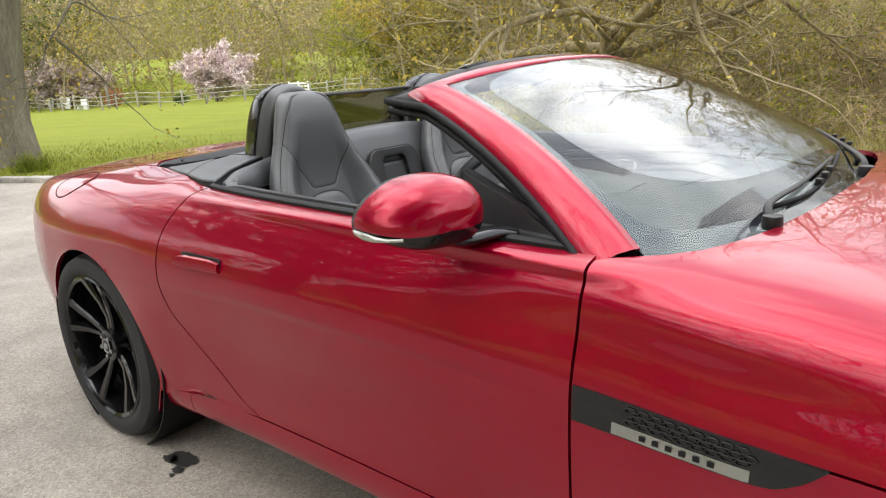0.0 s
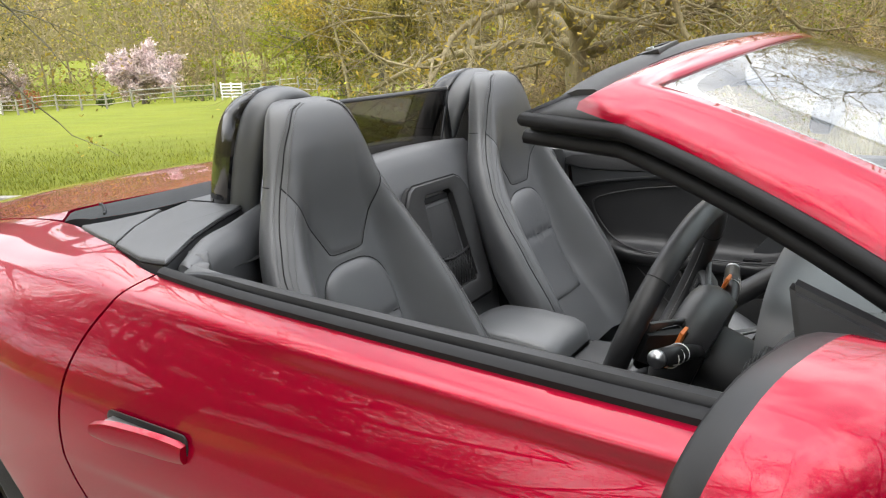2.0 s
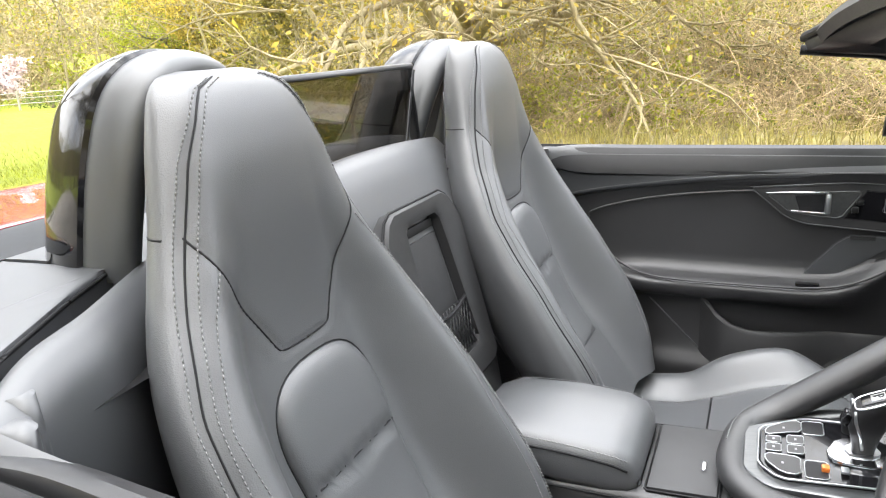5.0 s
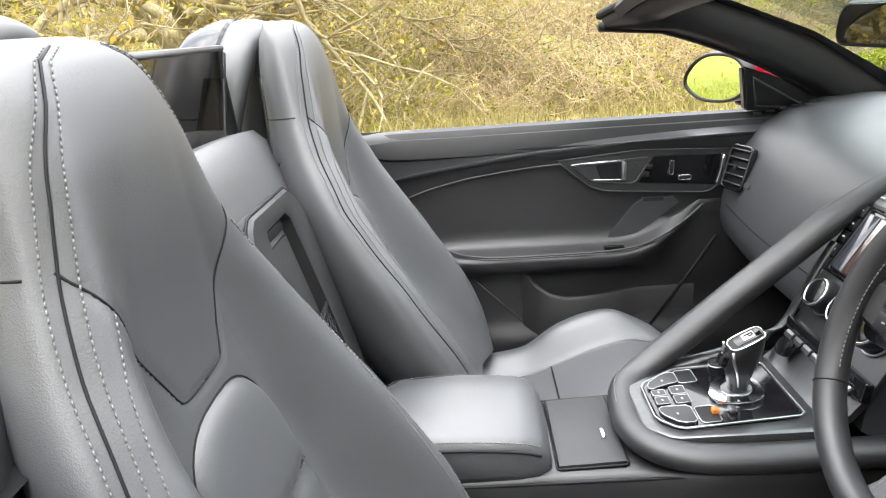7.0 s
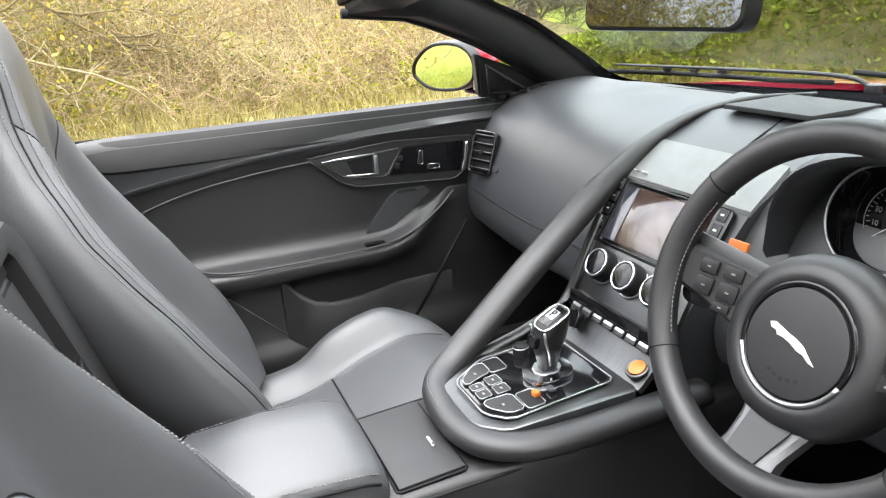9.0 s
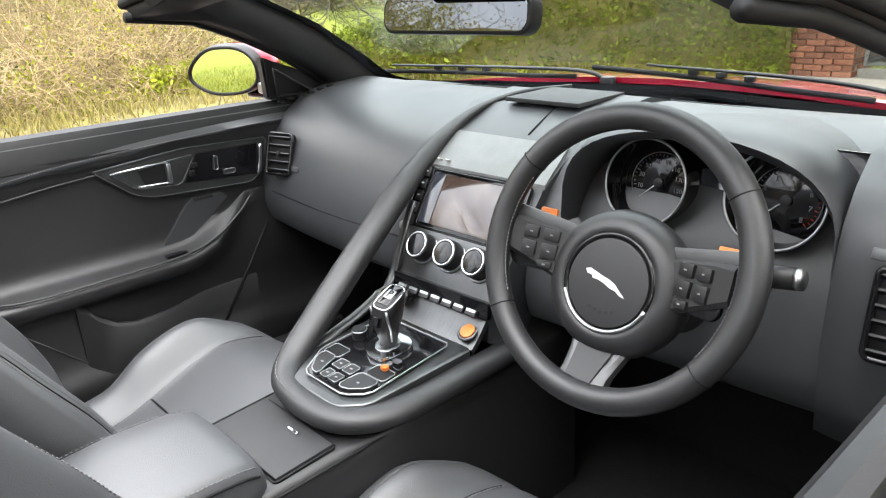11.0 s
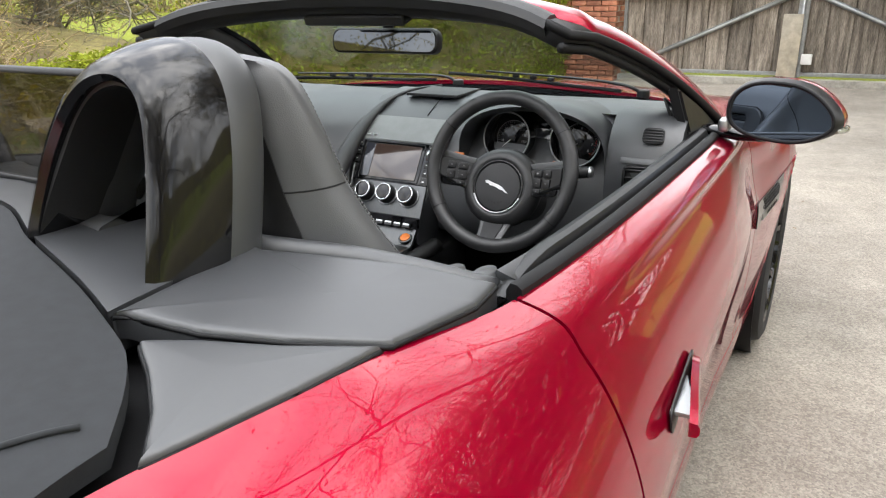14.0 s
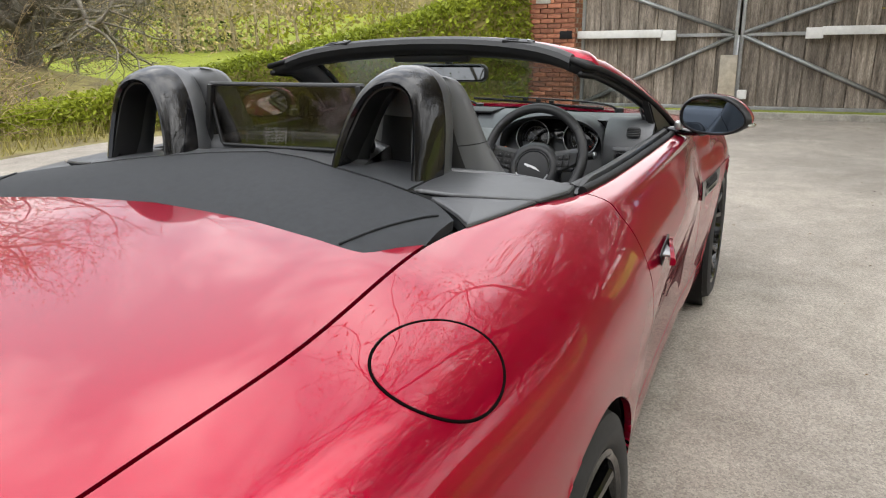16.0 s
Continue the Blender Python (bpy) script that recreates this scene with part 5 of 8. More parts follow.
part("pocket_door", prism_bm([(-0.062, -0.130), (0.062, -0.130), (0.054, 0.080), (-0.054, 0.080)], 0.010, fm @ Matrix.Translation((0, 0, -0.012)), 0.003), M_SOFT, centre_pod, "pocket lid")
part("pocket_pull", box_bm((0.112, 0.016, 0.010), fm @ Matrix.Translation((0, 0.097, -0.006)), 0.004), M_SEAL, centre_pod)
net = bmesh.new()
for i in range(-6, 18):
    for s in (-1, 1):
        pts = []
        for k in range(9):
            b = -0.135 + 0.085 * k / 8
            a = -0.075 + 0.012 * i + s * (b + 0.09) * 0.5
            if -0.074 < a < 0.074:
                pts.append(fm @ Vector((a, b, 0.008)))
        if len(pts) > 1:
            tube_bm([pts[0], pts[-1]], 0.0012, 5, bm=net)
part("pocket_net", net, M_TRIM, centre_pod, "black elastic net")
part("net_hem", tube_bm([fm @ Vector((-0.074 + 0.0148 * i, -0.050 - 0.012 * math.sin(math.pi * i / 10), 0.009)) for i in range(11)], 0.0035, 6), M_SEAL, centre_pod)
for s in (-1, 1):
    part("belt_guide", tube_bm(catmull([Vector((0.56, s * 0.225, 0.99)), Vector((0.575, s * 0.215, 1.000)), Vector((0.585, s * 0.225, 0.97)), Vector((0.575, s * 0.235, 0.955))], 5), 0.008, 8), M_SEAL, centre_pod)

# ---- centre console ----
con = []
for x, w, z in ((0.66, 0.100, 0.560), (0.98, 0.108, 0.578), (1.10, 0.112, 0.582), (1.25, 0.130, 0.590), (1.40, 0.145, 0.600), (1.60, 0.150, 0.610)):
    con.append([Vector((x, y, h)) for y, h in ((-w - 0.01, 0.24), (-w - 0.006, z - 0.03), (-w, z - 0.006), (-w + 0.008, z), (w - 0.008, z), (w, z - 0.006), (w + 0.006, z - 0.03), (w + 0.01, 0.24))])
console = part("centre_console", loft_bm(con), M_LEATHER_DARK, car, "black centre console with armrest, gear lever and switches", sharp=50)
for s in (-1, 1):
    part("console_side_seam", tube_bm([Vector((0.70 + 0.07 * i, s * (0.106 + 0.002 * i * 0.9), 0.562 + 0.0022 * i)) for i in range(13)], 0.0025, 6), M_SEAL, console)
arm = []
for x, w, z0, z1 in ((0.700, 0.080, 0.585, 0.612), (0.712, 0.095, 0.575, 0.628), (0.75, 0.102, 0.57, 0.642), (0.85, 0.106, 0.57, 0.646), (0.935, 0.106, 0.57, 0.640), (0.965, 0.102, 0.57, 0.630), (0.978, 0.092, 0.572, 0.612), (0.982, 0.08, 0.58, 0.595)):
    arm.append([Vector((x, y, z)) for y, z in ((-w + 0.004, z0), (-w, z0 + 0.01), (-w, z1 - 0.022), (-w + 0.006, z1 - 0.009), (-w + 0.022, z1 - 0.001), (-0.03, z1 + 0.003), (0.03, z1 + 0.003), (w - 0.022, z1 - 0.001), (w - 0.006, z1 - 0.009), (w, z1 - 0.022), (w, z0 + 0.01), (w - 0.004, z0))])
part("armrest", loft_bm(arm), M_LEATHER, console, "padded black leather armrest", sharp=80)
for s in (-1, 1):
    part("armrest_seam", tube_bm(catmull([Vector((x, s * (w + 0.0005), z1 - 0.021)) for x, w, z0, z1 in ((0.72, 0.097, 0, 0.632), (0.75, 0.102, 0, 0.642), (0.85, 0.106, 0, 0.646), (0.935, 0.106, 0, 0.640), (0.965, 0.102, 0, 0.63))], 4), 0.002, 6), M_SEAL, console)
    th = bmesh.new()
    dashes(catmull([Vector((x, s * (w - 0.004), z1 - 0.009)) for x, w, z1 in ((0.72, 0.097, 0.632), (0.75, 0.102, 0.642), (0.85, 0.106, 0.646), (0.935, 0.106, 0.640), (0.965, 0.100, 0.63))], 4), th)
    part("armrest_stitching", th, M_STITCH, console)["kind"] = "stuff"
part("console_lid", box_bm((0.098, 0.186, 0.008), Matrix.Translation((1.040, 0, 0.584)) @ Matrix.Rotation(radians(-3), 4, "Y"), 0.003), M_SOFT, console, "square console lid with a chrome catch")
part("lid_gap", tube_bm(corners([Vector((1.040 + a, b, 0.5825 + 0.05 * a)) for a, b in ((-0.051, -0.095), (0.051, -0.095), (0.051, 0.095), (-0.051, 0.095))], 0.004), 0.0022, 6, True), M_SEAL, console)
part("lid_catch", box_bm((0.007, 0.026, 0.007), Matrix.Translation((1.066, -0.022, 0.5905)), 0.003, 3), M_CHROME, console, "chrome catch")

# padded U-shaped surround; its left arm rises to the dashboard as a grab handle
surround = catmull([(1.46, -0.138, 0.622), (1.36, -0.136, 0.618), (1.25, -0.130, 0.612), (1.175, -0.118, 0.609), (1.128, -0.088, 0.608), (1.108, -0.042, 0.608), (1.108, 0.02, 0.609), (1.122, 0.078, 0.613), (1.162, 0.112, 0.632),
                    (1.228, 0.128, 0.676), (1.315, 0.138, 0.744), (1.398, 0.145, 0.808), (1.455, 0.146, 0.855), (1.510, 0.143, 0.899), (1.565, 0.134, 0.942), (1.64, 0.116, 0.982), (1.74, 0.092, 1.002), (1.88, 0.070, 1.000)], 6)
rad = [np.interp(i, [0, 40, 55, 72, 82, 92, len(surround) - 1], [0.026, 0.025, 0.031, 0.030, 0.020, 0.008, 0.004]) for i in range(len(surround))]
grab = part("console_surround", tube_bm(surround, [r * 0.98 for r in rad], 16, flat=0.76, up=(0, 0, 1)), M_LEATHER_DARK, car, "padded black leather surround rising into a grab handle", sharp=80)
th = bmesh.new()
dashes([p + Vector((-0.012, 0.012, 0.016)) for p in surround[34:76]], th)
part("surround_stitching", th, M_STITCH, grab)["kind"] = "stuff"

inner_strip = catmull([(1.18, 0.098, 0.622), (1.24, 0.112, 0.638), (1.32, 0.119, 0.658), (1.385, 0.121, 0.690), (1.412, 0.123, 0.735), (1.438, 0.126, 0.785), (1.464, 0.130, 0.830)], 5)
part("handle_inner_trim", tube_bm(inner_strip, 0.011, 10, flat=0.45, up=(1, 0, 0.6)), M_DARKMETAL, console, "dark satin trim inside the grab handle")
# gear plate: metal frame, gloss insert, switches
PL = lambda x, y, off=0.0: Vector((x, y, 0.616 + 0.08 * (x - 1.10) + off))


def plate_sheet(name, poly, m, off, label, parent=None, thick=0.008, r=0.008):
    """A flat piece lying on the sloping gear plate, from its outline (x, y)."""
    pts = corners([Vector((x, y, 0)) for x, y in poly], r)
    bm = bmesh.new()
    lo = [bm.verts.new(PL(p.x, p.y, off - thick)) for p in pts]
    hi = [bm.verts.new(PL(p.x, p.y, off - 0.0015)) for p in pts]
    c = sum(pts, Vector()) / len(pts)
    tp = [bm.verts.new(PL(p.x + (c.x - p.x) * 0.02, p.y + (c.y - p.y) * 0.02, off)) for p in pts]
    n = len(pts)
    for A, B in ((lo, hi), (hi, tp)):
        for i in range(n):
            bm.faces.new((A[i], A[(i + 1) % n], B[(i + 1) % n], B[i]))
    bm.faces.new(tp)
    bmesh.ops.recalc_face_normals(bm, faces=bm.faces)
    return part(name, bm, m, parent or console, label, sharp=30)


plate_sheet("gear_plate", [(1.118, -0.062), (1.152, -0.100), (1.358, -0.120), (1.358, 0.106), (1.20, 0.108), (1.118, 0.055)], M_DARKMETAL, 0.009, "dark brushed metal gear plate", thick=0.035)
sheet("plate_riser", lambda u, v: Vector((mixf(1.354, 1.404, v), mixf(-0.120, 0.106, u), 0.6440 + 0.012 * v + 0.046 * v**1.3)), 14, 8, M_DARKMETAL, console, "dark metal riser", lip=0.01, centre=(1.3, 0, 0.2))
plate_sheet("gear_panel", [(1.140, -0.055), (1.165, -0.085), (1.336, -0.084), (1.336, 0.074), (1.20, 0.082), (1.140, 0.045)], M_GLOSS, 0.0145, "gloss black switch panel")
for poly, lab, big in (([(1.147, -0.050), (1.168, -0.078), (1.192, -0.080), (1.192, -0.034), (1.147, -0.030)], "black switch with a silver edge", True),
                       ([(1.147, 0.020), (1.147, 0.040), (1.176, 0.066), (1.196, 0.070), (1.196, 0.036), (1.170, 0.030)], "black switch with a silver edge", True),
                       ([(1.148, -0.024), (1.168, -0.024), (1.168, -0.003), (1.148, -0.003)], "", False), ([(1.148, 0.001), (1.168, 0.001), (1.168, 0.018), (1.148, 0.018)], "", False),
                       ([(1.176, -0.026), (1.198, -0.026), (1.198, -0.003), (1.176, -0.003)], "", False), ([(1.176, 0.001), (1.198, 0.001), (1.198, 0.024), (1.176, 0.024)], "", False)):
    o = plate_sheet("switch_pad", poly, M_TRIM, 0.0185, lab, r=0.006 if big else 0.0022)
    loop = corners([Vector((x, y, 0)) for x, y in poly], 0.006 if big else 0.0022)
    part("switch_edge", tube_bm([PL(p.x, p.y, 0.0183) for p in loop], 0.0010 if big else 0.0007, 5, True), M_SATIN, o)
    cx, cy = sum(p[0] for p in poly) / len(poly), sum(p[1] for p in poly) / len(poly)
    part("switch_mark", box_bm((0.003, 0.005, 0.0012), Matrix.Translation(PL(cx, cy, 0.0186)), 0), M_GREYPRINT, o)
# open wells behind the two large switches
for y0, y1 in ((-0.080, -0.036), (0.036, 0.076)):
    well = plate_sheet("switch_well", [(1.197, y0), (1.226, y0), (1.226, y1), (1.197, y1)], M_SEAL, 0.0150, "dark recess behind the switch", r=0.003)
    part("well_edge", tube_bm([PL(p.x, p.y, 0.0152) for p in corners([Vector((x, y, 0)) for x, y in ((1.197, y0), (1.226, y0), (1.226, y1), (1.197, y1))], 0.004)], 0.0009, 5, True), M_SATIN, well)
part("gear_panel_edge", tube_bm([PL(p.x, p.y, 0.0148) for p in corners([Vector((x, y, 0)) for x, y in [(1.138, -0.056), (1.164, -0.088), (1.338, -0.087), (1.338, 0.077), (1.20, 0.085), (1.138, 0.046)]], 0.008)], 0.0016, 6, True), M_SATIN, console, "silver edge of the gear panel")
part("mode_knob", cyl_bm(0.013, 0.022, Matrix.Translation(PL(1.262, 0.058, 0.012)), 24, 0.003), M_TRIM, console, "small round black knob")
part("knob_ring", tube_bm([PL(1.262 + 0.013 * math.cos(a), 0.058 + 0.013 * math.sin(a), 0.030) for a in [2 * math.pi * i / 20 for i in range(20)]], 0.0012, 5, True), M_SATIN, console)
lever_base = plate_sheet("lever_base", [(1.222, -0.022), (1.238, -0.044), (1.285, -0.050), (1.306, -0.030), (1.306, 0.012), (1.285, 0.030), (1.240, 0.022)], M_CHROME, 0.022, "bright chrome gear lever base")
plate_sheet("lever_gate", [(1.245, -0.018), (1.262, -0.030), (1.288, -0.026), (1.292, -0.002), (1.276, 0.012), (1.250, 0.008)], M_SATIN, 0.0245, "polished collar round the lever", lever_base)


def lever_ring(c, a, b, tilt, n=28):
    """A rounded-box section of the lever, a along and b across, leaning back by tilt."""
    out = []
    for k in range(n):
        t = 2 * math.pi * k / n
        u = math.copysign(abs(math.cos(t)) ** 0.55, math.cos(t)) * a
        w = math.copysign(abs(math.sin(t)) ** 0.55, math.sin(t)) * b
        out.append(c + Vector((u * math.cos(tilt), w, u * math.sin(tilt))))
    return out


LEVER = ((1.268, 0.636, 0.013, 0.011, 0.0), (1.269, 0.660, 0.014, 0.012, 0.1), (1.270, 0.680, 0.019, 0.015, 0.25), (1.272, 0.697, 0.026, 0.019, 0.40), (1.274, 0.714, 0.029, 0.021, 0.45), (1.276, 0.730, 0.028, 0.021, 0.48), (1.278, 0.737, 0.024, 0.018, 0.48))
lev = [lever_ring(Vector((x, -0.012, z)), a, b, t) for x, z, a, b, t in LEVER]
lever = part("gear_lever", loft_bm(lev), M_TRIM, console, "black pistol-grip gear lever with a silver frame", sharp=50)
top_m = Matrix.Translation((1.278, -0.012, 0.7372)) @ Matrix.Rotation(-0.48, 4, "Y")
part("lever_frame", tube_bm(lever_ring(Vector((1.2765, -0.012, 0.7345)), 0.0265, 0.0198, 0.48), 0.0016, 8, True), M_CHROME, lever, "chrome frame round the selector")
part("selector_window", box_bm((0.040, 0.027, 0.003), top_m, 0.001), M_GLOSS, lever, "gloss black selector plate")
part("letter_plate", box_bm((0.018, 0.018, 0.0012), top_m @ Matrix.Translation((0.002, 0, 0.0016)), 0.0004), M_SATIN, lever, "silver letter plate")
part("lever_button", box_bm((0.010, 0.022, 0.018), Matrix.Translation((1.2445, -0.012, 0.703)) @ Matrix.Rotation(0.35, 4, "Y"), 0.003), M_GLOSS, lever, "gloss black release button")
for s_ in (-1, 1):
    part("lever_trim", tube_bm([Vector((1.266, -0.012 + s_ * 0.0115, 0.662)), Vector((1.262, -0.012 + s_ * 0.0158, 0.684)), Vector((1.254, -0.012 + s_ * 0.0200, 0.706)), Vector((1.252, -0.012 + s_ * 0.0200, 0.722))], 0.0022, 6), M_SATIN, lever)
cu = bpy.data.curves.new("selector_letter", "FONT")
cu.body, cu.size, cu.align_x, cu.align_y, cu.extrude = "P", 0.020, "CENTER", "CENTER", 0.0004
lo = new("selector_letter", cu)
lo.data.materials.append(M_SEAL)
lo.parent = console
lo.matrix_world = top_m @ Matrix.Translation((0.002, 0, 0.0026)) @ Matrix.Rotation(radians(-90), 4, "Z")
part("orange_clip", box_bm((0.010, 0.012, 0.008), Matrix.Translation(PL(1.222, -0.056, 0.018)), 0.0025), M_ORANGE, console, "copper-orange mode switch")
part("orange_clip", box_bm((0.010, 0.014, 0.004), Matrix.Translation(PL(1.245, -0.060, 0.020)), 0.001), M_SATIN, console)
sb = Matrix.Translation((1.374, -0.096, 0.660)) @ Matrix.Rotation(radians(-30), 4, "Y")
part("start_button", cyl_bm(0.0135, 0.008, sb, 28, 0.002), M_ORANGE, console, "round copper-orange start button")
part("start_button_ring", tube_bm([sb @ Vector((0.0165 * math.cos(a), 0.0165 * math.sin(a), 0.004)) for a in [2 * math.pi * i / 28 for i in range(28)]], 0.0030, 8, True), M_DARKMETAL, console)
s2 = Matrix.Translation((1.375, 0.062, 0.678)) @ Matrix.Rotation(radians(-60), 4, "Y")
part("power_socket", cyl_bm(0.016, 0.014, s2, 24, 0.003), M_GLOSS, console, "black power socket")

# ---- centre stack ----
stack = []
for x, z, w in ((1.397, 0.640, 0.118), (1.401, 0.690, 0.118), (1.425, 0.730, 0.122), (1.452, 0.785, 0.130), (1.486, 0.840, 0.136), (1.514, 0.885, 0.142), (1.540, 0.908, 0.148), (1.590, 0.950, 0.155), (1.67, 0.990, 0.160), (1.80, 1.002, 0.165), (1.95, 0.975, 0.17)):
    stack.append([Vector((x, y, z)) for y in [-w + 2 * w * i / 12 for i in range(13)]] + [Vector((x + 0.10, w, z - 0.06)), Vector((x + 0.10, -w, z - 0.06))])
centre = part("dash_centre", loft_bm(stack), M_LEATHER_DASH, car, "black centre stack with screen and dials", sharp=60)
ST = lambda y, z: axes((np.interp(z, [0.64, 0.69, 0.73, 0.785, 0.84, 0.885], [1.397, 1.401, 1.425, 1.452, 1.486, 1.514]) - 0.004, y, z), (0, -1, 0), (0.62 if z > 0.77 else 0.50 if z > 0.72 else 0.15, 0, 1))
part("stack_panel", prism_bm(rounded(0.238, 0.118, 0.012), 0.010, ST(-0.005, 0.738) @ Matrix.Translation((0, 0, -0.004)), 0.003), M_DARKMETAL, centre, "dark metal climate panel")
part("screen_surround", prism_bm(rounded(0.262, 0.120, 0.010), 0.010, ST(0.005, 0.837) @ Matrix.Translation((0, 0, -0.003)), 0.003), M_GLOSS, centre, "gloss black screen surround")
part("display_screen", prism_bm(rounded(0.182, 0.098, 0.004), 0.004, ST(0.007, 0.837) @ Matrix.Translation((0, 0, 0.006)), 0.001), M_SCREEN, centre, "switched-off touchscreen")
part("screen_side", prism_bm(rounded(0.030, 0.098, 0.003), 0.004, ST(0.083, 0.837) @ Matrix.Translation((0, 0, 0.0075)), 0.001), M_FRIT, centre)
part("screen_edge", tube_bm([ST(0.005, 0.837) @ Vector((a, b, 0.008)) for a, b in rounded(0.196, 0.110, 0.006)], 0.0018, 6, True), M_GLOSS, centre)
for s in (-1, 1):
    for i in range(5):
        m = ST(0.005 + s * 0.116, 0.837) @ Matrix.Translation((0, -0.048 + 0.024 * i, 0.006))
        part("screen_key", box_bm((0.018, 0.020, 0.006), m, 0.002), M_TRIM, centre)
        part("key_mark", box_bm((0.006, 0.003, 0.0012), m @ Matrix.Translation((0, 0, 0.0033)), 0), M_WHITE, centre)
for y in (0.064, -0.006, -0.076):
    m = ST(y, 0.757) @ Matrix.Rotation(radians(-6), 4, "X")
    part("climate_dial", cyl_bm(0.0265, 0.030, m, 36, 0.004), M_TRIM, centre, "black rotary dial with a chrome ring")
    part("dial_face", cyl_bm(0.0195, 0.003, m @ Matrix.Translation((0, 0, 0.0285)), 32, 0.001), M_GLOSS, centre, "glossy dial face")
    part("dial_ring", tube_bm([m @ Vector((0.0225 * math.cos(a), 0.0225 * math.sin(a), 0.030)) for a in [2 * math.pi * i / 36 for i in range(36)]], 0.0022, 6, True), M_CHROME, centre)
    part("dial_collar", tube_bm([m @ Vector((0.029 * math.cos(a), 0.029 * math.sin(a), 0.006)) for a in [2 * math.pi * i / 36 for i in range(36)]], 0.0022, 6, True), M_SATIN, centre)
part("key_bar", prism_bm(rounded(0.236, 0.030, 0.004), 0.012, ST(-0.006, 0.698), 0.002), M_GLOSS, centre, "gloss black key bar")
for i in range(7):
    y = 0.080 - 0.0287 * i
    m = ST(y, 0.694) @ Matrix.Translation((0, -0.004, 0.014)) @ Matrix.Rotation(radians(-35), 4, "X")
    part("climate_key", box_bm((0.024, 0.012, 0.008), m, 0.002), M_TRIM, centre)
    part("key_top", box_bm((0.020, 0.0045, 0.0015), m @ Matrix.Translation((0, 0.003, 0.0042)), 0), M_SATIN, centre)
tri = [ST(-0.006, 0.706) @ Vector((0.005 * math.cos(a), 0.005 * math.sin(a), 0.0125)) for a in (radians(90), radians(210), radians(330))]
part("hazard_mark", tube_bm(tri, 0.0008, 5, True), M_REDPRINT, centre, "red hazard triangle")
# strip above the screen, sky sheen put into its grey; speaker lid above it
strip = [[Vector((x, y, z + 0.004)) for y in [-0.145 + 0.29 * i / 14 for i in range(15)]] + [Vector((x, 0.145, z - 0.004)), Vector((x, -0.145, z - 0.004))] for x, z in ((1.514, 0.889), (1.530, 0.903), (1.556, 0.924), (1.580, 0.944))]
part("sheen_strip", loft_bm(strip), mat("grey_sky_sheen", (0.22, 0.225, 0.225), 0.55, metal=0.35, vary=0.06, grain=0.06, scale=300), centre, "satin grey strip above the screen, the dash pad's sky sheen put into its colour")
for i in range(2):
    part("badge_bar", box_bm((0.002, 0.012, 0.011), Matrix.Translation((1.5225, 0.108 - 0.02 * i, 0.9015)) @ Matrix.Rotation(radians(-50), 4, "Y"), 0.0005, 1), M_WHITE, centre)
part("dash_speaker", box_bm((0.15, 0.17, 0.008), Matrix.Translation((1.735, -0.02, 1.0010)) @ Matrix.Rotation(-0.012, 4, "Y"), 0.0015), M_SOFT, centre, "fine dashboard speaker grille")
part("vent_lid_gap", tube_bm([Vector((x, -0.045, np.interp(x, [1.590, 1.67, 1.80, 1.95], [0.951, 0.991, 1.003, 0.976]))) for x in [1.595 + 0.04 * i for i in range(8)]], 0.0018, 5), M_SEAL, centre)

# ---- dashboard, passenger and driver sides ----
DP = [(1.535, 0.640), (1.487, 0.655), (1.469, 0.690), (1.465, 0.725), (1.474, 0.775), (1.492, 0.830), (1.517, 0.885), (1.556, 0.935), (1.615, 0.970), (1.70, 0.988), (1.82, 0.990), (1.96, 0.970)]


def dash_side(y0, y1, n, xoff):
    rows = []
    for i in range(n + 1):
        y = mixf(y0, y1, i / n)
        row = []
        for x, z in DP:
            yy = y * (1 - 0.05 * smooth_step((z - 0.86) / 0.1))
            far = 2.09 - 0.215 * abs(yy / 0.765) ** 2.4
            xx = x + xoff(y)
            row.append(Vector((min(xx, far), yy, z - (0.035 if xx >= far else 0.0))))
        rows.append(row)
    bm = bmesh.new()
    vs = [[bm.verts.new(p) for p in catmull(r, 4)] for r in rows]
    for a, b in zip(vs, vs[1:]):
        for k in range(len(a) - 1):
            bm.faces.new((a[k], a[k + 1], b[k + 1], b[k]))
    bmesh.ops.recalc_face_normals(bm, faces=bm.faces)
    return bm


dash = part("dashboard", dash_side(0.13, 0.775, 20, lambda y: 0.035 * max(0, (y - 0.35) / 0.4) ** 1.5), M_LEATHER_DASH, car, "black leather-covered dashboard", sharp=80)
gline = [Vector((1.469 + 0.035 * max(0, (y - 0.35) / 0.4) ** 1.5, y, 0.745)) for y in [0.15 + 0.055 * i for i in range(11)]]
part("glovebox_gap", tube_bm(gline, 0.0028, 6), M_SEAL, dash)
part("glovebox_lock", cyl_bm(0.009, 0.005, axes((1.471, 0.168, 0.772), (0, -1, 0), (0.3, 0, 1)), 18, 0.001), M_SATIN, dash, "small silver lock")
part("airbag_mark", prism_bm(rounded(0.030, 0.014, 0.006), 0.0015, axes((1.500, 0.589, 0.816), (0, -1, 0), (0.3, 0, 1)), 0.0005), M_LEATHER_DASH, dash)
part("dash_rear_gap", tube_bm([Vector((1.88 - 0.12 * (y / 0.75) ** 2, y, 0.985)) for y in [-0.70 + 0.14 * i for i in range(11)]], 0.004, 6), M_SEAL, dash)
for i in range(6):
    part("demister_slot", box_bm((0.016, 0.010, 0.006), Matrix.Translation((1.565 + 0.026 * i, 0.722 - 0.006 * i, 0.958 + 0.005 * i)), 0.001), M_SEAL, dash)

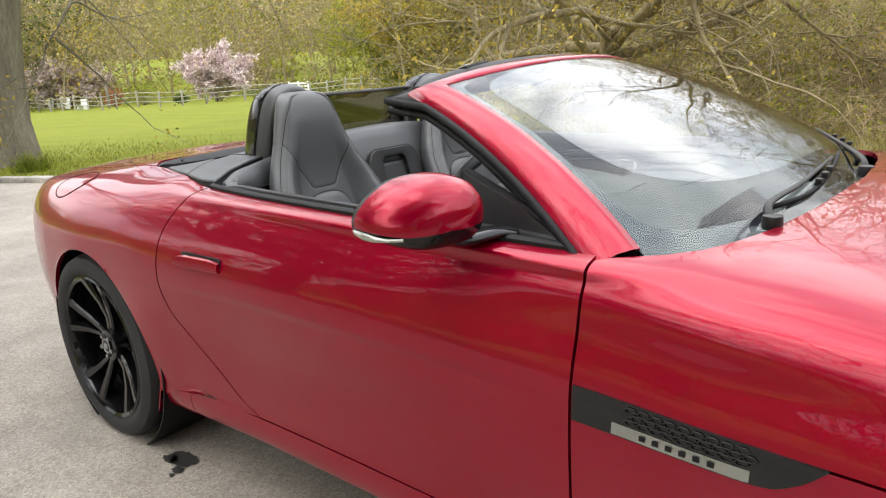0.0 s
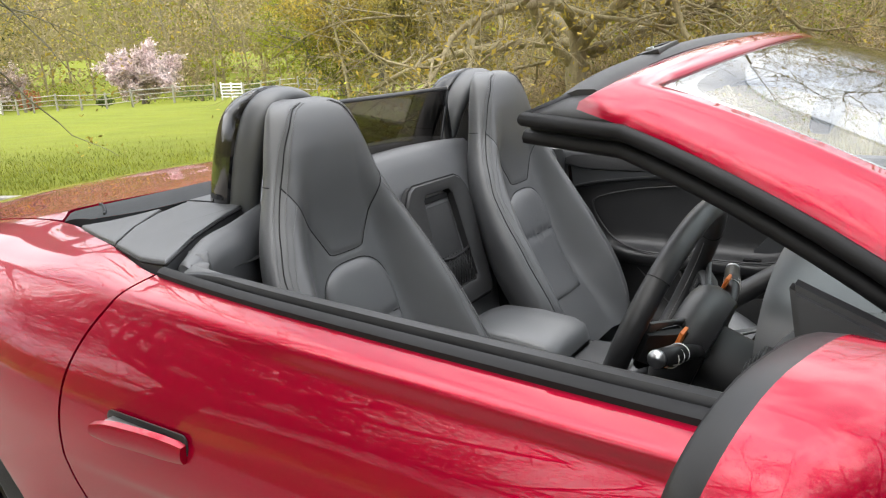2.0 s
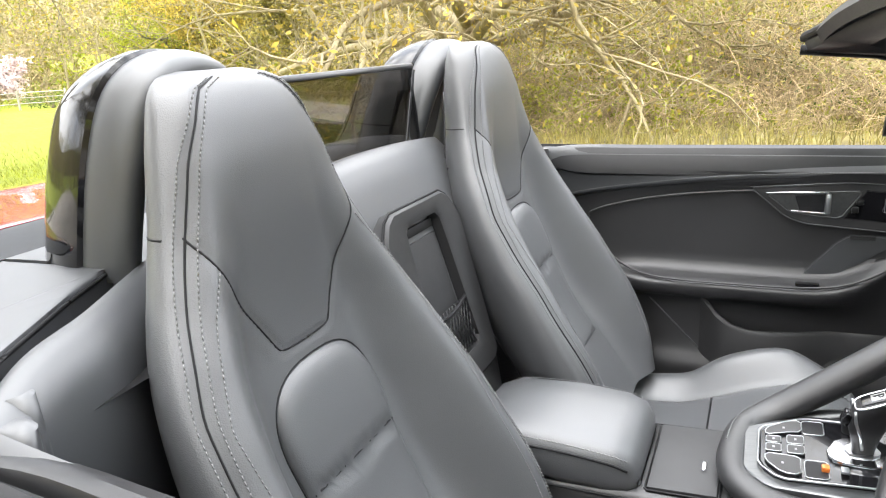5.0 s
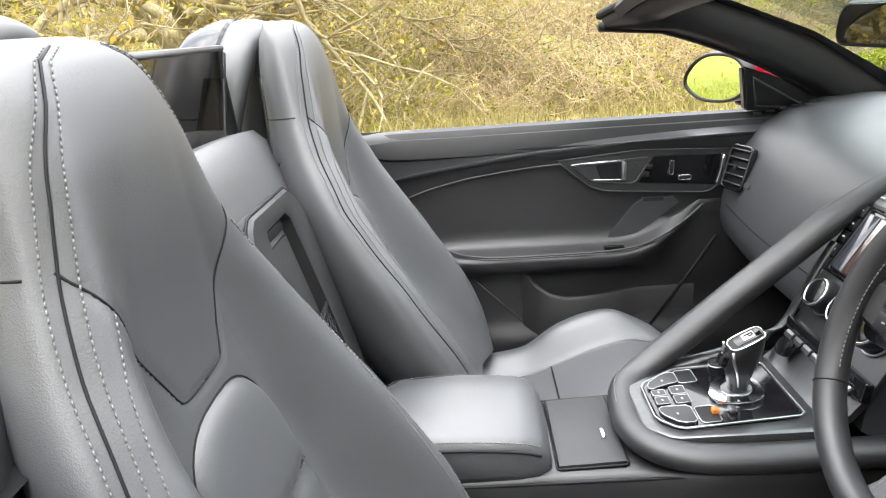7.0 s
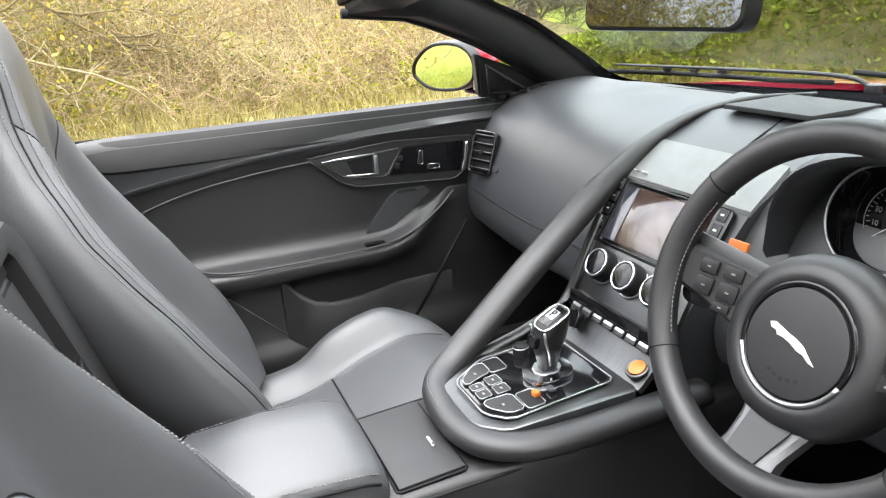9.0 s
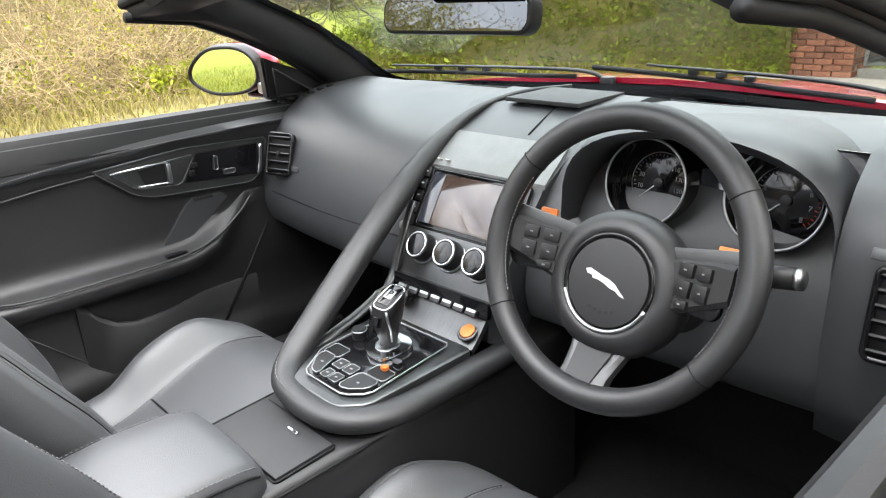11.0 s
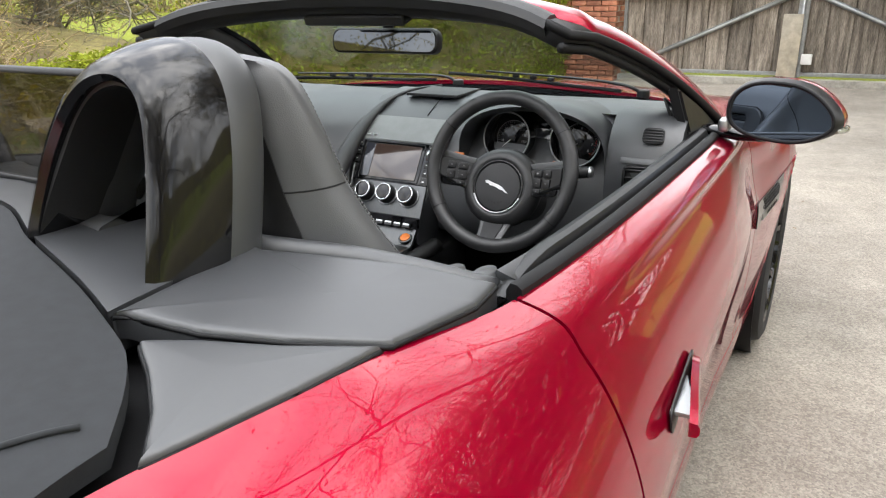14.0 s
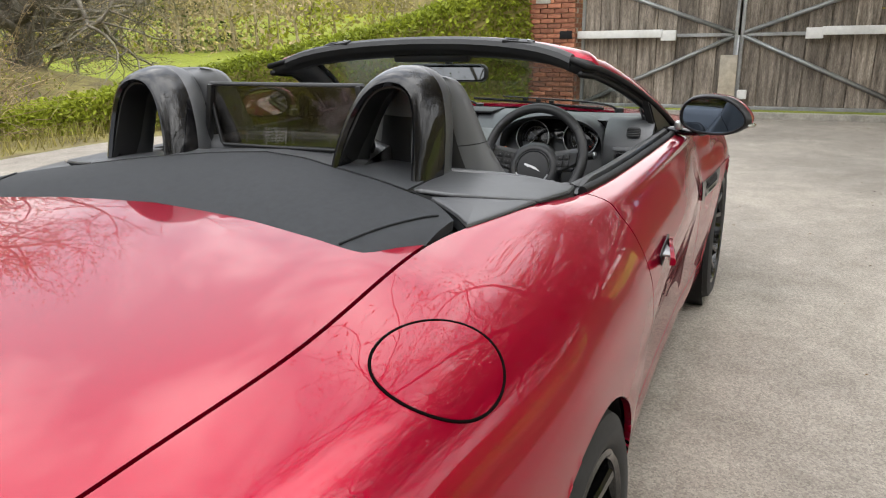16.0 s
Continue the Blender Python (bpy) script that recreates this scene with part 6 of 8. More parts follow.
dash_r = part("driver_dash", dash_side(-0.775, -0.13, 20, lambda y: 0.016 + 0.02 * max(0, (-y - 0.35) / 0.4)), M_LEATHER_DASH, car, "black leather dashboard on the driver's side", sharp=80)
# instrument hood
hood = []
for i in range(22):
    a = math.pi * (i / 21)
    y = -0.405 + 0.195 * math.cos(a)
    h = 0.865 + 0.150 * math.sin(a) ** 0.55
    hood.append([Vector((1.478, y, h - 0.012)), Vector((1.470, y, h)), Vector((1.482, y, h + 0.008)), Vector((1.54, y, h + 0.008)), Vector((1.64, y, h + 0.0)), Vector((1.78, y, h - 0.02)), Vector((1.78, y, h - 0.04)), Vector((1.56, y, h - 0.016))])
binn = part("instrument_hood", loft_bm(hood), M_LEATHER_DASH, car, "black hooded instrument binnacle", sharp=60)
part("instrument_panel", box_bm((0.02, 0.38, 0.17), Matrix.Translation((1.585, -0.405, 0.905)) @ Matrix.Rotation(radians(12), 4, "Y"), 0.004), M_GLOSS, binn, "black instrument panel")


def gauge(y, z, marks, red_from):
    m = axes((1.55, y, z), (0, -1, 0), (0.22, 0, 1)) @ Matrix.Scale(0.9, 4)
    ob = part("gauge", cyl_bm(0.062, 0.012, m @ Matrix.Translation((0, 0, -0.012)), 48, 0.002), M_GLOSS, binn, "round gauge with white figures and a chrome rim")
    part("gauge_tube", loft_bm([[m @ Vector((r * math.cos(a), r * math.sin(a), d)) for r, d in ((0.062, 0.0), (0.068, 0.050), (0.072, 0.050), (0.066, -0.004))] for a in [2 * math.pi * k / 48 for k in range(48)]], closed=True), M_GLOSS, binn)
    part("gauge_rim", tube_bm([m @ Vector((0.070 * math.cos(a), 0.070 * math.sin(a), 0.051)) for a in [2 * math.pi * k / 48 for k in range(48)]], 0.0020, 6, True), M_SATIN, binn)
    part("gauge_arc", tube_bm([m @ Vector((0.050 * math.cos(a), 0.050 * math.sin(a), 0.001)) for a in [radians(225 - 270 * k / 40) for k in range(41)]], 0.0007, 5), M_GREYPRINT, binn)
    bm, bm2 = bmesh.new(), bmesh.new()
    for k in range(33):
        a = radians(225 - 270 * k / 32)
        ln = 0.006 if k % 4 == 0 else 0.003
        tube_bm([m @ Vector((0.047 * math.cos(a), 0.047 * math.sin(a), 0.001)), m @ Vector(((0.047 - ln) * math.cos(a), (0.047 - ln) * math.sin(a), 0.001))], 0.0006, 4, bm=bm2 if k / 32 > red_from else bm)
    part("gauge_ticks", bm, M_GREYPRINT, binn)
    if bm2.verts:
        part("red_ticks", bm2, M_REDPRINT, binn)
    else:
        bm2.free()
    for i, txt in enumerate(marks):
        a = radians(225 - 270 * i / (len(marks) - 1))
        c = bpy.data.curves.new("gauge_figure", "FONT")
        c.body, c.size, c.align_x, c.align_y, c.extrude = txt, 0.0105, "CENTER", "CENTER", 0.0002
        o = new("gauge_figure", c)
        o.data.materials.append(M_GREYPRINT)
        o.matrix_world = m @ Matrix.Translation((0.035 * math.cos(a), 0.035 * math.sin(a), 0.001))
        o.parent = binn
    a = radians(222)
    part("needle", tube_bm([m @ Vector((-0.006 * math.cos(a), -0.006 * math.sin(a), 0.004)), m @ Vector((0.042 * math.cos(a), 0.042 * math.sin(a), 0.004))], [0.0016, 0.0006], 6), M_WHITE, binn, "white needle")
    part("needle_hub", cyl_bm(0.008, 0.006, m @ Matrix.Translation((0, 0, 0.001)), 20, 0.001), M_TRIM, binn)


gauge(-0.330, 0.920, ["", "10", "30", "50", "70", "90", "110", "130", "150", ""], 2)
gauge(-0.512, 0.925, ["0", "1", "2", "3", "4", "5", "6", "7", "8"], 0.8)
part("info_display", prism_bm(rounded(0.07, 0.085, 0.004), 0.003, axes((1.562, -0.421, 0.905), (0, -1, 0), (0.22, 0, 1)), 0.001), M_FRIT, binn, "dark central display")
for i, (dy, dz, w) in enumerate(((-0.02, 0.015, 0.016), (-0.005, -0.028, 0.030))):
    part("display_text_bar", box_bm((0.001, w, 0.004), Matrix.Translation((1.556, -0.421 + dy, 0.905 + dz)), 0), M_GREYPRINT, binn)


def louvre(c, yv, zv, w, h, n, name, label, parent):
    """Air vent: frame, sloping slats and a catch."""
    m = axes(c, yv, zv)
    ob = part(name, prism_bm(rounded(w, h, 0.008), 0.006, m @ Matrix.Translation((0, 0, -0.012)), 0.001), M_SEAL, parent, label)
    part("vent_frame", tube_bm([m @ Vector((a, b, 0.002)) for a, b in rounded(w, h, 0.009)], 0.0042, 6, True), M_GLOSS, ob.parent)
    for i in range(n):
        b = -h / 2 + h * (i + 0.5) / n
        part("vent_slat", box_bm((w * 0.93, 0.010, 0.0035), m @ Matrix.Translation((0, b, 0.001)) @ Matrix.Rotation(radians(55), 4, "X"), 0.001), M_TRIM, ob.parent)
    part("vent_tab", box_bm((0.010, 0.012, 0.006), m @ Matrix.Translation((0, 0, 0.006)), 0.002), M_TRIM, ob.parent)
    return ob


louvre((1.500, 0.650, 0.846), (0.25, -0.97, 0), (0.30, 0, 1), 0.075, 0.098, 5, "air_vent", "black slatted air vent", dash)
louvre((1.455, -0.682, 0.842), (0.10, -1, 0), (0.20, 0, 1), 0.062, 0.105, 6, "air_vent", "black slatted air vent", dash_r)
pod_r = []
for z, x in ((0.64, 1.49), (0.70, 1.475), (0.77, 1.463), (0.84, 1.462), (0.90, 1.468), (0.93, 1.478), (0.965, 1.50), (1.00, 1.54), (1.005, 1.62)):
    pod_r.append([Vector((x + 0.012 * ((y + 0.68) / 0.09) ** 2, y, z)) for y in [-0.765 + 0.165 * i / 10 for i in range(11)]] + [Vector((x + 0.12, -0.60, z - 0.02)), Vector((x + 0.12, -0.765, z - 0.02))])
part("vent_pod", loft_bm(pod_r), M_LEATHER_DASH, dash_r, "black pod with side vents", sharp=70)
part("pod_trim", box_bm((0.004, 0.085, 0.014), Matrix.Translation((1.462, -0.682, 0.908)) @ Matrix.Rotation(radians(20), 4, "Y"), 0.002), M_DARKMETAL, dash_r, "grey metal trim over the vent")
vm = axes((1.494, -0.703, 0.962), (0.05, -1, 0), (0.62, 0, 0.78))
part("demister_vent", prism_bm(rounded(0.048, 0.040, 0.012), 0.004, vm, 0.001), M_SEAL, dash_r, "small slatted demister")
for i in range(5):
    part("demister_slat", box_bm((0.040, 0.003, 0.004), vm @ Matrix.Translation((0, -0.014 + 0.007 * i, 0.005)), 0.001), M_TRIM, dash_r)

# ---- steering wheel ----
SW = axes((1.3035, -0.404, 0.8925), (0, -1, 0), (0.352, 0, 0.936))
HB = SW @ Matrix.Translation((-0.0096, -0.033, -0.0555))
wheel_rim = []
for i in range(72):
    a = 2 * math.pi * i / 72
    wheel_rim.append(SW @ Vector((0.171 * math.cos(a), 0.171 * math.sin(a), 0.0)))
sw = part("steering_wheel", tube_bm(wheel_rim, 0.0168, 14, True), M_LEATHER_DARK, car, "black leather three-spoke steering wheel", sharp=80)
for a in (35, 145, 215, 325):
    a = radians(a)
    part("rim_seam", tube_bm([SW @ (Vector((0.171 * math.cos(a), 0.171 * math.sin(a), 0)) + Vector((math.cos(a), math.sin(a), 0)) * (0.0172 * math.cos(b)) + Vector((0, 0, 1)) * (0.0172 * math.sin(b))) for b in [2 * math.pi * k / 16 for k in range(16)]], 0.0008, 5, True), M_SEAL, sw)
th = bmesh.new()
for rng in ((150, 212), (328, 390)):
    dashes([SW @ Vector((0.1545 * math.cos(radians(a)), 0.1545 * math.sin(radians(a)), 0.003)) for a in range(rng[0], rng[1], 2)], th)
part("rim_stitching", th, M_STITCH, sw)["kind"] = "stuff"
M_EMBLEM = mat("bright_silver_badge", (0.80, 0.80, 0.80), 0.42, metal=0.5, vary=0.03, grain=0.02)
hub = []
for r, d in ((0.084, -0.035), (0.093, -0.016), (0.095, 0.000), (0.091, 0.015), (0.082, 0.025), (0.071, 0.030), (0.063, 0.029), (0.060, 0.024)):
    hub.append([HB @ Vector((r * 1.02 * math.cos(a), r * math.sin(a), d)) for a in [2 * math.pi * k / 48 for k in range(48)]])
part("airbag_ring", loft_bm(hub), M_LEATHER_DARK, sw, "soft black hub", sharp=60)
part("hub_ring", tube_bm([HB @ Vector((0.0605 * math.cos(a), 0.0605 * math.sin(a), 0.026)) for a in [2 * math.pi * k / 48 for k in range(48)]], 0.0042, 8, True), M_GLOSS, sw)
part("hub_bright_arc", tube_bm([HB @ Vector((0.0610 * math.cos(a), 0.0610 * math.sin(a), 0.0285)) for a in [radians(200 + 140 * k / 24) for k in range(25)]], 0.0030, 8), M_SATIN, sw, "bright lower arc")
part("hub_centre", cyl_bm(0.0565, 0.010, HB @ Matrix.Translation((0, 0, 0.020)), 48, 0.004), M_SOFT, sw, "matt black hub centre")
# plain silver emblem shape on the hub
em = [(-0.030, 0.011), (-0.024, 0.013), (-0.017, 0.011), (-0.008, 0.008), (0.004, 0.005), (0.014, 0.001), (0.022, -0.006), (0.031, -0.013), (0.024, -0.012), (0.016, -0.007), (0.008, -0.006), (0.000, -0.002), (-0.010, 0.001), (-0.018, 0.001), (-0.020, 0.005), (-0.027, 0.006)]
part("hub_emblem", prism_bm(em, 0.002, HB @ Matrix.Translation((-0.002, 0, 0.030)), 0.0006, 1), M_EMBLEM, sw, "slim silver emblem")
for i in range(5):
    part("hub_text_bar", box_bm((0.004, 0.004, 0.0006), HB @ Matrix.Translation((-0.016 + 0.008 * i, -0.034 - 0.002 * (2 - abs(i - 2)), 0.0302)), 0), M_TRIM, sw)
for s in (-1, 1):
    arm = []
    for x, y, h, d in ((0.058, 0.012, 0.036, 0.006), (0.095, 0.022, 0.033, 0.014), (0.13, 0.030, 0.028, 0.028), (0.160, 0.036, 0.022, 0.048)):
        arm.append([HB @ Vector((s * x, y + a, d + b)) for a, b in ((-h, -0.014), (h, -0.014), (h, 0.006), (h - 0.006, 0.012), (-h + 0.006, 0.012), (-h, 0.006))])
    part("wheel_spoke", loft_bm(arm), M_SOFT, sw, "black spoke with switches")
    part("switch_pad", prism_bm(rounded(0.070, 0.070, 0.014), 0.006, HB @ Matrix.Translation((s * 0.116, 0.026, 0.026)) @ Matrix.Rotation(-s * 0.38, 4, "Y") @ Matrix.Translation((0, 0, -0.004)), 0.002), M_GLOSS, sw, "gloss black switch panel")
    part("spoke_trim", box_bm((0.100, 0.016, 0.006), HB @ Matrix.Translation((s * 0.112, 0.060, 0.026)) @ Matrix.Rotation(s * 0.14, 4, "Z") @ Matrix.Rotation(-s * 0.30, 4, "Y"), 0.003), M_SPOKE, sw, "satin metal spoke edge")
    for i, (kx, ky, kw, kh) in enumerate(((0.096, 0.030, 0.022, 0.016), (0.122, 0.030, 0.020, 0.016), (0.096, 0.008, 0.022, 0.020), (0.122, 0.008, 0.020, 0.020), (0.098, -0.010, 0.020, 0.010))):
        m = HB @ Matrix.Translation((s * kx, ky + 0.010, 0.028 + 0.40 * (kx - 0.095))) @ Matrix.Rotation(-s * 0.38, 4, "Y")
        part("spoke_switch", box_bm((kw, kh, 0.006), m, 0.002), M_TRIM, sw)
        part("switch_mark", box_bm((0.004, 0.0018, 0.0006), m @ Matrix.Translation((0, 0, 0.0034)), 0), M_GREYPRINT, sw)
low = [[HB @ Vector((x, y, d + 0.70 * max(0, -y - 0.075))) for x, d in ((-w, -0.012), (w, -0.012), (w, 0.004), (w - 0.006, 0.009), (-w + 0.006, 0.009), (-w, 0.004))] for y, w in ((-0.066, 0.046), (-0.092, 0.037), (-0.116, 0.032), (-0.140, 0.036))]
part("lower_spoke", loft_bm(low), M_SPOKE, sw, "satin silver lower spoke")
part("spoke_insert", loft_bm([[HB @ Vector((x, y, 0.0135 + 0.70 * max(0, -y - 0.075))) for x in (-w, -w * 0.5, 0, w * 0.5, w)] + [HB @ Vector((x, y, 0.006 + 0.70 * max(0, -y - 0.075))) for x in (w, 0, -w)] for y, w in ((-0.080, 0.026), (-0.100, 0.022), (-0.124, 0.018))]), M_TRIM, sw, "black insert in the spoke", sharp=40)
part("steering_column", cyl_bm(0.055, 0.20, HB @ Matrix.Translation((0, -0.01, -0.225)), 24, 0.01), M_SOFT, car, "black column shroud")
for s, yy in ((1, 0.10), (-1, 0.10)):
    st = part("column_stalk", tube_bm([HB @ Vector((-s * 0.05, 0.02, -0.030)), HB @ Vector((-s * 0.12, 0.045, -0.018)), HB @ Vector((-s * 0.155, 0.052, -0.008)), HB @ Vector((-s * 0.205, 0.058, 0.006))], [0.009, 0.0105, 0.0135, 0.0125], 14), M_TRIM, car, "black column stalk with white marks")
    part("stalk_tip", tube_bm([HB @ Vector((-s * 0.205, 0.058, 0.006)), HB @ Vector((-s * 0.211, 0.0588, 0.007))], 0.0122, 14), M_SATIN, st, "silver stalk end")
    for i in range(3):
        part("stalk_ring", tube_bm([HB @ (Vector((-s * (0.150 + 0.014 * i), 0.0515, -0.009 + 0.003 * i)) + Vector((0, 0.0138 * math.cos(b), 0.0138 * math.sin(b)))) for b in [2 * math.pi * k / 16 for k in range(16)]], 0.0008, 5, True), M_WHITE, st)
    part("shift_paddle", box_bm((0.028, 0.060, 0.006), HB @ Matrix.Translation((-s * 0.128, 0.045, 0.0)), 0.003), M_ORANGE, car, "copper-orange gearshift paddle")

# ---- rear-view mirror and header console ----
mm = axes((1.452, 0.0, 1.165), (0.03, -1, 0), (0.12, 0, 1))
outl = [(a, b + 0.006 * (1 - (a / 0.16) ** 2)) for a, b in rounded(0.325, 0.064, 0.024)]
irm = part("rear_view_mirror", prism_bm(outl, 0.030, mm @ Matrix.Translation((0, 0, -0.030)), 0.008, 3), M_TRIM, car, "black rear-view mirror under the header")
# the glass's dark tint stands in for the reflected dark cabin
part("rear_mirror_glass", prism_bm([(a * 0.955, b * 0.84) for a, b in outl], 0.002, mm @ Matrix.Translation((0, 0, -0.001)), 0.0006, 1), mat("cabin_dark_mirror", (0.16, 0.165, 0.17), 0.02, metal=1.0), irm, "mirror glass, the dark cabin it reflects put into its tint", smooth=False)
part("mirror_stem", tube_bm([(1.475, 0, 1.175), (1.485, 0, 1.215), (1.468, 0, 1.245)], 0.015, 10), M_TRIM, irm)
part("header_console", box_bm((0.10, 0.30, 0.026), Matrix.Translation((1.368, 0.0, 1.236)) @ Matrix.Rotation(radians(-20), 4, "Y"), 0.010, 3), M_SOFT, car, "black header console")


# ---- door linings ----
def door_card(side, door):
    """Inner face of a door: recessed panel, handle bezel, switches, armrest and bin."""
    Y = lambda d: side * d
    rows = []
    prof = [(0.735, 0.905), (0.742, 0.880), (0.752, 0.860), (0.757, 0.80), (0.757, 0.72), (0.75, 0.66), (0.70, 0.640), (0.690, 0.625), (0.700, 0.600), (0.735, 0.580), (0.740, 0.52), (0.735, 0.45), (0.715, 0.40), (0.72, 0.34), (0.75, 0.27)]
    for i in range(31):
        x = 0.62 + (1.80 - 0.62) * i / 30
        arm = min(1, max(0, (x - 0.74) / 0.10)) * min(1, max(0, (1.44 - x) / 0.12))
        rise = 0.075 * max(0, (x - 1.22) / 0.2) ** 2 if x < 1.44 else 0.09
        row = []
        for d, z in prof:
            dd = d if not 0.59 < z < 0.65 else mixf(0.748, d, arm)
            zz = z + (rise if 0.59 < z < 0.67 else 0)
            row.append(Vector((x, Y(dd), zz)))
        rows.append(row)
    bm = bmesh.new()
    vs = [[bm.verts.new(p) for p in catmull(r, 3)] for r in rows]
    for a, b in zip(vs, vs[1:]):
        for k in range(len(a) - 1):
            bm.faces.new((a[k], a[k + 1], b[k + 1], b[k]))
    bmesh.ops.recalc_face_normals(bm, faces=bm.faces)
    card = part("door_lining", bm, M_LEATHER_DARK, door, "black leather door lining", sharp=80)
    # upper pad above the sweeping seam
    seam = hermite([0.60, 0.70, 0.85, 1.05, 1.30, 1.55, 1.80], [0.805, 0.838, 0.862, 0.885, 0.898, 0.905, 0.905])
    pad = []
    for i in range(31):
        x = 0.60 + 1.2 * i / 30
        b = skin(x, 7.0, side)
        w = abs(b.y) - 0.050
        zb = seam(x)
        pad.append([Vector((x, Y(dd), zz)) for dd, zz in ((w + 0.03, b.z + 0.002), (w, b.z + 0.012), (w - 0.012, b.z - 0.004), (mixf(w, 0.735, 0.45), mixf(b.z, zb, 0.45)), (0.735, zb + 0.008), (0.738, zb), (0.752, zb - 0.004), (0.77, zb + 0.01))])
    part("door_upper_pad", loft_bm(pad), M_LEATHER_DASH, door, "smooth black leather upper door pad", sharp=70)
    th = bmesh.new()
    dashes([Vector((0.60 + 0.03 * i, Y(0.7345), seam(0.60 + 0.03 * i) + 0.010)) for i in range(40)], th)
    part("pad_stitching", th, M_STITCH, door)
    # piping round the recessed panel
    pipe = catmull([Vector((x, Y(d), z)) for x, d, z in ((1.40, 0.755, 0.862), (1.10, 0.755, 0.858), (0.88, 0.755, 0.835), (0.74, 0.752, 0.800), (0.715, 0.750, 0.772), (0.74, 0.748, 0.72), (0.80, 0.735, 0.665), (0.90, 0.700, 0.645), (1.10, 0.698, 0.643), (1.25, 0.70, 0.648), (1.33, 0.706, 0.668), (1.40, 0.712, 0.710), (1.45, 0.73, 0.745))], 6)
    part("lining_piping", tube_bm([p + Vector((0, -side * 0.006, 0)) for p in pipe], 0.0032, 6), M_LEATHER_DARK, card)
    m = axes((1.0, Y(0.748), 0), (1, 0, 0), (0, 0, 1)) if side > 0 else axes((1.0, Y(0.748), 0), (1, 0, 0), (0, 0, 1))
    # the placement's z points to -y; pieces rise towards the cabin on either door

    def plate(name, poly, off, thick, material, label="", bev=0.003):
        bm = bmesh.new()
        lo = [bm.verts.new((1.0 + a, Y(0.752 - off), b)) for a, b in poly]
        hi = [bm.verts.new((1.0 + a, Y(0.752 - off - thick), b)) for a, b in poly]
        n = len(poly)
        bm.faces.new(lo)
        bm.faces.new(hi)
        for i in range(n):
            bm.faces.new((lo[i], lo[(i + 1) % n], hi[(i + 1) % n], hi[i]))
        bmesh.ops.recalc_face_normals(bm, faces=bm.faces)
        rim = [e for e in bm.edges if abs(e.verts[0].co.y - e.verts[1].co.y) < 1e-6 and abs(e.verts[0].co.y - Y(0.752 - off - thick)) < 1e-6]
        bmesh.ops.bevel(bm, geom=rim, offset=bev, segments=2, affect="EDGES")
        return part(name, bm, material, card, label)

    plate("handle_bezel", [(0.095, 0.868), (0.175, 0.800), (0.215, 0.786), (0.465, 0.770), (0.500, 0.795), (0.520, 0.875), (0.30, 0.884)], -0.004, 0.014, M_SOFT, "black bezel round the door handle")
    plate("switch_panel", [(0.290, 0.802), (0.330, 0.868), (0.500, 0.866), (0.486, 0.788)], 0.008, 0.005, M_GLOSS, "gloss black seat memory panel")
    for poly, d in (([(0.095, 0.868), (0.175, 0.800), (0.215, 0.786), (0.465, 0.770), (0.500, 0.795), (0.520, 0.875), (0.30, 0.884)], 0.7415), ([(0.130, 0.855), (0.182, 0.812), (0.285, 0.802), (0.325, 0.866)], 0.7385)):
        part("bezel_edge", tube_bm(corners([Vector((1.0 + a, Y(d), b)) for a, b in poly], 0.008), 0.0017, 6, True), M_SPOKE, card, "thin satin edging")
    plate("handle_plate", [(0.130, 0.855), (0.182, 0.812), (0.285, 0.802), (0.325, 0.866)], 0.008, 0.005, M_DARKMETAL, "grey metal handle plate")
    plate("handle_well", [(0.190, 0.852), (0.202, 0.816), (0.262, 0.812), (0.256, 0.857)], 0.0135, 0.001, M_SEAL, "", 0.0004)
    pts = [Vector((1.0 + a, Y(0.7375), b)) for a, b in ((0.130, 0.856), (0.256, 0.862), (0.262, 0.812), (0.185, 0.816))]
    part("door_release", tube_bm(pts[:2] + [pts[2], pts[3]], 0.0032, 8), M_CHROME, card, "chrome door release")
    part("release_lever", box_bm((0.012, 0.012, 0.046), Matrix.Translation((1.258, Y(0.736), 0.835)), 0.004), M_SATIN, card)
    for a, b, w, h in ((0.372, 0.838, 0.010, 0.034), (0.405, 0.812, 0.030, 0.012), (0.312, 0.824, 0.014, 0.014), (0.320, 0.842, 0.014, 0.012)):
        part("seat_switch", box_bm((w, 0.008, h), Matrix.Translation((1.0 + a, Y(0.735), b)) @ Matrix.Rotation(0.25 if h > w else 0, 4, "Y"), 0.003), M_TRIM, card)
        if w > 0.02 or h > 0.02:
            part("switch_edge", tube_bm([Vector((1.0 + a + p, Y(0.7305), b + q)) for p, q in rounded(w, h, min(w, h) * 0.45)], 0.0012, 5, True), M_CHROME, card)
    part("bezel_chrome", tube_bm(catmull([Vector((1.484, Y(0.735), 0.792)), Vector((1.492, Y(0.735), 0.82)), Vector((1.498, Y(0.735), 0.862))], 5), 0.005, 8), M_CHROME, card)
    plate("pull_cup", [(0.215, 0.660), (0.290, 0.662), (0.400, 0.745), (0.385, 0.762), (0.310, 0.762), (0.285, 0.745)], -0.002, 0.004, M_LEATHER_DASH, "smooth black pull cup")
    part("speaker_badge_bar", box_bm((0.05, 0.002, 0.008), Matrix.Translation((1.335, Y(0.748), 0.757)), 0.0005, 1), M_SOFT, card)
    part("window_switch", box_bm((0.05, 0.02, 0.008), Matrix.Translation((1.23, Y(0.708), 0.650)), 0.003), M_GLOSS, card)
    # bin
    binm = []
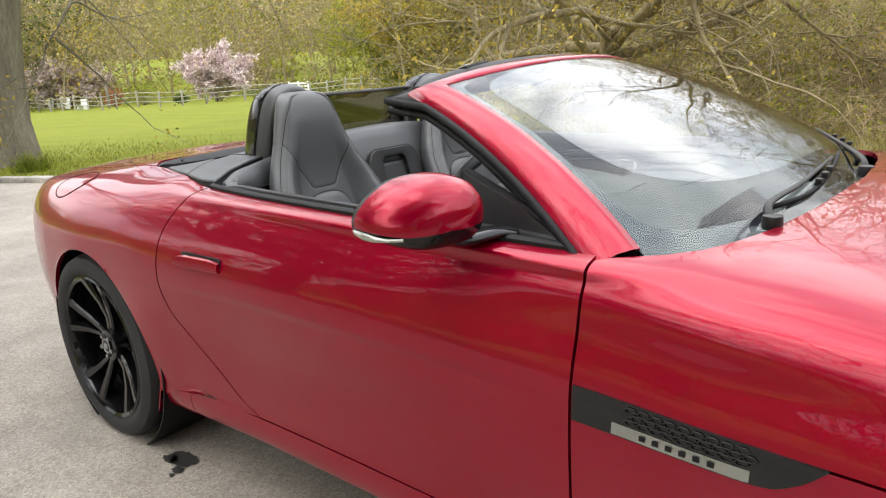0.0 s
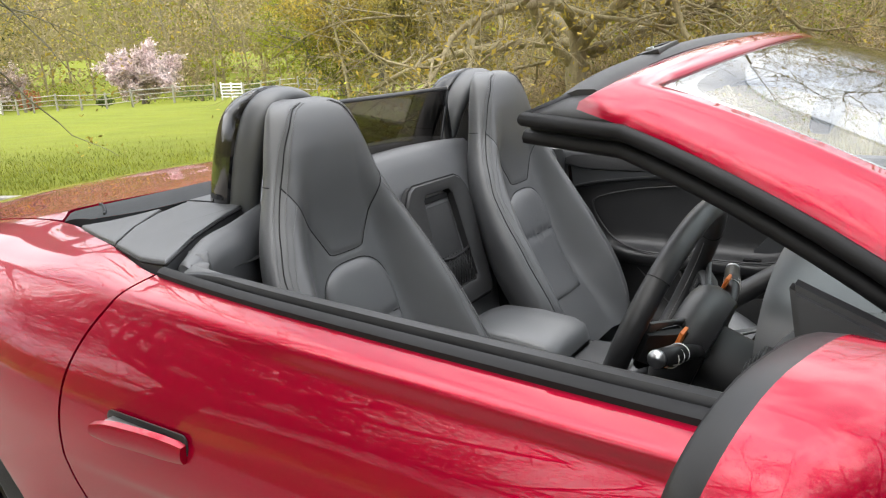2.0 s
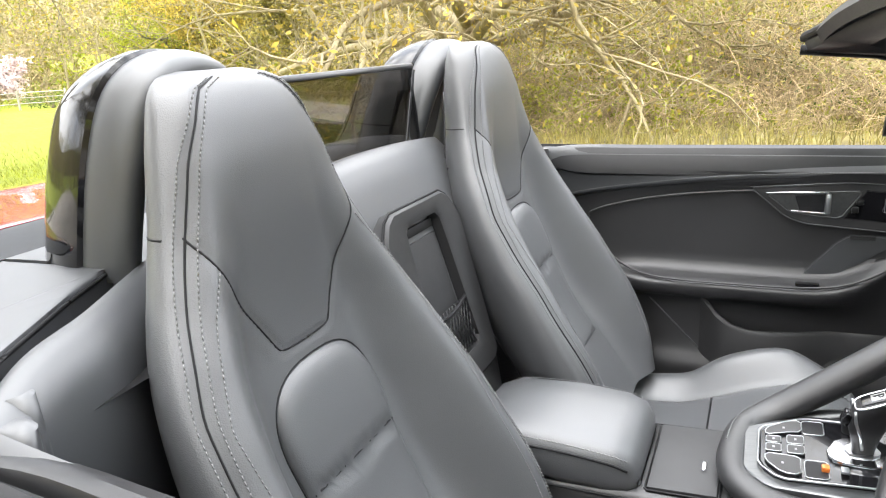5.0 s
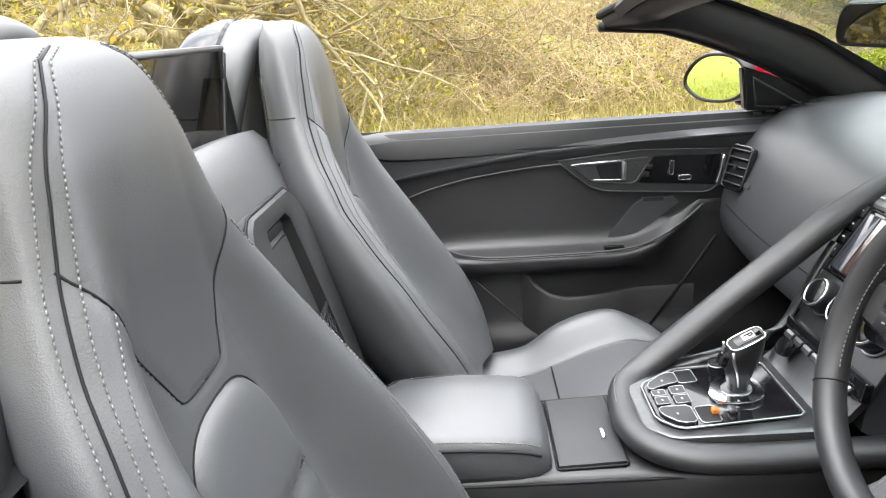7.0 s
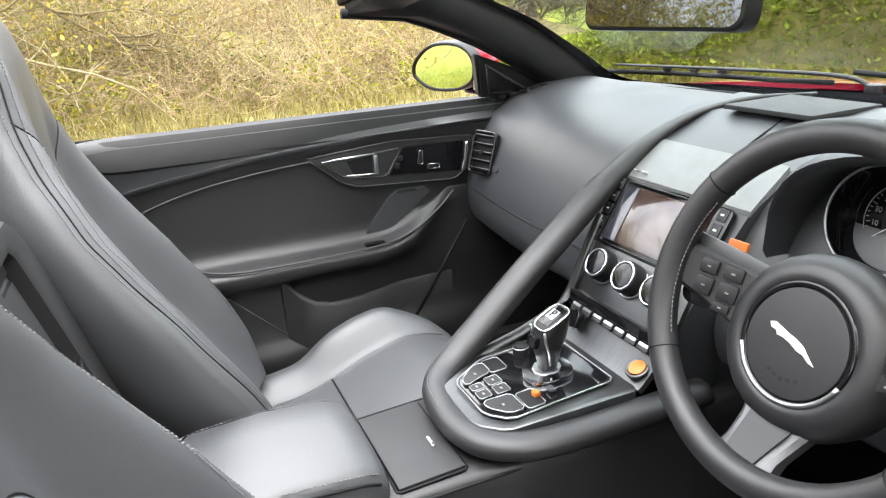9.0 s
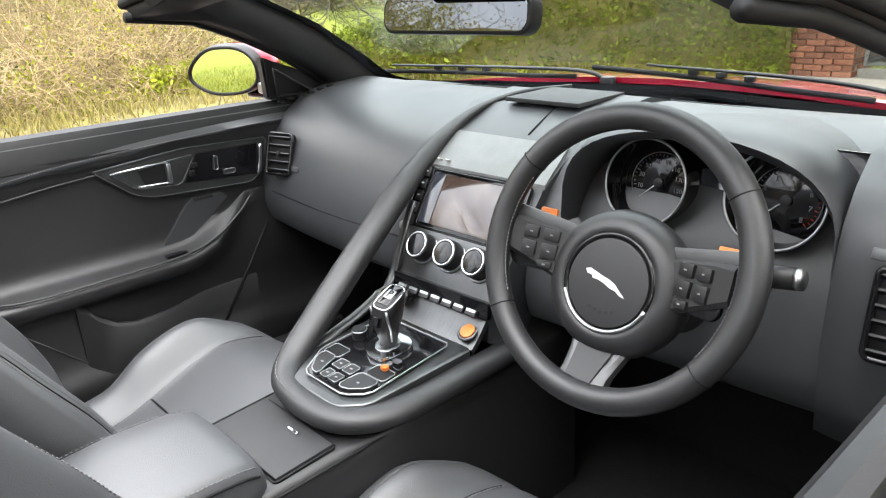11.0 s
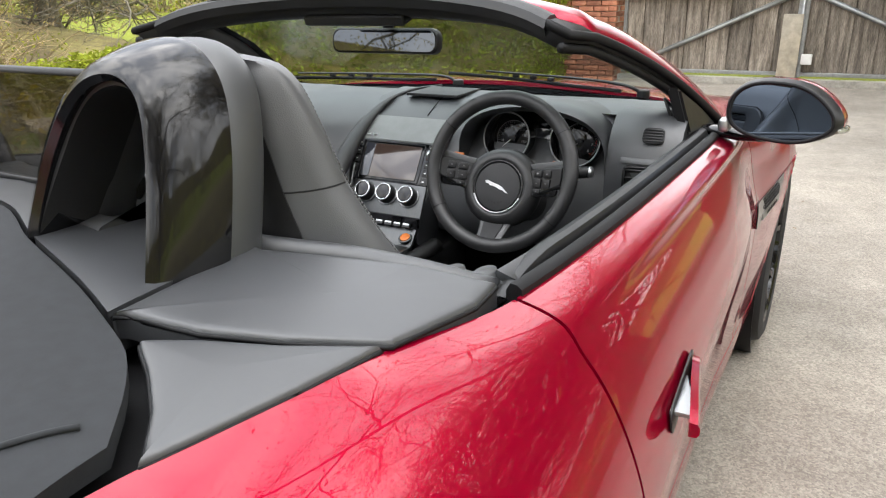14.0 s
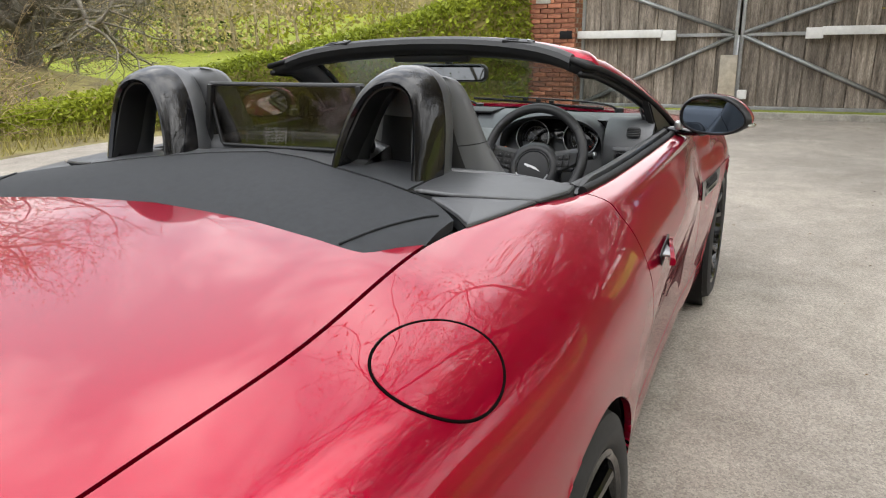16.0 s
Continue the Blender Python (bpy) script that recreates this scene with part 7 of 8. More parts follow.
    for i in range(13):
        x = 1.00 + 0.44 * i / 12
        t = i / 12
        d = 0.70 + 0.04 * (1 - math.sin(math.pi * min(1, t * 1.4 + 0.05)))
        top = 0.520 + 0.080 * max(0, 1 - t / 0.25) ** 2 + 0.012 * t
        binm.append([Vector((x, Y(dd), zz)) for dd, zz in ((d + 0.02, 0.40), (d, 0.41), (d - 0.006, top - 0.01), (d, top), (d + 0.008, top), (d + 0.010, top - 0.02))])
    part("door_bin", loft_bm(binm), M_SOFT, card, "black door bin")
    part("door_shut_line", tube_bm([Vector((1.49, Y(0.735), 0.66)), Vector((1.41, Y(0.733), 0.54)), Vector((1.31, Y(0.728), 0.40))], 0.004, 6), M_SEAL, card)
    part("lining_line", tube_bm([Vector((0.86, Y(0.738), 0.59)), Vector((1.03, Y(0.735), 0.42))], 0.002, 5), M_LEATHER, card)
    # shut pillar behind the door and sill
    part("door_shut_gap", tube_bm([Vector((0.628, Y(0.752), 0.945)), Vector((0.634, Y(0.735), 0.90)), Vector((0.645, Y(0.728), 0.82))], 0.0055, 6), M_GAP, card)
    part("door_shut_pillar", box_bm((0.03, 0.09, 0.30), Matrix.Translation((0.605, Y(0.735), 0.765)) @ Matrix.Rotation(radians(-6), 4, "Y"), 0.008), M_SEAL, card)
    part("sill_tread", box_bm((1.10, 0.09, 0.05), Matrix.Translation((1.12, Y(0.735), 0.315)), 0.012), M_SOFT, card, "black sill tread")
    part("sill_plate", box_bm((0.62, 0.035, 0.004), Matrix.Translation((1.10, Y(0.72), 0.3425)), 0.001), M_SATIN, card, "silver sill plate")


door_card(LEFT, door_l)
door_card(RIGHT, door_r)


# ---- the place round the car ----
def smooth(t):
    t = min(1.0, max(0.0, t))
    return t * t * (3 - 2 * t)


def land(x, y):
    """Height of the land: level round the drive, falling away over the lawn, rising to the woods beyond."""
    q = max(0.0, (-0.8 * x + 0.35 * y - 6.0) / 45.0)
    r = math.hypot(x, y)
    h = -1.75 * min(q, 1.3) ** 1.1 + 5.0 * smooth((r - 70) / 60)
    if y > 8:
        h += 0.25 * smooth((y - 8) / 3) * smooth((x + 6) / 4) + 0.10 * math.sin(x * 0.7) * smooth((y - 8) / 2)
    return h


drive_left = hermite([-40, -12, -7, -3, 0, 2, 5, 8, 9.4, 10.3], [-14.5, -1.10, 1.35, 3.2, 5.3, 6.7, 7.05, 5.6, 4.0, 3.1])
drive_right = hermite([-40, -12, -4, 3, 10.3], [-22, -9.0, -5.6, -4.6, -4.2])


def drive_mat():
    """Worn pale tarmac with exposed chippings, damp and dusty patches."""
    m, nt, b = node_mat("worn_tarmac")
    N, L = nt.nodes, nt.links
    co = N.new("ShaderNodeTexCoord").outputs["Object"]
    def noise_tex(scale, detail=5, rough=0.6):
        n = N.new("ShaderNodeTexNoise")
        n.inputs["Scale"].default_value, n.inputs["Detail"].default_value, n.inputs["Roughness"].default_value = scale, detail, rough
        L.new(co, n.inputs["Vector"])
        return n.outputs["Fac"]
    def ramp(src, stops):
        r = N.new("ShaderNodeValToRGB")
        r.color_ramp.elements[0].position, r.color_ramp.elements[0].color = stops[0][0], (*stops[0][1], 1)
        r.color_ramp.elements[1].position, r.color_ramp.elements[1].color = stops[1][0], (*stops[1][1], 1)
        for p, c in stops[2:]:
            e = r.color_ramp.elements.new(p)
            e.color = (*c, 1)
        L.new(src, r.inputs["Fac"])
        return r.outputs["Color"]
    def mult(a, c):
        x = N.new("ShaderNodeMix")
        x.data_type, x.blend_type = "RGBA", "MULTIPLY"
        x.inputs[0].default_value = 1
        L.new(a, x.inputs[6])
        L.new(c, x.inputs[7])
        return x.outputs[2]
    base = ramp(noise_tex(0.55, 6), [(0.30, (0.245, 0.224, 0.198)), (0.70, (0.385, 0.352, 0.308))])
    blot = ramp(noise_tex(3.5, 8, 0.7), [(0.35, (0.80, 0.79, 0.77)), (0.65, (1.08, 1.07, 1.06))])
    v = N.new("ShaderNodeTexVoronoi")
    v.inputs["Scale"].default_value = 150
    L.new(co, v.inputs["Vector"])
    chips = ramp(v.outputs["Color"], [(0.15, (0.72, 0.71, 0.70)), (0.85, (1.22, 1.21, 1.18))])
    fine = ramp(noise_tex(260, 3), [(0.3, (0.8, 0.8, 0.8)), (0.7, (1.15, 1.15, 1.15))])
    L.new(mult(mult(mult(base, blot), chips), fine), b.inputs["Base Color"])
    b.inputs["Roughness"].default_value = 0.82
    bp = N.new("ShaderNodeBump")
    bp.inputs["Strength"].default_value, bp.inputs["Distance"].default_value = 0.45, 0.003
    L.new(v.outputs["Distance"], bp.inputs["Height"])
    L.new(bp.outputs["Normal"], b.inputs["Normal"])
    return m


def grass_mat():
    """Mown lawn: stripes, patches and fine blades."""
    m, nt, b = node_mat("mown_grass")
    N, L = nt.nodes, nt.links
    co = N.new("ShaderNodeTexCoord").outputs["Object"]
    mp = N.new("ShaderNodeMapping")
    mp.inputs["Rotation"].default_value = (0, 0, radians(62))
    L.new(co, mp.inputs["Vector"])
    wv = N.new("ShaderNodeTexWave")
    wv.inputs["Scale"].default_value, wv.inputs["Distortion"].default_value, wv.inputs["Detail"].default_value = 0.22, 2.2, 3
    L.new(mp.outputs["Vector"], wv.inputs["Vector"])
    n1 = N.new("ShaderNodeTexNoise")
    n1.inputs["Scale"].default_value, n1.inputs["Detail"].default_value = 0.5, 9
    n2 = N.new("ShaderNodeTexNoise")
    n2.inputs["Scale"].default_value, n2.inputs["Detail"].default_value = 45, 5
    for n in (n1, n2):
        L.new(co, n.inputs["Vector"])
    c1 = N.new("ShaderNodeMix")
    c1.data_type = "RGBA"
    c1.inputs[6].default_value, c1.inputs[7].default_value = (0.098, 0.128, 0.012, 1), (0.205, 0.215, 0.024, 1)
    L.new(n1.outputs["Fac"], c1.inputs[0])
    c2 = N.new("ShaderNodeMix")
    c2.data_type = "RGBA"
    c2.inputs[7].default_value = (0.175, 0.205, 0.022, 1)
    ml = N.new("ShaderNodeMath")
    ml.operation = "MULTIPLY"
    ml.inputs[1].default_value = 0.55
    L.new(wv.outputs["Fac"], ml.inputs[0])
    L.new(ml.outputs[0], c2.inputs[0])
    L.new(c1.outputs[2], c2.inputs[6])
    mu = N.new("ShaderNodeMix")
    mu.data_type, mu.blend_type = "RGBA", "MULTIPLY"
    mu.inputs[0].default_value = 1
    r = N.new("ShaderNodeMapRange")
    r.inputs["From Min"].default_value, r.inputs["From Max"].default_value = 0.3, 0.7
    r.inputs["To Min"].default_value, r.inputs["To Max"].default_value = 0.65, 1.3
    L.new(n2.outputs["Fac"], r.inputs["Value"])
    L.new(c2.outputs[2], mu.inputs[6])
    L.new(r.outputs["Result"], mu.inputs[7])
    L.new(mu.outputs[2], b.inputs["Base Color"])
    b.inputs["Roughness"].default_value = 0.9
    b.inputs["Specular IOR Level"].default_value = 0.15
    bp = N.new("ShaderNodeBump")
    bp.inputs["Strength"].default_value, bp.inputs["Distance"].default_value = 0.8, 0.03
    L.new(n2.outputs["Fac"], bp.inputs["Height"])
    L.new(bp.outputs["Normal"], b.inputs["Normal"])
    return m


M_DRIVE, M_GRASS = drive_mat(), grass_mat()
M_BARK = mat("grey_bark", (0.155, 0.130, 0.100), 0.9, vary=0.35, grain=0.45, scale=22, bump=0.9, bump_scale=30, second=(0.22, 0.20, 0.15), stretch=(1, 1, 0.3))
M_BARK_PALE = mat("pale_mossy_bark", (0.31, 0.25, 0.145), 0.9, vary=0.3, grain=0.4, scale=22, bump=0.8, bump_scale=40, second=(0.34, 0.29, 0.16), stretch=(1, 1, 0.3))
M_TWIG = mat("pale_twigs", (0.34, 0.255, 0.140), 0.85, vary=0.3, grain=0.2, scale=20, island=0.45)
M_TWIG_DARK = mat("dark_twigs", (0.185, 0.148, 0.095), 0.85, vary=0.3, grain=0.2, scale=20, island=0.4)


def leaf_mat(name, color, second, thin=0.35):
    m = mat(name, color, 0.6, vary=0.25, grain=0.2, scale=3, second=second, island=0.45, spec=0.25)
    b = m.node_tree.nodes["Principled BSDF"]
    nt = m.node_tree
    out = nt.nodes["Material Output"]
    tr = nt.nodes.new("ShaderNodeBsdfTranslucent")
    src = b.inputs["Base Color"].links[0].from_socket
    nt.links.new(src, tr.inputs["Color"])
    mx = nt.nodes.new("ShaderNodeMixShader")
    mx.inputs[0].default_value = thin
    nt.links.new(b.outputs[0], mx.inputs[1])
    nt.links.new(tr.outputs[0], mx.inputs[2])
    nt.links.new(mx.outputs[0], out.inputs[0])
    return m


M_LEAF_LIME = leaf_mat("lime_spring_leaves", (0.20, 0.24, 0.02), (0.33, 0.33, 0.03))
M_LEAF_OCHRE = leaf_mat("ochre_oak_buds", (0.33, 0.25, 0.045), (0.44, 0.33, 0.06))
M_LEAF_HEDGE = leaf_mat("hedge_leaves", (0.20, 0.25, 0.022), (0.36, 0.40, 0.04))
M_LEAF_OLIVE = leaf_mat("olive_wood_leaves", (0.27, 0.235, 0.07), (0.37, 0.31, 0.10))
M_LEAF_DARK = leaf_mat("dark_green_leaves", (0.05, 0.075, 0.018), (0.10, 0.13, 0.03))
M_LEAF_BROWN = leaf_mat("brown_wood_haze", (0.33, 0.255, 0.135), (0.42, 0.335, 0.19))
M_BLOSSOM = leaf_mat("pink_white_blossom", (0.62, 0.46, 0.44), (0.78, 0.68, 0.66))
M_WHITE_WOOD = mat("white_painted_wood", (0.72, 0.72, 0.70), 0.6, vary=0.08, grain=0.1, scale=20)
M_GREY_WOOD = mat("weathered_grey_wood", (0.200, 0.165, 0.130), 0.85, vary=0.5, grain=0.75, scale=26, second=(0.33, 0.285, 0.235), obj_random=0.38, bump=0.5, bump_scale=120, stretch=(6, 6, 0.6))
M_GALV = mat("galvanised_steel", (0.34, 0.35, 0.35), 0.5, metal=0.7, vary=0.2, grain=0.2, scale=30)
M_BRICK = mat("red_brick", (0.34, 0.115, 0.065), 0.85, vary=0.25, grain=0.3, scale=60, second=(0.42, 0.19, 0.11), obj_random=0.35, bump=0.5, bump_scale=150)
M_MORTAR = mat("lime_mortar", (0.42, 0.36, 0.29), 0.95, vary=0.2, grain=0.25, scale=80, bump=0.5, bump_scale=200)
M_STONE = mat("pale_kerb_stone", (0.36, 0.34, 0.30), 0.85, vary=0.25, grain=0.3, scale=40, obj_random=0.2, bump=0.5, bump_scale=90)
M_SOIL = mat("leaf_litter", (0.165, 0.125, 0.06), 0.95, vary=0.4, grain=0.4, scale=14, second=(0.24, 0.21, 0.07), bump=0.8, bump_scale=40)

# land: one sheet out to the woods, finer near the car
xs = [-400, -250, -160, -120] + [-95 + 5 * i for i in range(12)] + [-35 + 2.0 * i for i in range(15)] + [-5 + 1.25 * i for i in range(17)] + [18 + 4 * i for i in range(12)] + [80, 120, 180, 300, 400]
ys = [-400, -250, -150, -100, -70, -50, -36, -26, -18, -13] + [-9 + 1.25 * i for i in range(30)] + [30 + 4 * i for i in range(12)] + [85, 105, 130, 180, 260, 400]
verts = [(x, y, land(x, y) - 0.02) for y in ys for x in xs]
nx = len(xs)
faces = [(j * nx + i, j * nx + i + 1, (j + 1) * nx + i + 1, (j + 1) * nx + i) for j in range(len(ys) - 1) for i in range(nx - 1)]
tagged(link_mesh("ground", verts, faces, M_GRASS), "spring lawn and meadow reaching to the woods", "lawn", kind="structure")
# drive
verts, faces = [], []
n = 90
for i in range(n + 1):
    x = -40 + 50.5 * i / n
    a, b = drive_right(x), drive_left(x)
    for k in range(13):
        y = mixf(a, b, k / 12)
        verts.append((x, y, land(x, y) + 0.006 + (0.03 * (x + 12) / -28 if x < -12 else 0)))
faces = [(i * 13 + k, i * 13 + k + 1, (i + 1) * 13 + k + 1, (i + 1) * 13 + k) for i in range(n) for k in range(12)]
tagged(link_mesh("drive_road", [v for v in verts], [tuple(reversed(f)) for f in faces], M_DRIVE), "pale worn tarmac driveway with chippings", "driveway", kind="structure")
# leaf-strewn verge across the drive
verts = []
for i in range(41):
    x = -12 + 0.8 * i
    for k in range(13):
        y = drive_right(min(x, 10.3)) - 0.02 - 1.1 * k
        verts.append((x, y, land(x, y) + 0.015 + 0.10 * smooth(k / 2) + 0.07 * math.sin(1.7 * x + 2.3 * k) * smooth(k / 2)))
faces = [(i * 13 + k, i * 13 + k + 1, (i + 1) * 13 + k + 1, (i + 1) * 13 + k) for i in range(40) for k in range(12)]
tagged(link_mesh("verge", verts, [tuple(reversed(f)) for f in faces], M_SOIL), "verge of dead leaves across the drive", "verge", kind="structure")
verts = []
for i in range(36):
    x = -4.0 + 0.4 * i
    for k in range(9):
        y = drive_left(min(x, 9.4)) + 0.03 + 0.42 * k * smooth((x + 4.0) / 1.5)
        verts.append((x, y, land(x, y) + 0.004 + 0.05 * smooth(k / 3) + 0.03 * math.sin(2.1 * x + 1.7 * k) * smooth(k / 3)))
faces = [(i * 9 + k, (i + 1) * 9 + k, (i + 1) * 9 + k + 1, i * 9 + k + 1) for i in range(35) for k in range(8)]
tagged(link_mesh("verge", verts, faces, M_SOIL), "verge of dead grass and leaves below the bank", "verge", kind="structure")
# oil stain beside the car
rng = random.Random(5)
st = bmesh.new()
for cx, cy, r in ((0.385, -0.905, 0.060), (0.43, -0.955, 0.028), (0.345, -0.93, 0.035), (0.44, -0.985, 0.012)):
    st.faces.new([st.verts.new((cx + r * (0.75 + 0.5 * rng.random()) * math.cos(a), cy + 0.6 * r * (0.75 + 0.5 * rng.random()) * math.sin(a), 0.0105)) for a in [2 * math.pi * k / 22 for k in range(22)]])
tagged(part("oil_stain", st, mat("damp_oil", (0.035, 0.032, 0.030), 0.45, vary=0.3, grain=0.3, scale=40), None, smooth=False), "dark damp oil stain on the tarmac", "stain", kind="stuff")


litter = []
rng = random.Random(61)
for _ in range(900):
    x = rng.uniform(1.5, 10.2)
    y = -1.6 - 2.7 * rng.random() ** 0.55 if rng.random() < 0.85 else rng.uniform(-4, 5)
    if abs(y) < 1.05 and x < 3.8:
        continue
    litter.append((x, y, rng.uniform(0.006, 0.017), rng.uniform(0, 6.28)))
verts, faces = [], []
for x, y, r, a in litter:
    k = len(verts)
    z = land(x, y) + 0.009
    for i, (f, up_) in enumerate(((1.0, 0.0), (0.45, 0.004), (1.0, 0.002), (0.4, 0.005))):
        t = a + math.pi / 2 * i
        verts.append((x + r * f * math.cos(t), y + r * f * math.sin(t), z + up_))
    faces.append((k, k + 1, k + 2, k + 3))
tagged(link_mesh("leaf_litter", verts, faces, mat("dead_leaves", (0.22, 0.145, 0.07), 0.8, vary=0.3, grain=0.2, scale=20, second=(0.12, 0.08, 0.045), island=0.5), smooth=False), "dead leaves and twigs scattered on the tarmac", "leaves", kind="stuff")


# ---- plants ----
class Soup:
    """Collects triangles and quads of one kind of plant stuff."""

    def __init__(self):
        self.v, self.f = [], []

    def leaf(self, p, size, rng, flat=0.0):
        d = Vector((rng.gauss(0, 1), rng.gauss(0, 1), rng.gauss(0, 1) * (1 - flat))).normalized()
        e = d.cross(Vector((rng.gauss(0, 1), rng.gauss(0, 1), rng.gauss(0, 1)))).normalized()
        w = size * (0.6 + 0.8 * rng.random())
        k = len(self.v)
        self.v += [p - d * w, p - e * w * 0.45, p + d * w, p + e * w * 0.45]
        self.f.append((k, k + 1, k + 2, k + 3))

    def stick(self, pts, r0, r1, sides=3):
        base = len(self.v)
        n = len(pts)
        for i, p in enumerate(pts):
            t = (pts[min(i + 1, n - 1)] - pts[max(i - 1, 0)])
            t.normalize()
            a = t.cross(Vector((0.3, 0.2, 1)))
            if a.length < 1e-4:
                a = Vector((1, 0, 0))
            a.normalize()
            b = t.cross(a)
            r = r0 + (r1 - r0) * i / (n - 1)
            self.v += [p + a * (r * math.cos(2 * math.pi * k / sides)) + b * (r * math.sin(2 * math.pi * k / sides)) for k in range(sides)]
        for i in range(n - 1):
            for k in range(sides):
                self.f.append((base + i * sides + k, base + i * sides + (k + 1) % sides, base + (i + 1) * sides + (k + 1) % sides, base + (i + 1) * sides + k))

    def done(self, name, material, parent=None, label="", smooth=True):
        return link_mesh(name, self.v, self.f, material, parent, label, smooth)


def bend(rng, p, d, length, n, wander, lift=0.0):
    pts = [p.copy()]
    for i in range(n):
        d = (d + Vector((rng.gauss(0, wander), rng.gauss(0, wander), rng.gauss(0, wander) + lift))).normalized()
        p = p + d * (length / n)
        pts.append(p.copy())
    return pts, d


def grow(rng, wood, p, d, length, r, depth, tips, spread=0.75, wander=0.16, lift=0.03, kids=(3, 5)):
    """A limb and, from it, smaller limbs down to twigs."""
    n = 6 if depth > 2 else 4
    pts, end = bend(rng, p, d, length, n, wander, lift)
    wood.stick(pts, r, r * 0.45, 8 if r > 0.08 else 5 if r > 0.02 else 3)
    if depth == 0:
        tips.append(pts[-1])
        tips.append(pts[len(pts) // 2])
        return
    for k in range(rng.randint(*kids)):
        t = 0.35 + 0.65 * (k + rng.random()) / kids[1]
        i = min(n - 1, int(t * n))
        q = pts[i].lerp(pts[i + 1], t * n - i if t * n - i < 1 else 1)
        side = Vector((rng.gauss(0, 1), rng.gauss(0, 1), rng.gauss(0, 0.6))).normalized()
        dd = (end * (1 - spread) + side * spread).normalized()
        grow(rng, wood, q, dd, length * (0.5 + 0.25 * rng.random()), r * (0.42 + 0.12 * rng.random()), depth - 1, tips, spread, wander * 1.1, lift, kids)
    grow(rng, wood, pts[-1], end, length * 0.6, r * 0.45, depth - 1, tips, spread, wander * 1.1, lift, kids)


def tree(seed, x, y, trunk_h, trunk_r, limbs, limb_len, depth, leaf_material, leaf_size, per_tip, label, dirs=None, bark=None, low=0.0, kids=(3, 5), lift=0.03, limb_r=0.48):
    rng = random.Random(seed)
    z0 = land(x, y) - 0.05
    wood, tips = Soup(), []
    trunk, d = bend(rng, Vector((x, y, z0)), Vector((0, 0, 1)), trunk_h, 7, 0.05)
    n = 14
    base = len(wood.v)
    for i, p in enumerate(trunk):
        r = trunk_r * (1.35 if i == 0 else 1.05 if i == 1 else 1.0 - 0.05 * i)
        wood.v += [p + Vector((math.cos(a), math.sin(a), 0)) * r * (1 + 0.07 * math.sin(3 * a + i) + 0.05 * rng.gauss(0, 1)) for a in [2 * math.pi * k / n for k in range(n)]]
    for i in range(len(trunk) - 1):
        for k in range(n):
            wood.f.append((base + i * n + k, base + i * n + (k + 1) % n, base + (i + 1) * n + (k + 1) % n, base + (i + 1) * n + k))
    for k in range(limbs):
        a = 2 * math.pi * (k + 0.3 * rng.random()) / limbs
        q = trunk[-1 - (k % 3)] + Vector((0, 0, -0.1 * (k % 2)))
        dd = Vector((math.cos(a), math.sin(a), 0.35 + 0.5 * rng.random() - low)).normalized() if not dirs else Vector(dirs[k % len(dirs)]).normalized()
        grow(rng, wood, q, dd, limb_len * (0.8 + 0.4 * rng.random()), trunk_r * limb_r, depth, tips, kids=kids, lift=lift)
    root = tagged(new("tree"), label, "tree")
    root.location = (0, 0, 0)
    wood.done("trunk", bark or M_BARK, root)
    if leaf_material:
        leaves = Soup()
        for t in tips:
            for _ in range(per_tip):
                leaves.leaf(t + Vector((rng.gauss(0, 0.14), rng.gauss(0, 0.14), rng.gauss(0, 0.14))), leaf_size, rng)
        leaves.done("crown", leaf_material, root, smooth=False)["kind"] = "stuff"
    return root


# large trees near the lawn and the bank
tree(3, -10.1, 2.15, 4.9, 0.47, 6, 4.2, 3, M_LEAF_OCHRE, 0.036, 16, "old oak with grey trunk and ochre buds at the lawn's edge",
     dirs=[(0.5, 1.0, 0.30), (-0.4, 1.0, 0.30), (0.1, 1.0, 0.36), (-0.2, 0.8, 0.42), (0.8, 0.6, 0.5), (0.1, -0.8, 0.5)], lift=0.0, kids=(2, 4), limb_r=0.2)
tree(11, -2.6, 8.3, 1.55, 0.19, 8, 3.0, 4, M_LEAF_OCHRE, 0.03, 2, "spreading oak with bare limbs and first buds on the bank", low=0.15, bark=M_BARK_PALE)
tree(12, 4.2, 13.5, 2.6, 0.20, 6, 3.0, 4, M_LEAF_OLIVE, 0.035, 2, "crooked bare tree beyond the brambles", bark=M_BARK_PALE)
tree(13, 8.9, 13.0, 1.9, 0.24, 10, 3.0, 4, M_LEAF_BROWN, 0.03, 1, "bare spreading tree in the meadow", low=0.28)
tree(15, -24.0, 27.0, 2.6, 0.26, 8, 2.8, 3, M_LEAF_LIME, 0.065, 18, "young tree with yellow-green spring leaves beyond the lawn")
tree(16, -19.0, 24.0, 2.4, 0.22, 8, 2.6, 3, M_LEAF_OCHRE, 0.06, 18, "young oak with ochre buds beyond the lawn")
tree(17, -13.5, 22.0, 2.4, 0.22, 8, 2.6, 3, M_LEAF_OLIVE, 0.06, 18, "young tree with olive buds behind the bank")
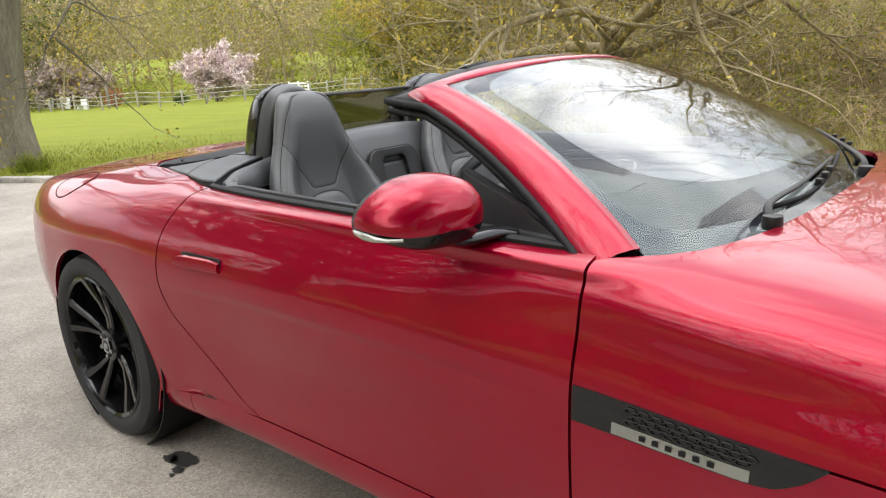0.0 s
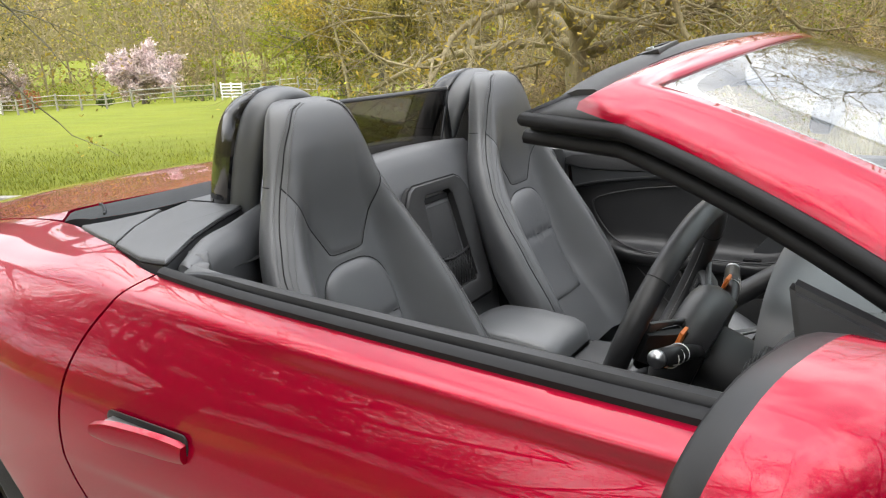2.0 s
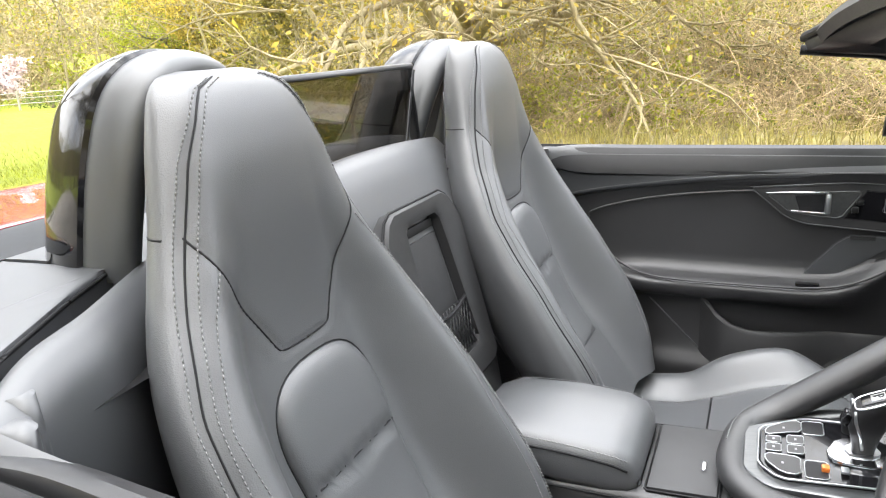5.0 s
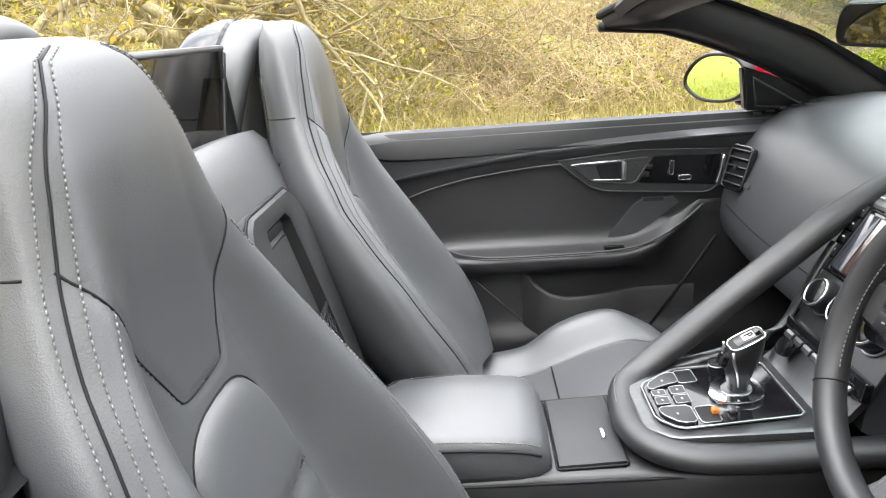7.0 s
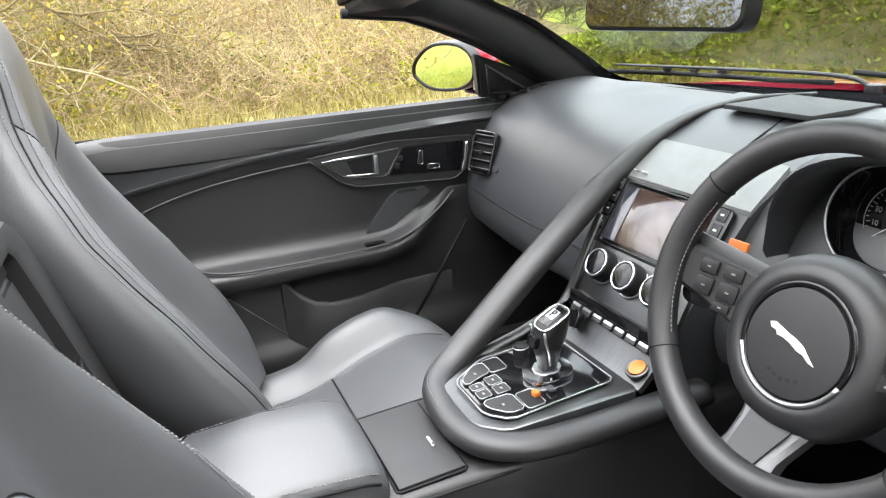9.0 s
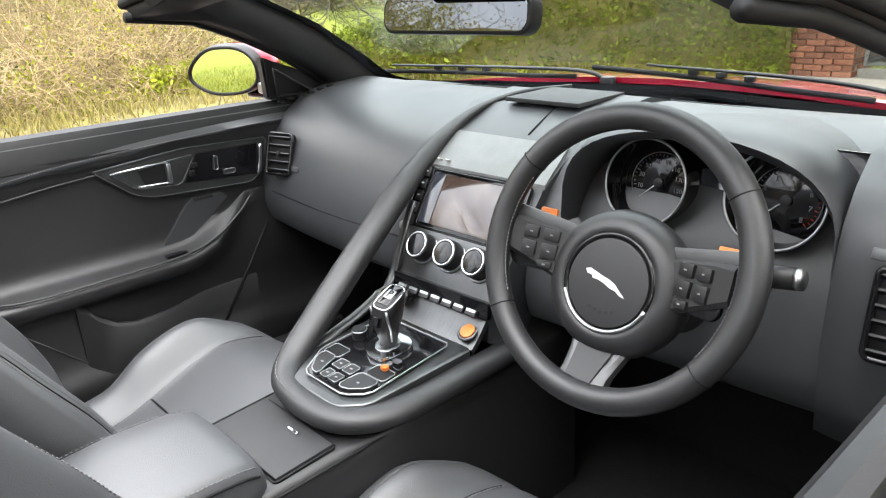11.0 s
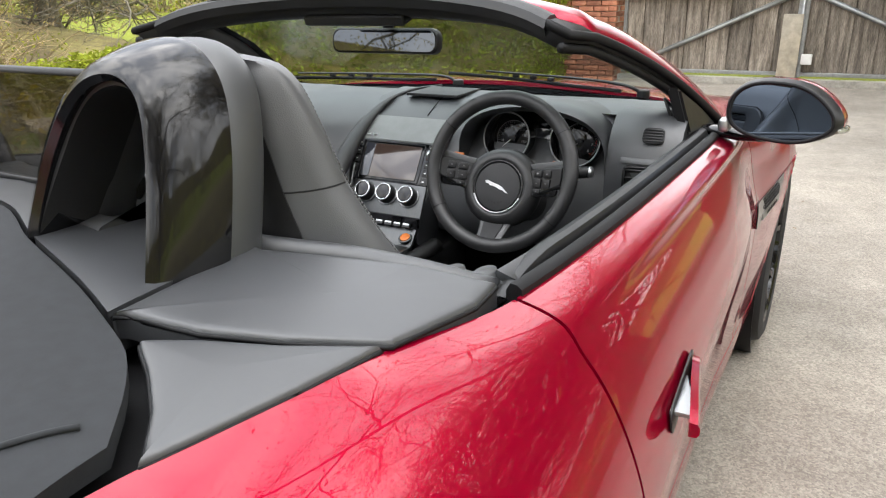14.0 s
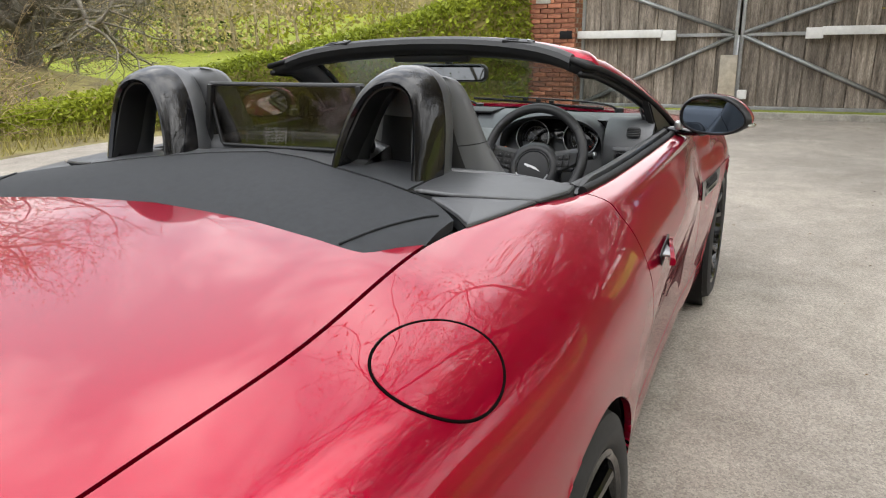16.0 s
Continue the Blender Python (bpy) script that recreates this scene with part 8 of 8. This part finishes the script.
# trees across the drive, mirrored in the paintwork
tree(21, 8.3, -5.4, 3.8, 0.36, 9, 5.4, 5, M_LEAF_OCHRE, 0.035, 2, "tall oak with bare branches across the drive")
tree(22, -6.4, -7.4, 3.8, 0.36, 9, 5.4, 5, M_LEAF_OLIVE, 0.035, 2, "bare oak across the drive")
tree(23, 13.5, -7.5, 3.6, 0.34, 7, 4.6, 4, M_LEAF_OLIVE, 0.05, 3, "bare oak beside the gate")
tree(31, -52.0, 33.3, 1.5, 0.13, 10, 1.75, 3, M_BLOSSOM, 0.15, 12, "small tree in pink and white blossom beyond the fence", bark=M_BARK)
tree(32, -72.0, 29.5, 1.4, 0.2, 8, 2.2, 3, M_BLOSSOM, 0.17, 7, "tree in white blossom in the far garden", bark=M_BARK)

# brambles and scrub on the bank
rng = random.Random(77)
scrub, scrub_leaf, scrub_lime, scrub_dark = Soup(), Soup(), Soup(), Soup()
for k in range(230):
    x = rng.uniform(-7.5, 5.6)
    y = rng.uniform(7.7, 12.5) + max(0, (x - 4) * 0.5)
    if x < -3.5 and y < 9.5 + (-3.5 - x) * 1.2:
        continue
    h = (0.7 + 1.5 * rng.random()) * (0.55 + 0.5 * smooth((y - 8) / 2.5))
    z0 = land(x, y)
    lime = (-2.6 < x < 0.3 and rng.random() < 0.85) or rng.random() < 0.12
    for i in range(26):
        a = rng.uniform(0, 2 * math.pi)
        d = Vector((math.cos(a) * 0.8, math.sin(a) * 0.8, 0.6 + rng.random()))
        pts, _ = bend(rng, Vector((x + rng.gauss(0, 0.25), y + rng.gauss(0, 0.25), z0 - 0.05)), d.normalized(), h * (0.7 + 0.7 * rng.random()), 6, 0.24, -0.10)
        scrub.stick(pts, 0.008, 0.003)
        for _ in range(3):
            q = pts[rng.randint(2, 6)]
            p2, _ = bend(rng, q, Vector((rng.gauss(0, 1), rng.gauss(0, 1), rng.gauss(0, 0.5))).normalized(), 0.25 + 0.4 * rng.random(), 3, 0.3, -0.05)
            scrub.stick(p2, 0.004, 0.0018)
            for _ in range(2 if not lime else 7):
                t = p2[rng.randint(1, 3)] + Vector((rng.gauss(0, 0.06), rng.gauss(0, 0.06), rng.gauss(0, 0.06)))
                (scrub_lime if lime else scrub_leaf if rng.random() < 0.75 else scrub_dark).leaf(t, 0.022 if not lime else 0.028, rng)
tagged(scrub.done("brambles", M_TWIG), "tangled pale bramble stems on the bank", "brambles", kind="stuff")
tagged(scrub_leaf.done("bramble_leaves", M_LEAF_OLIVE, smooth=False), "thin olive spring leaves on the brambles", "leaves", kind="stuff")
tagged(scrub_lime.done("shrub_leaves", M_LEAF_LIME, smooth=False), "bright lime leaves of a young shrub", "shrub", kind="stuff")
tagged(scrub_dark.done("ivy_leaves", M_LEAF_DARK, smooth=False), "dark ivy leaves among the stems", "leaves", kind="stuff")
# low bank under the scrub
verts, faces = [], []
for i in range(41):
    x = -9 + 0.45 * i
    for k in range(9):
        y = 8.1 + 0.75 * k + max(0, (x - 4) * 0.3) + (max(0, -3 - x) * 0.9)
        z = land(x, y) + 0.02 + (0.75 * smooth(k / 6) + 0.12 * math.sin(2.1 * x + k) * smooth(k / 2)) * smooth((x + 9) / 3)
        verts.append((x, y, z if k not in (0,) else land(x, y) - 0.01))
faces = [(i * 9 + k, (i + 1) * 9 + k, (i + 1) * 9 + k + 1, i * 9 + k + 1) for i in range(40) for k in range(8)]
tagged(link_mesh("bank", verts, faces, M_SOIL), "earth bank covered in dead leaves", "bank", kind="structure")

# clipped hedge from the pier to the meadow
hedge, core = Soup(), bmesh.new()
path = catmull([(10.62, 2.95, 0), (10.2, 3.6, 0), (9.4, 4.7, 0), (7.8, 6.7, 0), (6.0, 8.1, 0), (4.2, 8.6, 0)], 10)
rows = []
for i, p in enumerate(path):
    t = i / (len(path) - 1)
    h = mixf(2.15, 0.35, smooth(t * 1.05))
    w = mixf(0.55, 0.35, t)
    nrm = Vector((-(path[min(i + 1, len(path) - 1)] - path[max(i - 1, 0)]).y, (path[min(i + 1, len(path) - 1)] - path[max(i - 1, 0)]).x, 0)).normalized()
    rows.append([p + nrm * (w * a) + Vector((0, 0, h * b)) for a, b in ((-0.9, 0), (-1, 0.5), (-0.92, 0.88), (-0.6, 0.98), (0, 1.0), (0.6, 0.98), (0.92, 0.88), (1, 0.5), (0.9, 0))])
vr = [[core.verts.new(q) for q in r] for r in rows]
for a, b in zip(vr, vr[1:]):
    for k in range(8):
        core.faces.new((a[k], a[k + 1], b[k + 1], b[k]))
hroot = tagged(new("hedge"), "clipped green hedge with fresh yellow-green shoots beside the pier", "hedge")
part("hedge_core", core, M_LEAF_OLIVE, hroot)
rng = random.Random(9)
for i in range(len(rows) - 1):
    for k in range(8):
        for _ in range(150):
            u, v = rng.random(), rng.random()
            p = rows[i][k].lerp(rows[i][k + 1], u).lerp(rows[i + 1][k].lerp(rows[i + 1][k + 1], u), v)
            hedge.leaf(p + Vector((rng.gauss(0, 0.035), rng.gauss(0, 0.035), rng.gauss(0.015, 0.045))), 0.042, rng)
hedge.done("hedge_leaves", M_LEAF_HEDGE, hroot, smooth=False)["kind"] = "stuff"

# grass blades on the verges nearest the drive
rng = random.Random(15)
blades = Soup()
for k in range(16000):
    x = rng.uniform(-14, -2.5)
    off = abs(rng.gauss(0, 1)) * 3.0
    y = drive_left(x) + 0.08 + off
    z = land(x, y) - 0.02
    h = rng.uniform(0.03, 0.07) * (1.5 if rng.random() < 0.06 or x > -1 else 1)
    a = rng.uniform(0, 2 * math.pi)
    d = Vector((math.cos(a), math.sin(a), 0))
    k0 = len(blades.v)
    p = Vector((x, y, z))
    blades.v += [p - d * 0.006, p + d * 0.006, p + Vector((rng.gauss(0, 0.02), rng.gauss(0, 0.02), h))]
    blades.f.append((k0, k0 + 1, k0 + 2))
tagged(blades.done("grass", leaf_mat("grass_blades", (0.19, 0.215, 0.022), (0.27, 0.285, 0.032)), smooth=False), "short grass on the verge", "grass", kind="stuff")
dry = Soup()
for k in range(9000):
    x = rng.uniform(-3.4, 8.0)
    y = drive_left(x) + 0.10 + 2.6 * rng.random() ** 0.8
    h = rng.uniform(0.08, 0.34)
    a = rng.uniform(0, 2 * math.pi)
    d = Vector((math.cos(a), math.sin(a), 0))
    p = Vector((x, y, land(x, y)))
    m_ = p + Vector((rng.gauss(0, 0.05), rng.gauss(0, 0.05), h * 0.7))
    k0 = len(dry.v)
    dry.v += [p - d * 0.007, p + d * 0.007, m_ + d * 0.004, m_ - d * 0.004, m_ + Vector((rng.gauss(0, 0.07), rng.gauss(0, 0.07), h * 0.3))]
    dry.f += [(k0, k0 + 1, k0 + 2, k0 + 3), (k0 + 3, k0 + 2, k0 + 4)]
tagged(dry.done("dry_grass", leaf_mat("dry_grass_blades", (0.30, 0.24, 0.09), (0.36, 0.33, 0.10)), smooth=False), "dry tan grass at the foot of the bank", "grass", kind="stuff")
tuft = Soup()
for k in range(160):
    c = Vector((-8.55 + rng.gauss(0, 0.10), 2.02 + rng.gauss(0, 0.12), land(-8.5, 2.0) - 0.02))
    pts, _ = bend(rng, c, Vector((rng.gauss(0, 0.3), rng.gauss(0, 0.3), 1)).normalized(), 0.20 + 0.14 * rng.random(), 3, 0.15, -0.05)
    tuft.stick(pts, 0.008, 0.001)
tagged(tuft.done("daffodil_clump", M_LEAF_HEDGE), "clump of green daffodil leaves at the tree's foot", "plant")

# kerb stones along the lawn
kerb = tagged(new("kerb"), "row of pale kerb stones at the lawn's edge", "kerb", kind="structure")
ks = box_bm((0.44, 0.14, 0.14), None, 0.02, 2)
kme = bpy.data.meshes.new("kerb_stone")
ks.to_mesh(kme)
ks.free()
kme.materials.append(M_STONE)
rng = random.Random(4)
x = -13.0
while x < -1.0:
    y = drive_left(x)
    a = math.atan2(drive_left(x + 0.3) - y, 0.3)
    o = new("kerb_stone", kme)
    o.parent = kerb
    o.matrix_basis = Matrix.Translation((x, y + 0.05, land(x, y) + 0.01 + rng.gauss(0, 0.006))) @ Matrix.Rotation(a + rng.gauss(0, 0.02), 4, "Z")
    x += 0.46 * math.cos(a)

# fence, white gate and garden things beyond the lawn
fence = tagged(new("post_and_rail_fence"), "weathered wooden post-and-rail fence beyond the lawn", "fence")
fp = [(-84, 24.5), (-67.6, 24.8), (-53.3, 25.1), (-44.4, 27.5), (-41.2, 32.0)]
fpost = box_bm((0.12, 0.12, 1.25), Matrix.Translation((0, 0, 0.6)), 0.02, 1)
fme = bpy.data.meshes.new("post")
fpost.to_mesh(fme)
fpost.free()
M_FENCE = mat("weathered_fence_wood", (0.34, 0.32, 0.27), 0.85, vary=0.2, grain=0.2, scale=8, obj_random=0.15)
fme.materials.append(M_FENCE)


def fence_run(a, b, parent):
    n = max(2, round(math.dist(a, b) / 2.4))
    ps = []
    for i in range(n + 1):
        x, y = mixf(a[0], b[0], i / n), mixf(a[1], b[1], i / n)
        o = new("post", fme)
        o.parent = parent
        o.location = (x, y, land(x, y))
        ps.append(Vector((x, y, land(x, y))))
    for h in (0.40, 0.75, 1.08):
        for p, q in zip(ps, ps[1:]):
            part("rail", tube_bm([p + Vector((0, 0, h)), q + Vector((0, 0, h))], 0.05, 4, flat=0.6), M_FENCE, parent)


for a, b in zip(fp, fp[1:]):
    fence_run(a, b, fence)
fence_run((-38.7, 32.6), (-34.8, 32.5), fence)
fence_run((-34.8, 32.5), (-26.0, 30.5), fence)
gate_w = tagged(new("field_gate"), "white five-bar wooden gate in the fence", "gate")
for i in range(5):
    part("gate_bar", box_bm((2.3, 0.05, 0.10), Matrix.Translation((-40.0, 32.6, land(-40, 32.6) + 0.25 + 0.22 * i)) @ Matrix.Rotation(0.03, 4, "Z"), 0.01), M_WHITE_WOOD, gate_w)
for dx in (-1.12, 0.0, 1.12):
    part("gate_stile", box_bm((0.10, 0.07, 1.25), Matrix.Translation((-40.0 + dx, 32.6, land(-40, 32.6) + 0.65)), 0.01), M_WHITE_WOOD, gate_w)
for x, y, s in ((-72, 27.2, 1.3), (-69, 27.6, 1.0), (-65.5, 27.8, 0.8)):
    bench = tagged(new("garden_seat"), "white garden seat beyond the fence", "seat", "white garden seats")
    part("seat_top", box_bm((1.8 * s, 0.5, 0.07), Matrix.Translation((x, y, land(x, y) + 0.5)), 0.02), M_WHITE_WOOD, bench)
    part("seat_back", box_bm((1.8 * s, 0.07, 0.5), Matrix.Translation((x, y + 0.25, land(x, y) + 0.8)), 0.02), M_WHITE_WOOD, bench)
    for dx in (-0.8 * s, 0.8 * s):
        part("leg", box_bm((0.08, 0.45, 0.5), Matrix.Translation((x + dx, y, land(x, y) + 0.25)), 0.01), M_WHITE_WOOD, bench)
tagged(part("dark_post", box_bm((0.20, 0.20, 2.0), Matrix.Translation((-59, 27.2, land(-59, 27.2) + 1.0)), 0.03), M_BARK, None), "dark wooden post by the fence", "post")
rng = random.Random(41)


def shrub(x, y, rx, rz, material, label, n=420, size=0.10):
    s, w = Soup(), Soup()
    z0 = land(x, y)
    root = tagged(new("shrub"), label, "shrub", "garden shrubs")
    for _ in range(12):
        pts, _ = bend(rng, Vector((x, y, z0)), Vector((rng.gauss(0, 0.5), rng.gauss(0, 0.5), 1)).normalized(), rz * 1.3, 4, 0.2)
        w.stick(pts, 0.03, 0.01)
    for _ in range(n):
        d = Vector((rng.gauss(0, 1), rng.gauss(0, 1), rng.gauss(0, 1))).normalized() * rng.random() ** 0.35
        s.leaf(Vector((x + d.x * rx, y + d.y * rx, z0 + rz * (0.9 + 0.9 * d.z))), size, rng)
    w.done("stems", M_TWIG_DARK, root)
    s.done("leaves", material, root, smooth=False)["kind"] = "stuff"


M_LEAF_RED = leaf_mat("red_leaves", (0.22, 0.06, 0.03), (0.32, 0.10, 0.05))
for x, y, rx, rz, m, lab in ((-66, 34, 1.6, 1.3, M_LEAF_LIME, "round lime shrub in the far garden"), (-51, 29.4, 0.7, 0.45, M_LEAF_DARK, "small dark round bush on the grass"), (-57, 37, 2.2, 1.1, M_LEAF_HEDGE, "green shrub behind the blossom tree"), (-46, 34.5, 2.0, 0.7, M_LEAF_DARK, "dark low shrub by the fence"),
                          (-42, 36.5, 2.2, 0.7, M_LEAF_DARK, "dark low shrub by the white gate"), (-62, 40, 2.4, 1.4, M_LEAF_OLIVE, "olive shrub in the far garden"), (-61, 28.6, 1.0, 1.0, M_LEAF_RED, "red-leaved shrub in the garden"), (-76, 34, 2.0, 1.5, M_LEAF_HEDGE, "green shrub in the far garden"),
                          (-70, 36, 2.0, 1.2, M_LEAF_LIME, "lime shrub in the far garden"), (-36, 35.5, 1.8, 0.9, M_LEAF_OLIVE, "olive shrub by the fence corner"), (-30, 33, 1.8, 1.2, M_LEAF_OLIVE, "olive shrub below the woods")):
    shrub(x, y, rx, rz, m, lab)

# woods all round
rng = random.Random(99)
kinds = [(Soup(), M_LEAF_OLIVE, "olive woodland in early leaf"), (Soup(), M_LEAF_BROWN, "bare brown woodland"), (Soup(), M_LEAF_LIME, "yellow-green woodland in first leaf"), (Soup(), M_LEAF_DARK, "dark evergreen woodland")]
trunks = Soup()
spots = []
for _ in range(260):
    a = rng.uniform(radians(38), radians(196))
    r = rng.uniform(54, 92)
    if radians(136) < a:
        r = rng.uniform(74, 100)
    spots.append((r * math.cos(a), r * math.sin(a), 1.0))
for _ in range(46):
    a = rng.uniform(radians(78), radians(132))
    r = rng.uniform(19, 38)
    spots.append((r * math.cos(a), r * math.sin(a), 0.62))
for _ in range(90):
    a = rng.uniform(radians(196), radians(398))
    r = rng.uniform(30, 70)
    spots.append((r * math.cos(a), r * math.sin(a), 0.8))
for x, y, sc in spots:
    if -0.5 < x < 60 and 9 < y < 24 and x > 5:
        continue
    z0 = land(x, y) - 0.1
    h = rng.uniform(9, 16) * sc
    pts, _ = bend(rng, Vector((x, y, z0)), Vector((0, 0, 1)), h * 0.8, 5, 0.06)
    trunks.stick(pts, 0.14 * sc, 0.04, 5)
    u = rng.random()
    soup = kinds[0][0] if u < 0.36 else kinds[1][0] if u < 0.72 else kinds[2][0] if u < 0.90 else kinds[3][0]
    near = math.hypot(x, y) < 45
    if near and soup is kinds[3][0]:
        soup = kinds[0][0]
    for _ in range(16):
        q = pts[rng.randint(1, 5)]
        a = rng.uniform(0, 2 * math.pi)
        d = Vector((math.cos(a), math.sin(a), 0.2 + 0.7 * rng.random())).normalized()
        p2, _ = bend(rng, q, d, h * (0.22 + 0.2 * rng.random()), 4, 0.18, 0.02)
        trunks.stick(p2, 0.06 * sc, 0.012, 3)
        for _ in range(40 if near else 34):
            c = p2[rng.randint(1, 4)]
            soup.leaf(c + Vector((rng.gauss(0, 0.7), rng.gauss(0, 0.7), rng.gauss(0, 0.6))) * sc, 0.085 if near else 0.19, rng)
    for _ in range(90):
        soup.leaf(Vector((x + rng.gauss(0, 1.6), y + rng.gauss(0, 1.6), z0 + abs(rng.gauss(0, 1.2)))), 0.09 if near else 0.22, rng)
for s, m, lab in kinds:
    tagged(s.done("far_woods", m, smooth=False), lab, "woods", kind="stuff")
tagged(trunks.done("woodland_trunks", M_BARK_PALE), "bare grey-brown trunks of the woods", "trunks", kind="stuff")
# distance: dim wooded hillside
back = []
for i in range(73):
    a = 2 * math.pi * i / 72
    back.append([Vector((150 * math.cos(a), 150 * math.sin(a), z)) for z in (-8, 6, 14, 20 + 5 * math.sin(5 * a) + 3 * math.sin(11 * a))])
verts = [p for r in back for p in r]
faces = [(i * 4 + k, (i + 1) * 4 + k, (i + 1) * 4 + k + 1, i * 4 + k + 1) for i in range(72) for k in range(3)]
tagged(link_mesh("backdrop", verts, faces, mat("far_hillside", (0.21, 0.175, 0.092), 1.0, vary=0.3, grain=0.4, scale=1.6, second=(0.29, 0.25, 0.11), spec=0.0, stretch=(1, 1, 0.5))), "wooded hillside in the distance", "hillside", kind="structure")


# ---- wooden drive gates, brick piers ----
GX = 10.52


def drive_gate(y0, y1, label):
    """One leaf: upright boards on a steel frame with braces; y0 hinge side, y1 meeting edge."""
    root = tagged(new("drive_gate"), label, "gate", "pair of drive gates")
    s = 1 if y1 > y0 else -1
    w = abs(y1 - y0)
    n = 8
    rng = random.Random(int(100 + y0 * 10))
    bw = w / n
    for i in range(n):
        y = y0 + s * (i + 0.5) * bw
        h = 2.02 + rng.gauss(0, 0.004)
        part("board", box_bm((0.028, bw - 0.011, h), Matrix.Translation((GX + 0.03 + rng.gauss(0, 0.002), y, 0.13 + h / 2)), 0.004, 1), M_GREY_WOOD, root)
        part("cover_strip", box_bm((0.012, 0.05, h - 0.06), Matrix.Translation((GX + 0.055, y + s * bw / 2, 0.13 + h / 2)), 0.002, 1), M_GREY_WOOD, root)
    for z in (0.16, 1.21, 2.06):
        part("steel_rail", box_bm((0.045, w - 0.01, 0.05), Matrix.Translation((GX - 0.012, (y0 + y1) / 2, z)), 0.006, 1), M_GALV, root)
    for y in (y0 + s * 0.03, y1 - s * 0.03):
        part("steel_stile", box_bm((0.05, 0.05, 1.98), Matrix.Translation((GX - 0.014, y, 1.11)), 0.006, 1), M_GALV, root)
    for za, zb in ((0.18, 1.19), (2.04, 1.23)):
        part("brace", tube_bm([Vector((GX - 0.03, y0 + s * 0.05, za)), Vector((GX - 0.03, y1 - s * 0.05, zb))], 0.032, 4), M_GALV, root)
    arm = part("gate_opener", box_bm((0.10, 1.30, 0.115), Matrix.Translation((GX - 0.12, y0 + s * 0.62, 1.245)), 0.012), M_WHITE_WOOD, root, "white electric opener arm")
    part("opener_end", box_bm((0.09, 0.22, 0.15), Matrix.Translation((GX - 0.11, y0 + s * 1.36, 1.215)), 0.01), M_WHITE_WOOD, root)
    for i in range(9):
        part("bolt_head", cyl_bm(0.018, 0.012, Matrix.Translation((GX - 0.05, y0 + s * (0.2 + 0.24 * i), 0.17)) @ Matrix.Rotation(radians(-90), 4, "Y"), 8, 0.002), M_GALV, root)
    return root


drive_gate(1.90, -0.435, "weathered grey boarded drive gate, closed, with a white opener")
drive_gate(-2.78, -0.455, "weathered grey boarded drive gate, closed, with a white opener")
post = tagged(new("gate_stop"), "pale stained wooden gate stop with a white lock box", "gate stop")
part("stop_board", box_bm((0.06, 0.24, 0.85), Matrix.Translation((GX - 0.08, -0.34, 0.50)), 0.01), mat("pale_stained_wood", (0.44, 0.41, 0.35), 0.8, vary=0.2, grain=0.3, scale=10, second=(0.46, 0.40, 0.30)), post)
part("lock_box", box_bm((0.08, 0.13, 0.13), Matrix.Translation((GX - 0.09, -0.56, 0.36)), 0.012), M_WHITE_WOOD, post)
part("drop_bolt", tube_bm([Vector((GX - 0.07, -0.445, 0.05)), Vector((GX - 0.07, -0.445, 1.2))], 0.022, 8), M_GALV, post)
tagged(part("gate_sill", box_bm((0.16, 4.75, 0.10), Matrix.Translation((GX, -0.44, 0.045)), 0.01), M_STONE, None), "concrete sill under the gates", "sill", kind="structure")

BRICK = (0.215, 0.1025, 0.065)
bme = bpy.data.meshes.new("brick")
bb = box_bm(BRICK, None, 0.006, 1)
bb.to_mesh(bme)
bb.free()
bme.materials.append(M_BRICK)


def pier(y0, label):
    """Square brick pier with recessed joints; the bricks of the faces seen are pieces of their own."""
    root = tagged(new("brick_pier"), label, "pier", "gate piers")
    W, H = 1.00, 2.25
    part("core", box_bm((0.66, W - 0.02, H), Matrix.Translation((GX + 0.10, y0, H / 2)), 0), M_MORTAR, root)
    rng = random.Random(int(50 + y0))
    for c in range(30):
        z = 0.04 + 0.075 * c
        n = 4
        for i in range(n + (c % 2)):
            y = y0 - W / 2 + 0.11 + 0.2275 * i - (0.113 if c % 2 else 0)
            half = c % 2 and i in (0, n)
            o = new("brick", bme)
            o.parent = root
            o.matrix_basis = Matrix.Translation((GX - 0.235 + rng.gauss(0, 0.002), min(max(y, y0 - W / 2 + 0.055), y0 + W / 2 - 0.055) if half else y, z)) @ Matrix.Rotation(radians(90) + rng.gauss(0, 0.006), 4, "Z") @ Matrix.Diagonal((0.5 if half else 1, 1, 1, 1))
        if c < 30:
            for k in range(3):
                o = new("brick", bme)
                o.parent = root
                o.matrix_basis = Matrix.Translation((GX - 0.06 + 0.225 * k + (0.11 if c % 2 else 0), y0 - W / 2 + 0.05, z)) @ Matrix.Rotation(rng.gauss(0, 0.006), 4, "Z")
    part("cap_stone", box_bm((0.85, W + 0.14, 0.10), Matrix.Translation((GX + 0.10, y0, H + 0.05)), 0.015), M_STONE, root, "pale stone cap")
    part("letter_slot", box_bm((0.03, 0.20, 0.12), Matrix.Translation((GX - 0.285, y0 - 0.36, 1.25)), 0.004), M_SEAL, root, "dark box in the pier")
    part("stone_block", box_bm((0.03, 0.24, 0.20), Matrix.Translation((GX - 0.288, y0 + 0.02, 1.83)), 0.01), M_STONE, root, "pale stone block")
    return root


pier(2.44, "red brick gate pier with lime mortar joints")
pier(-3.32, "red brick gate pier beside the drive")
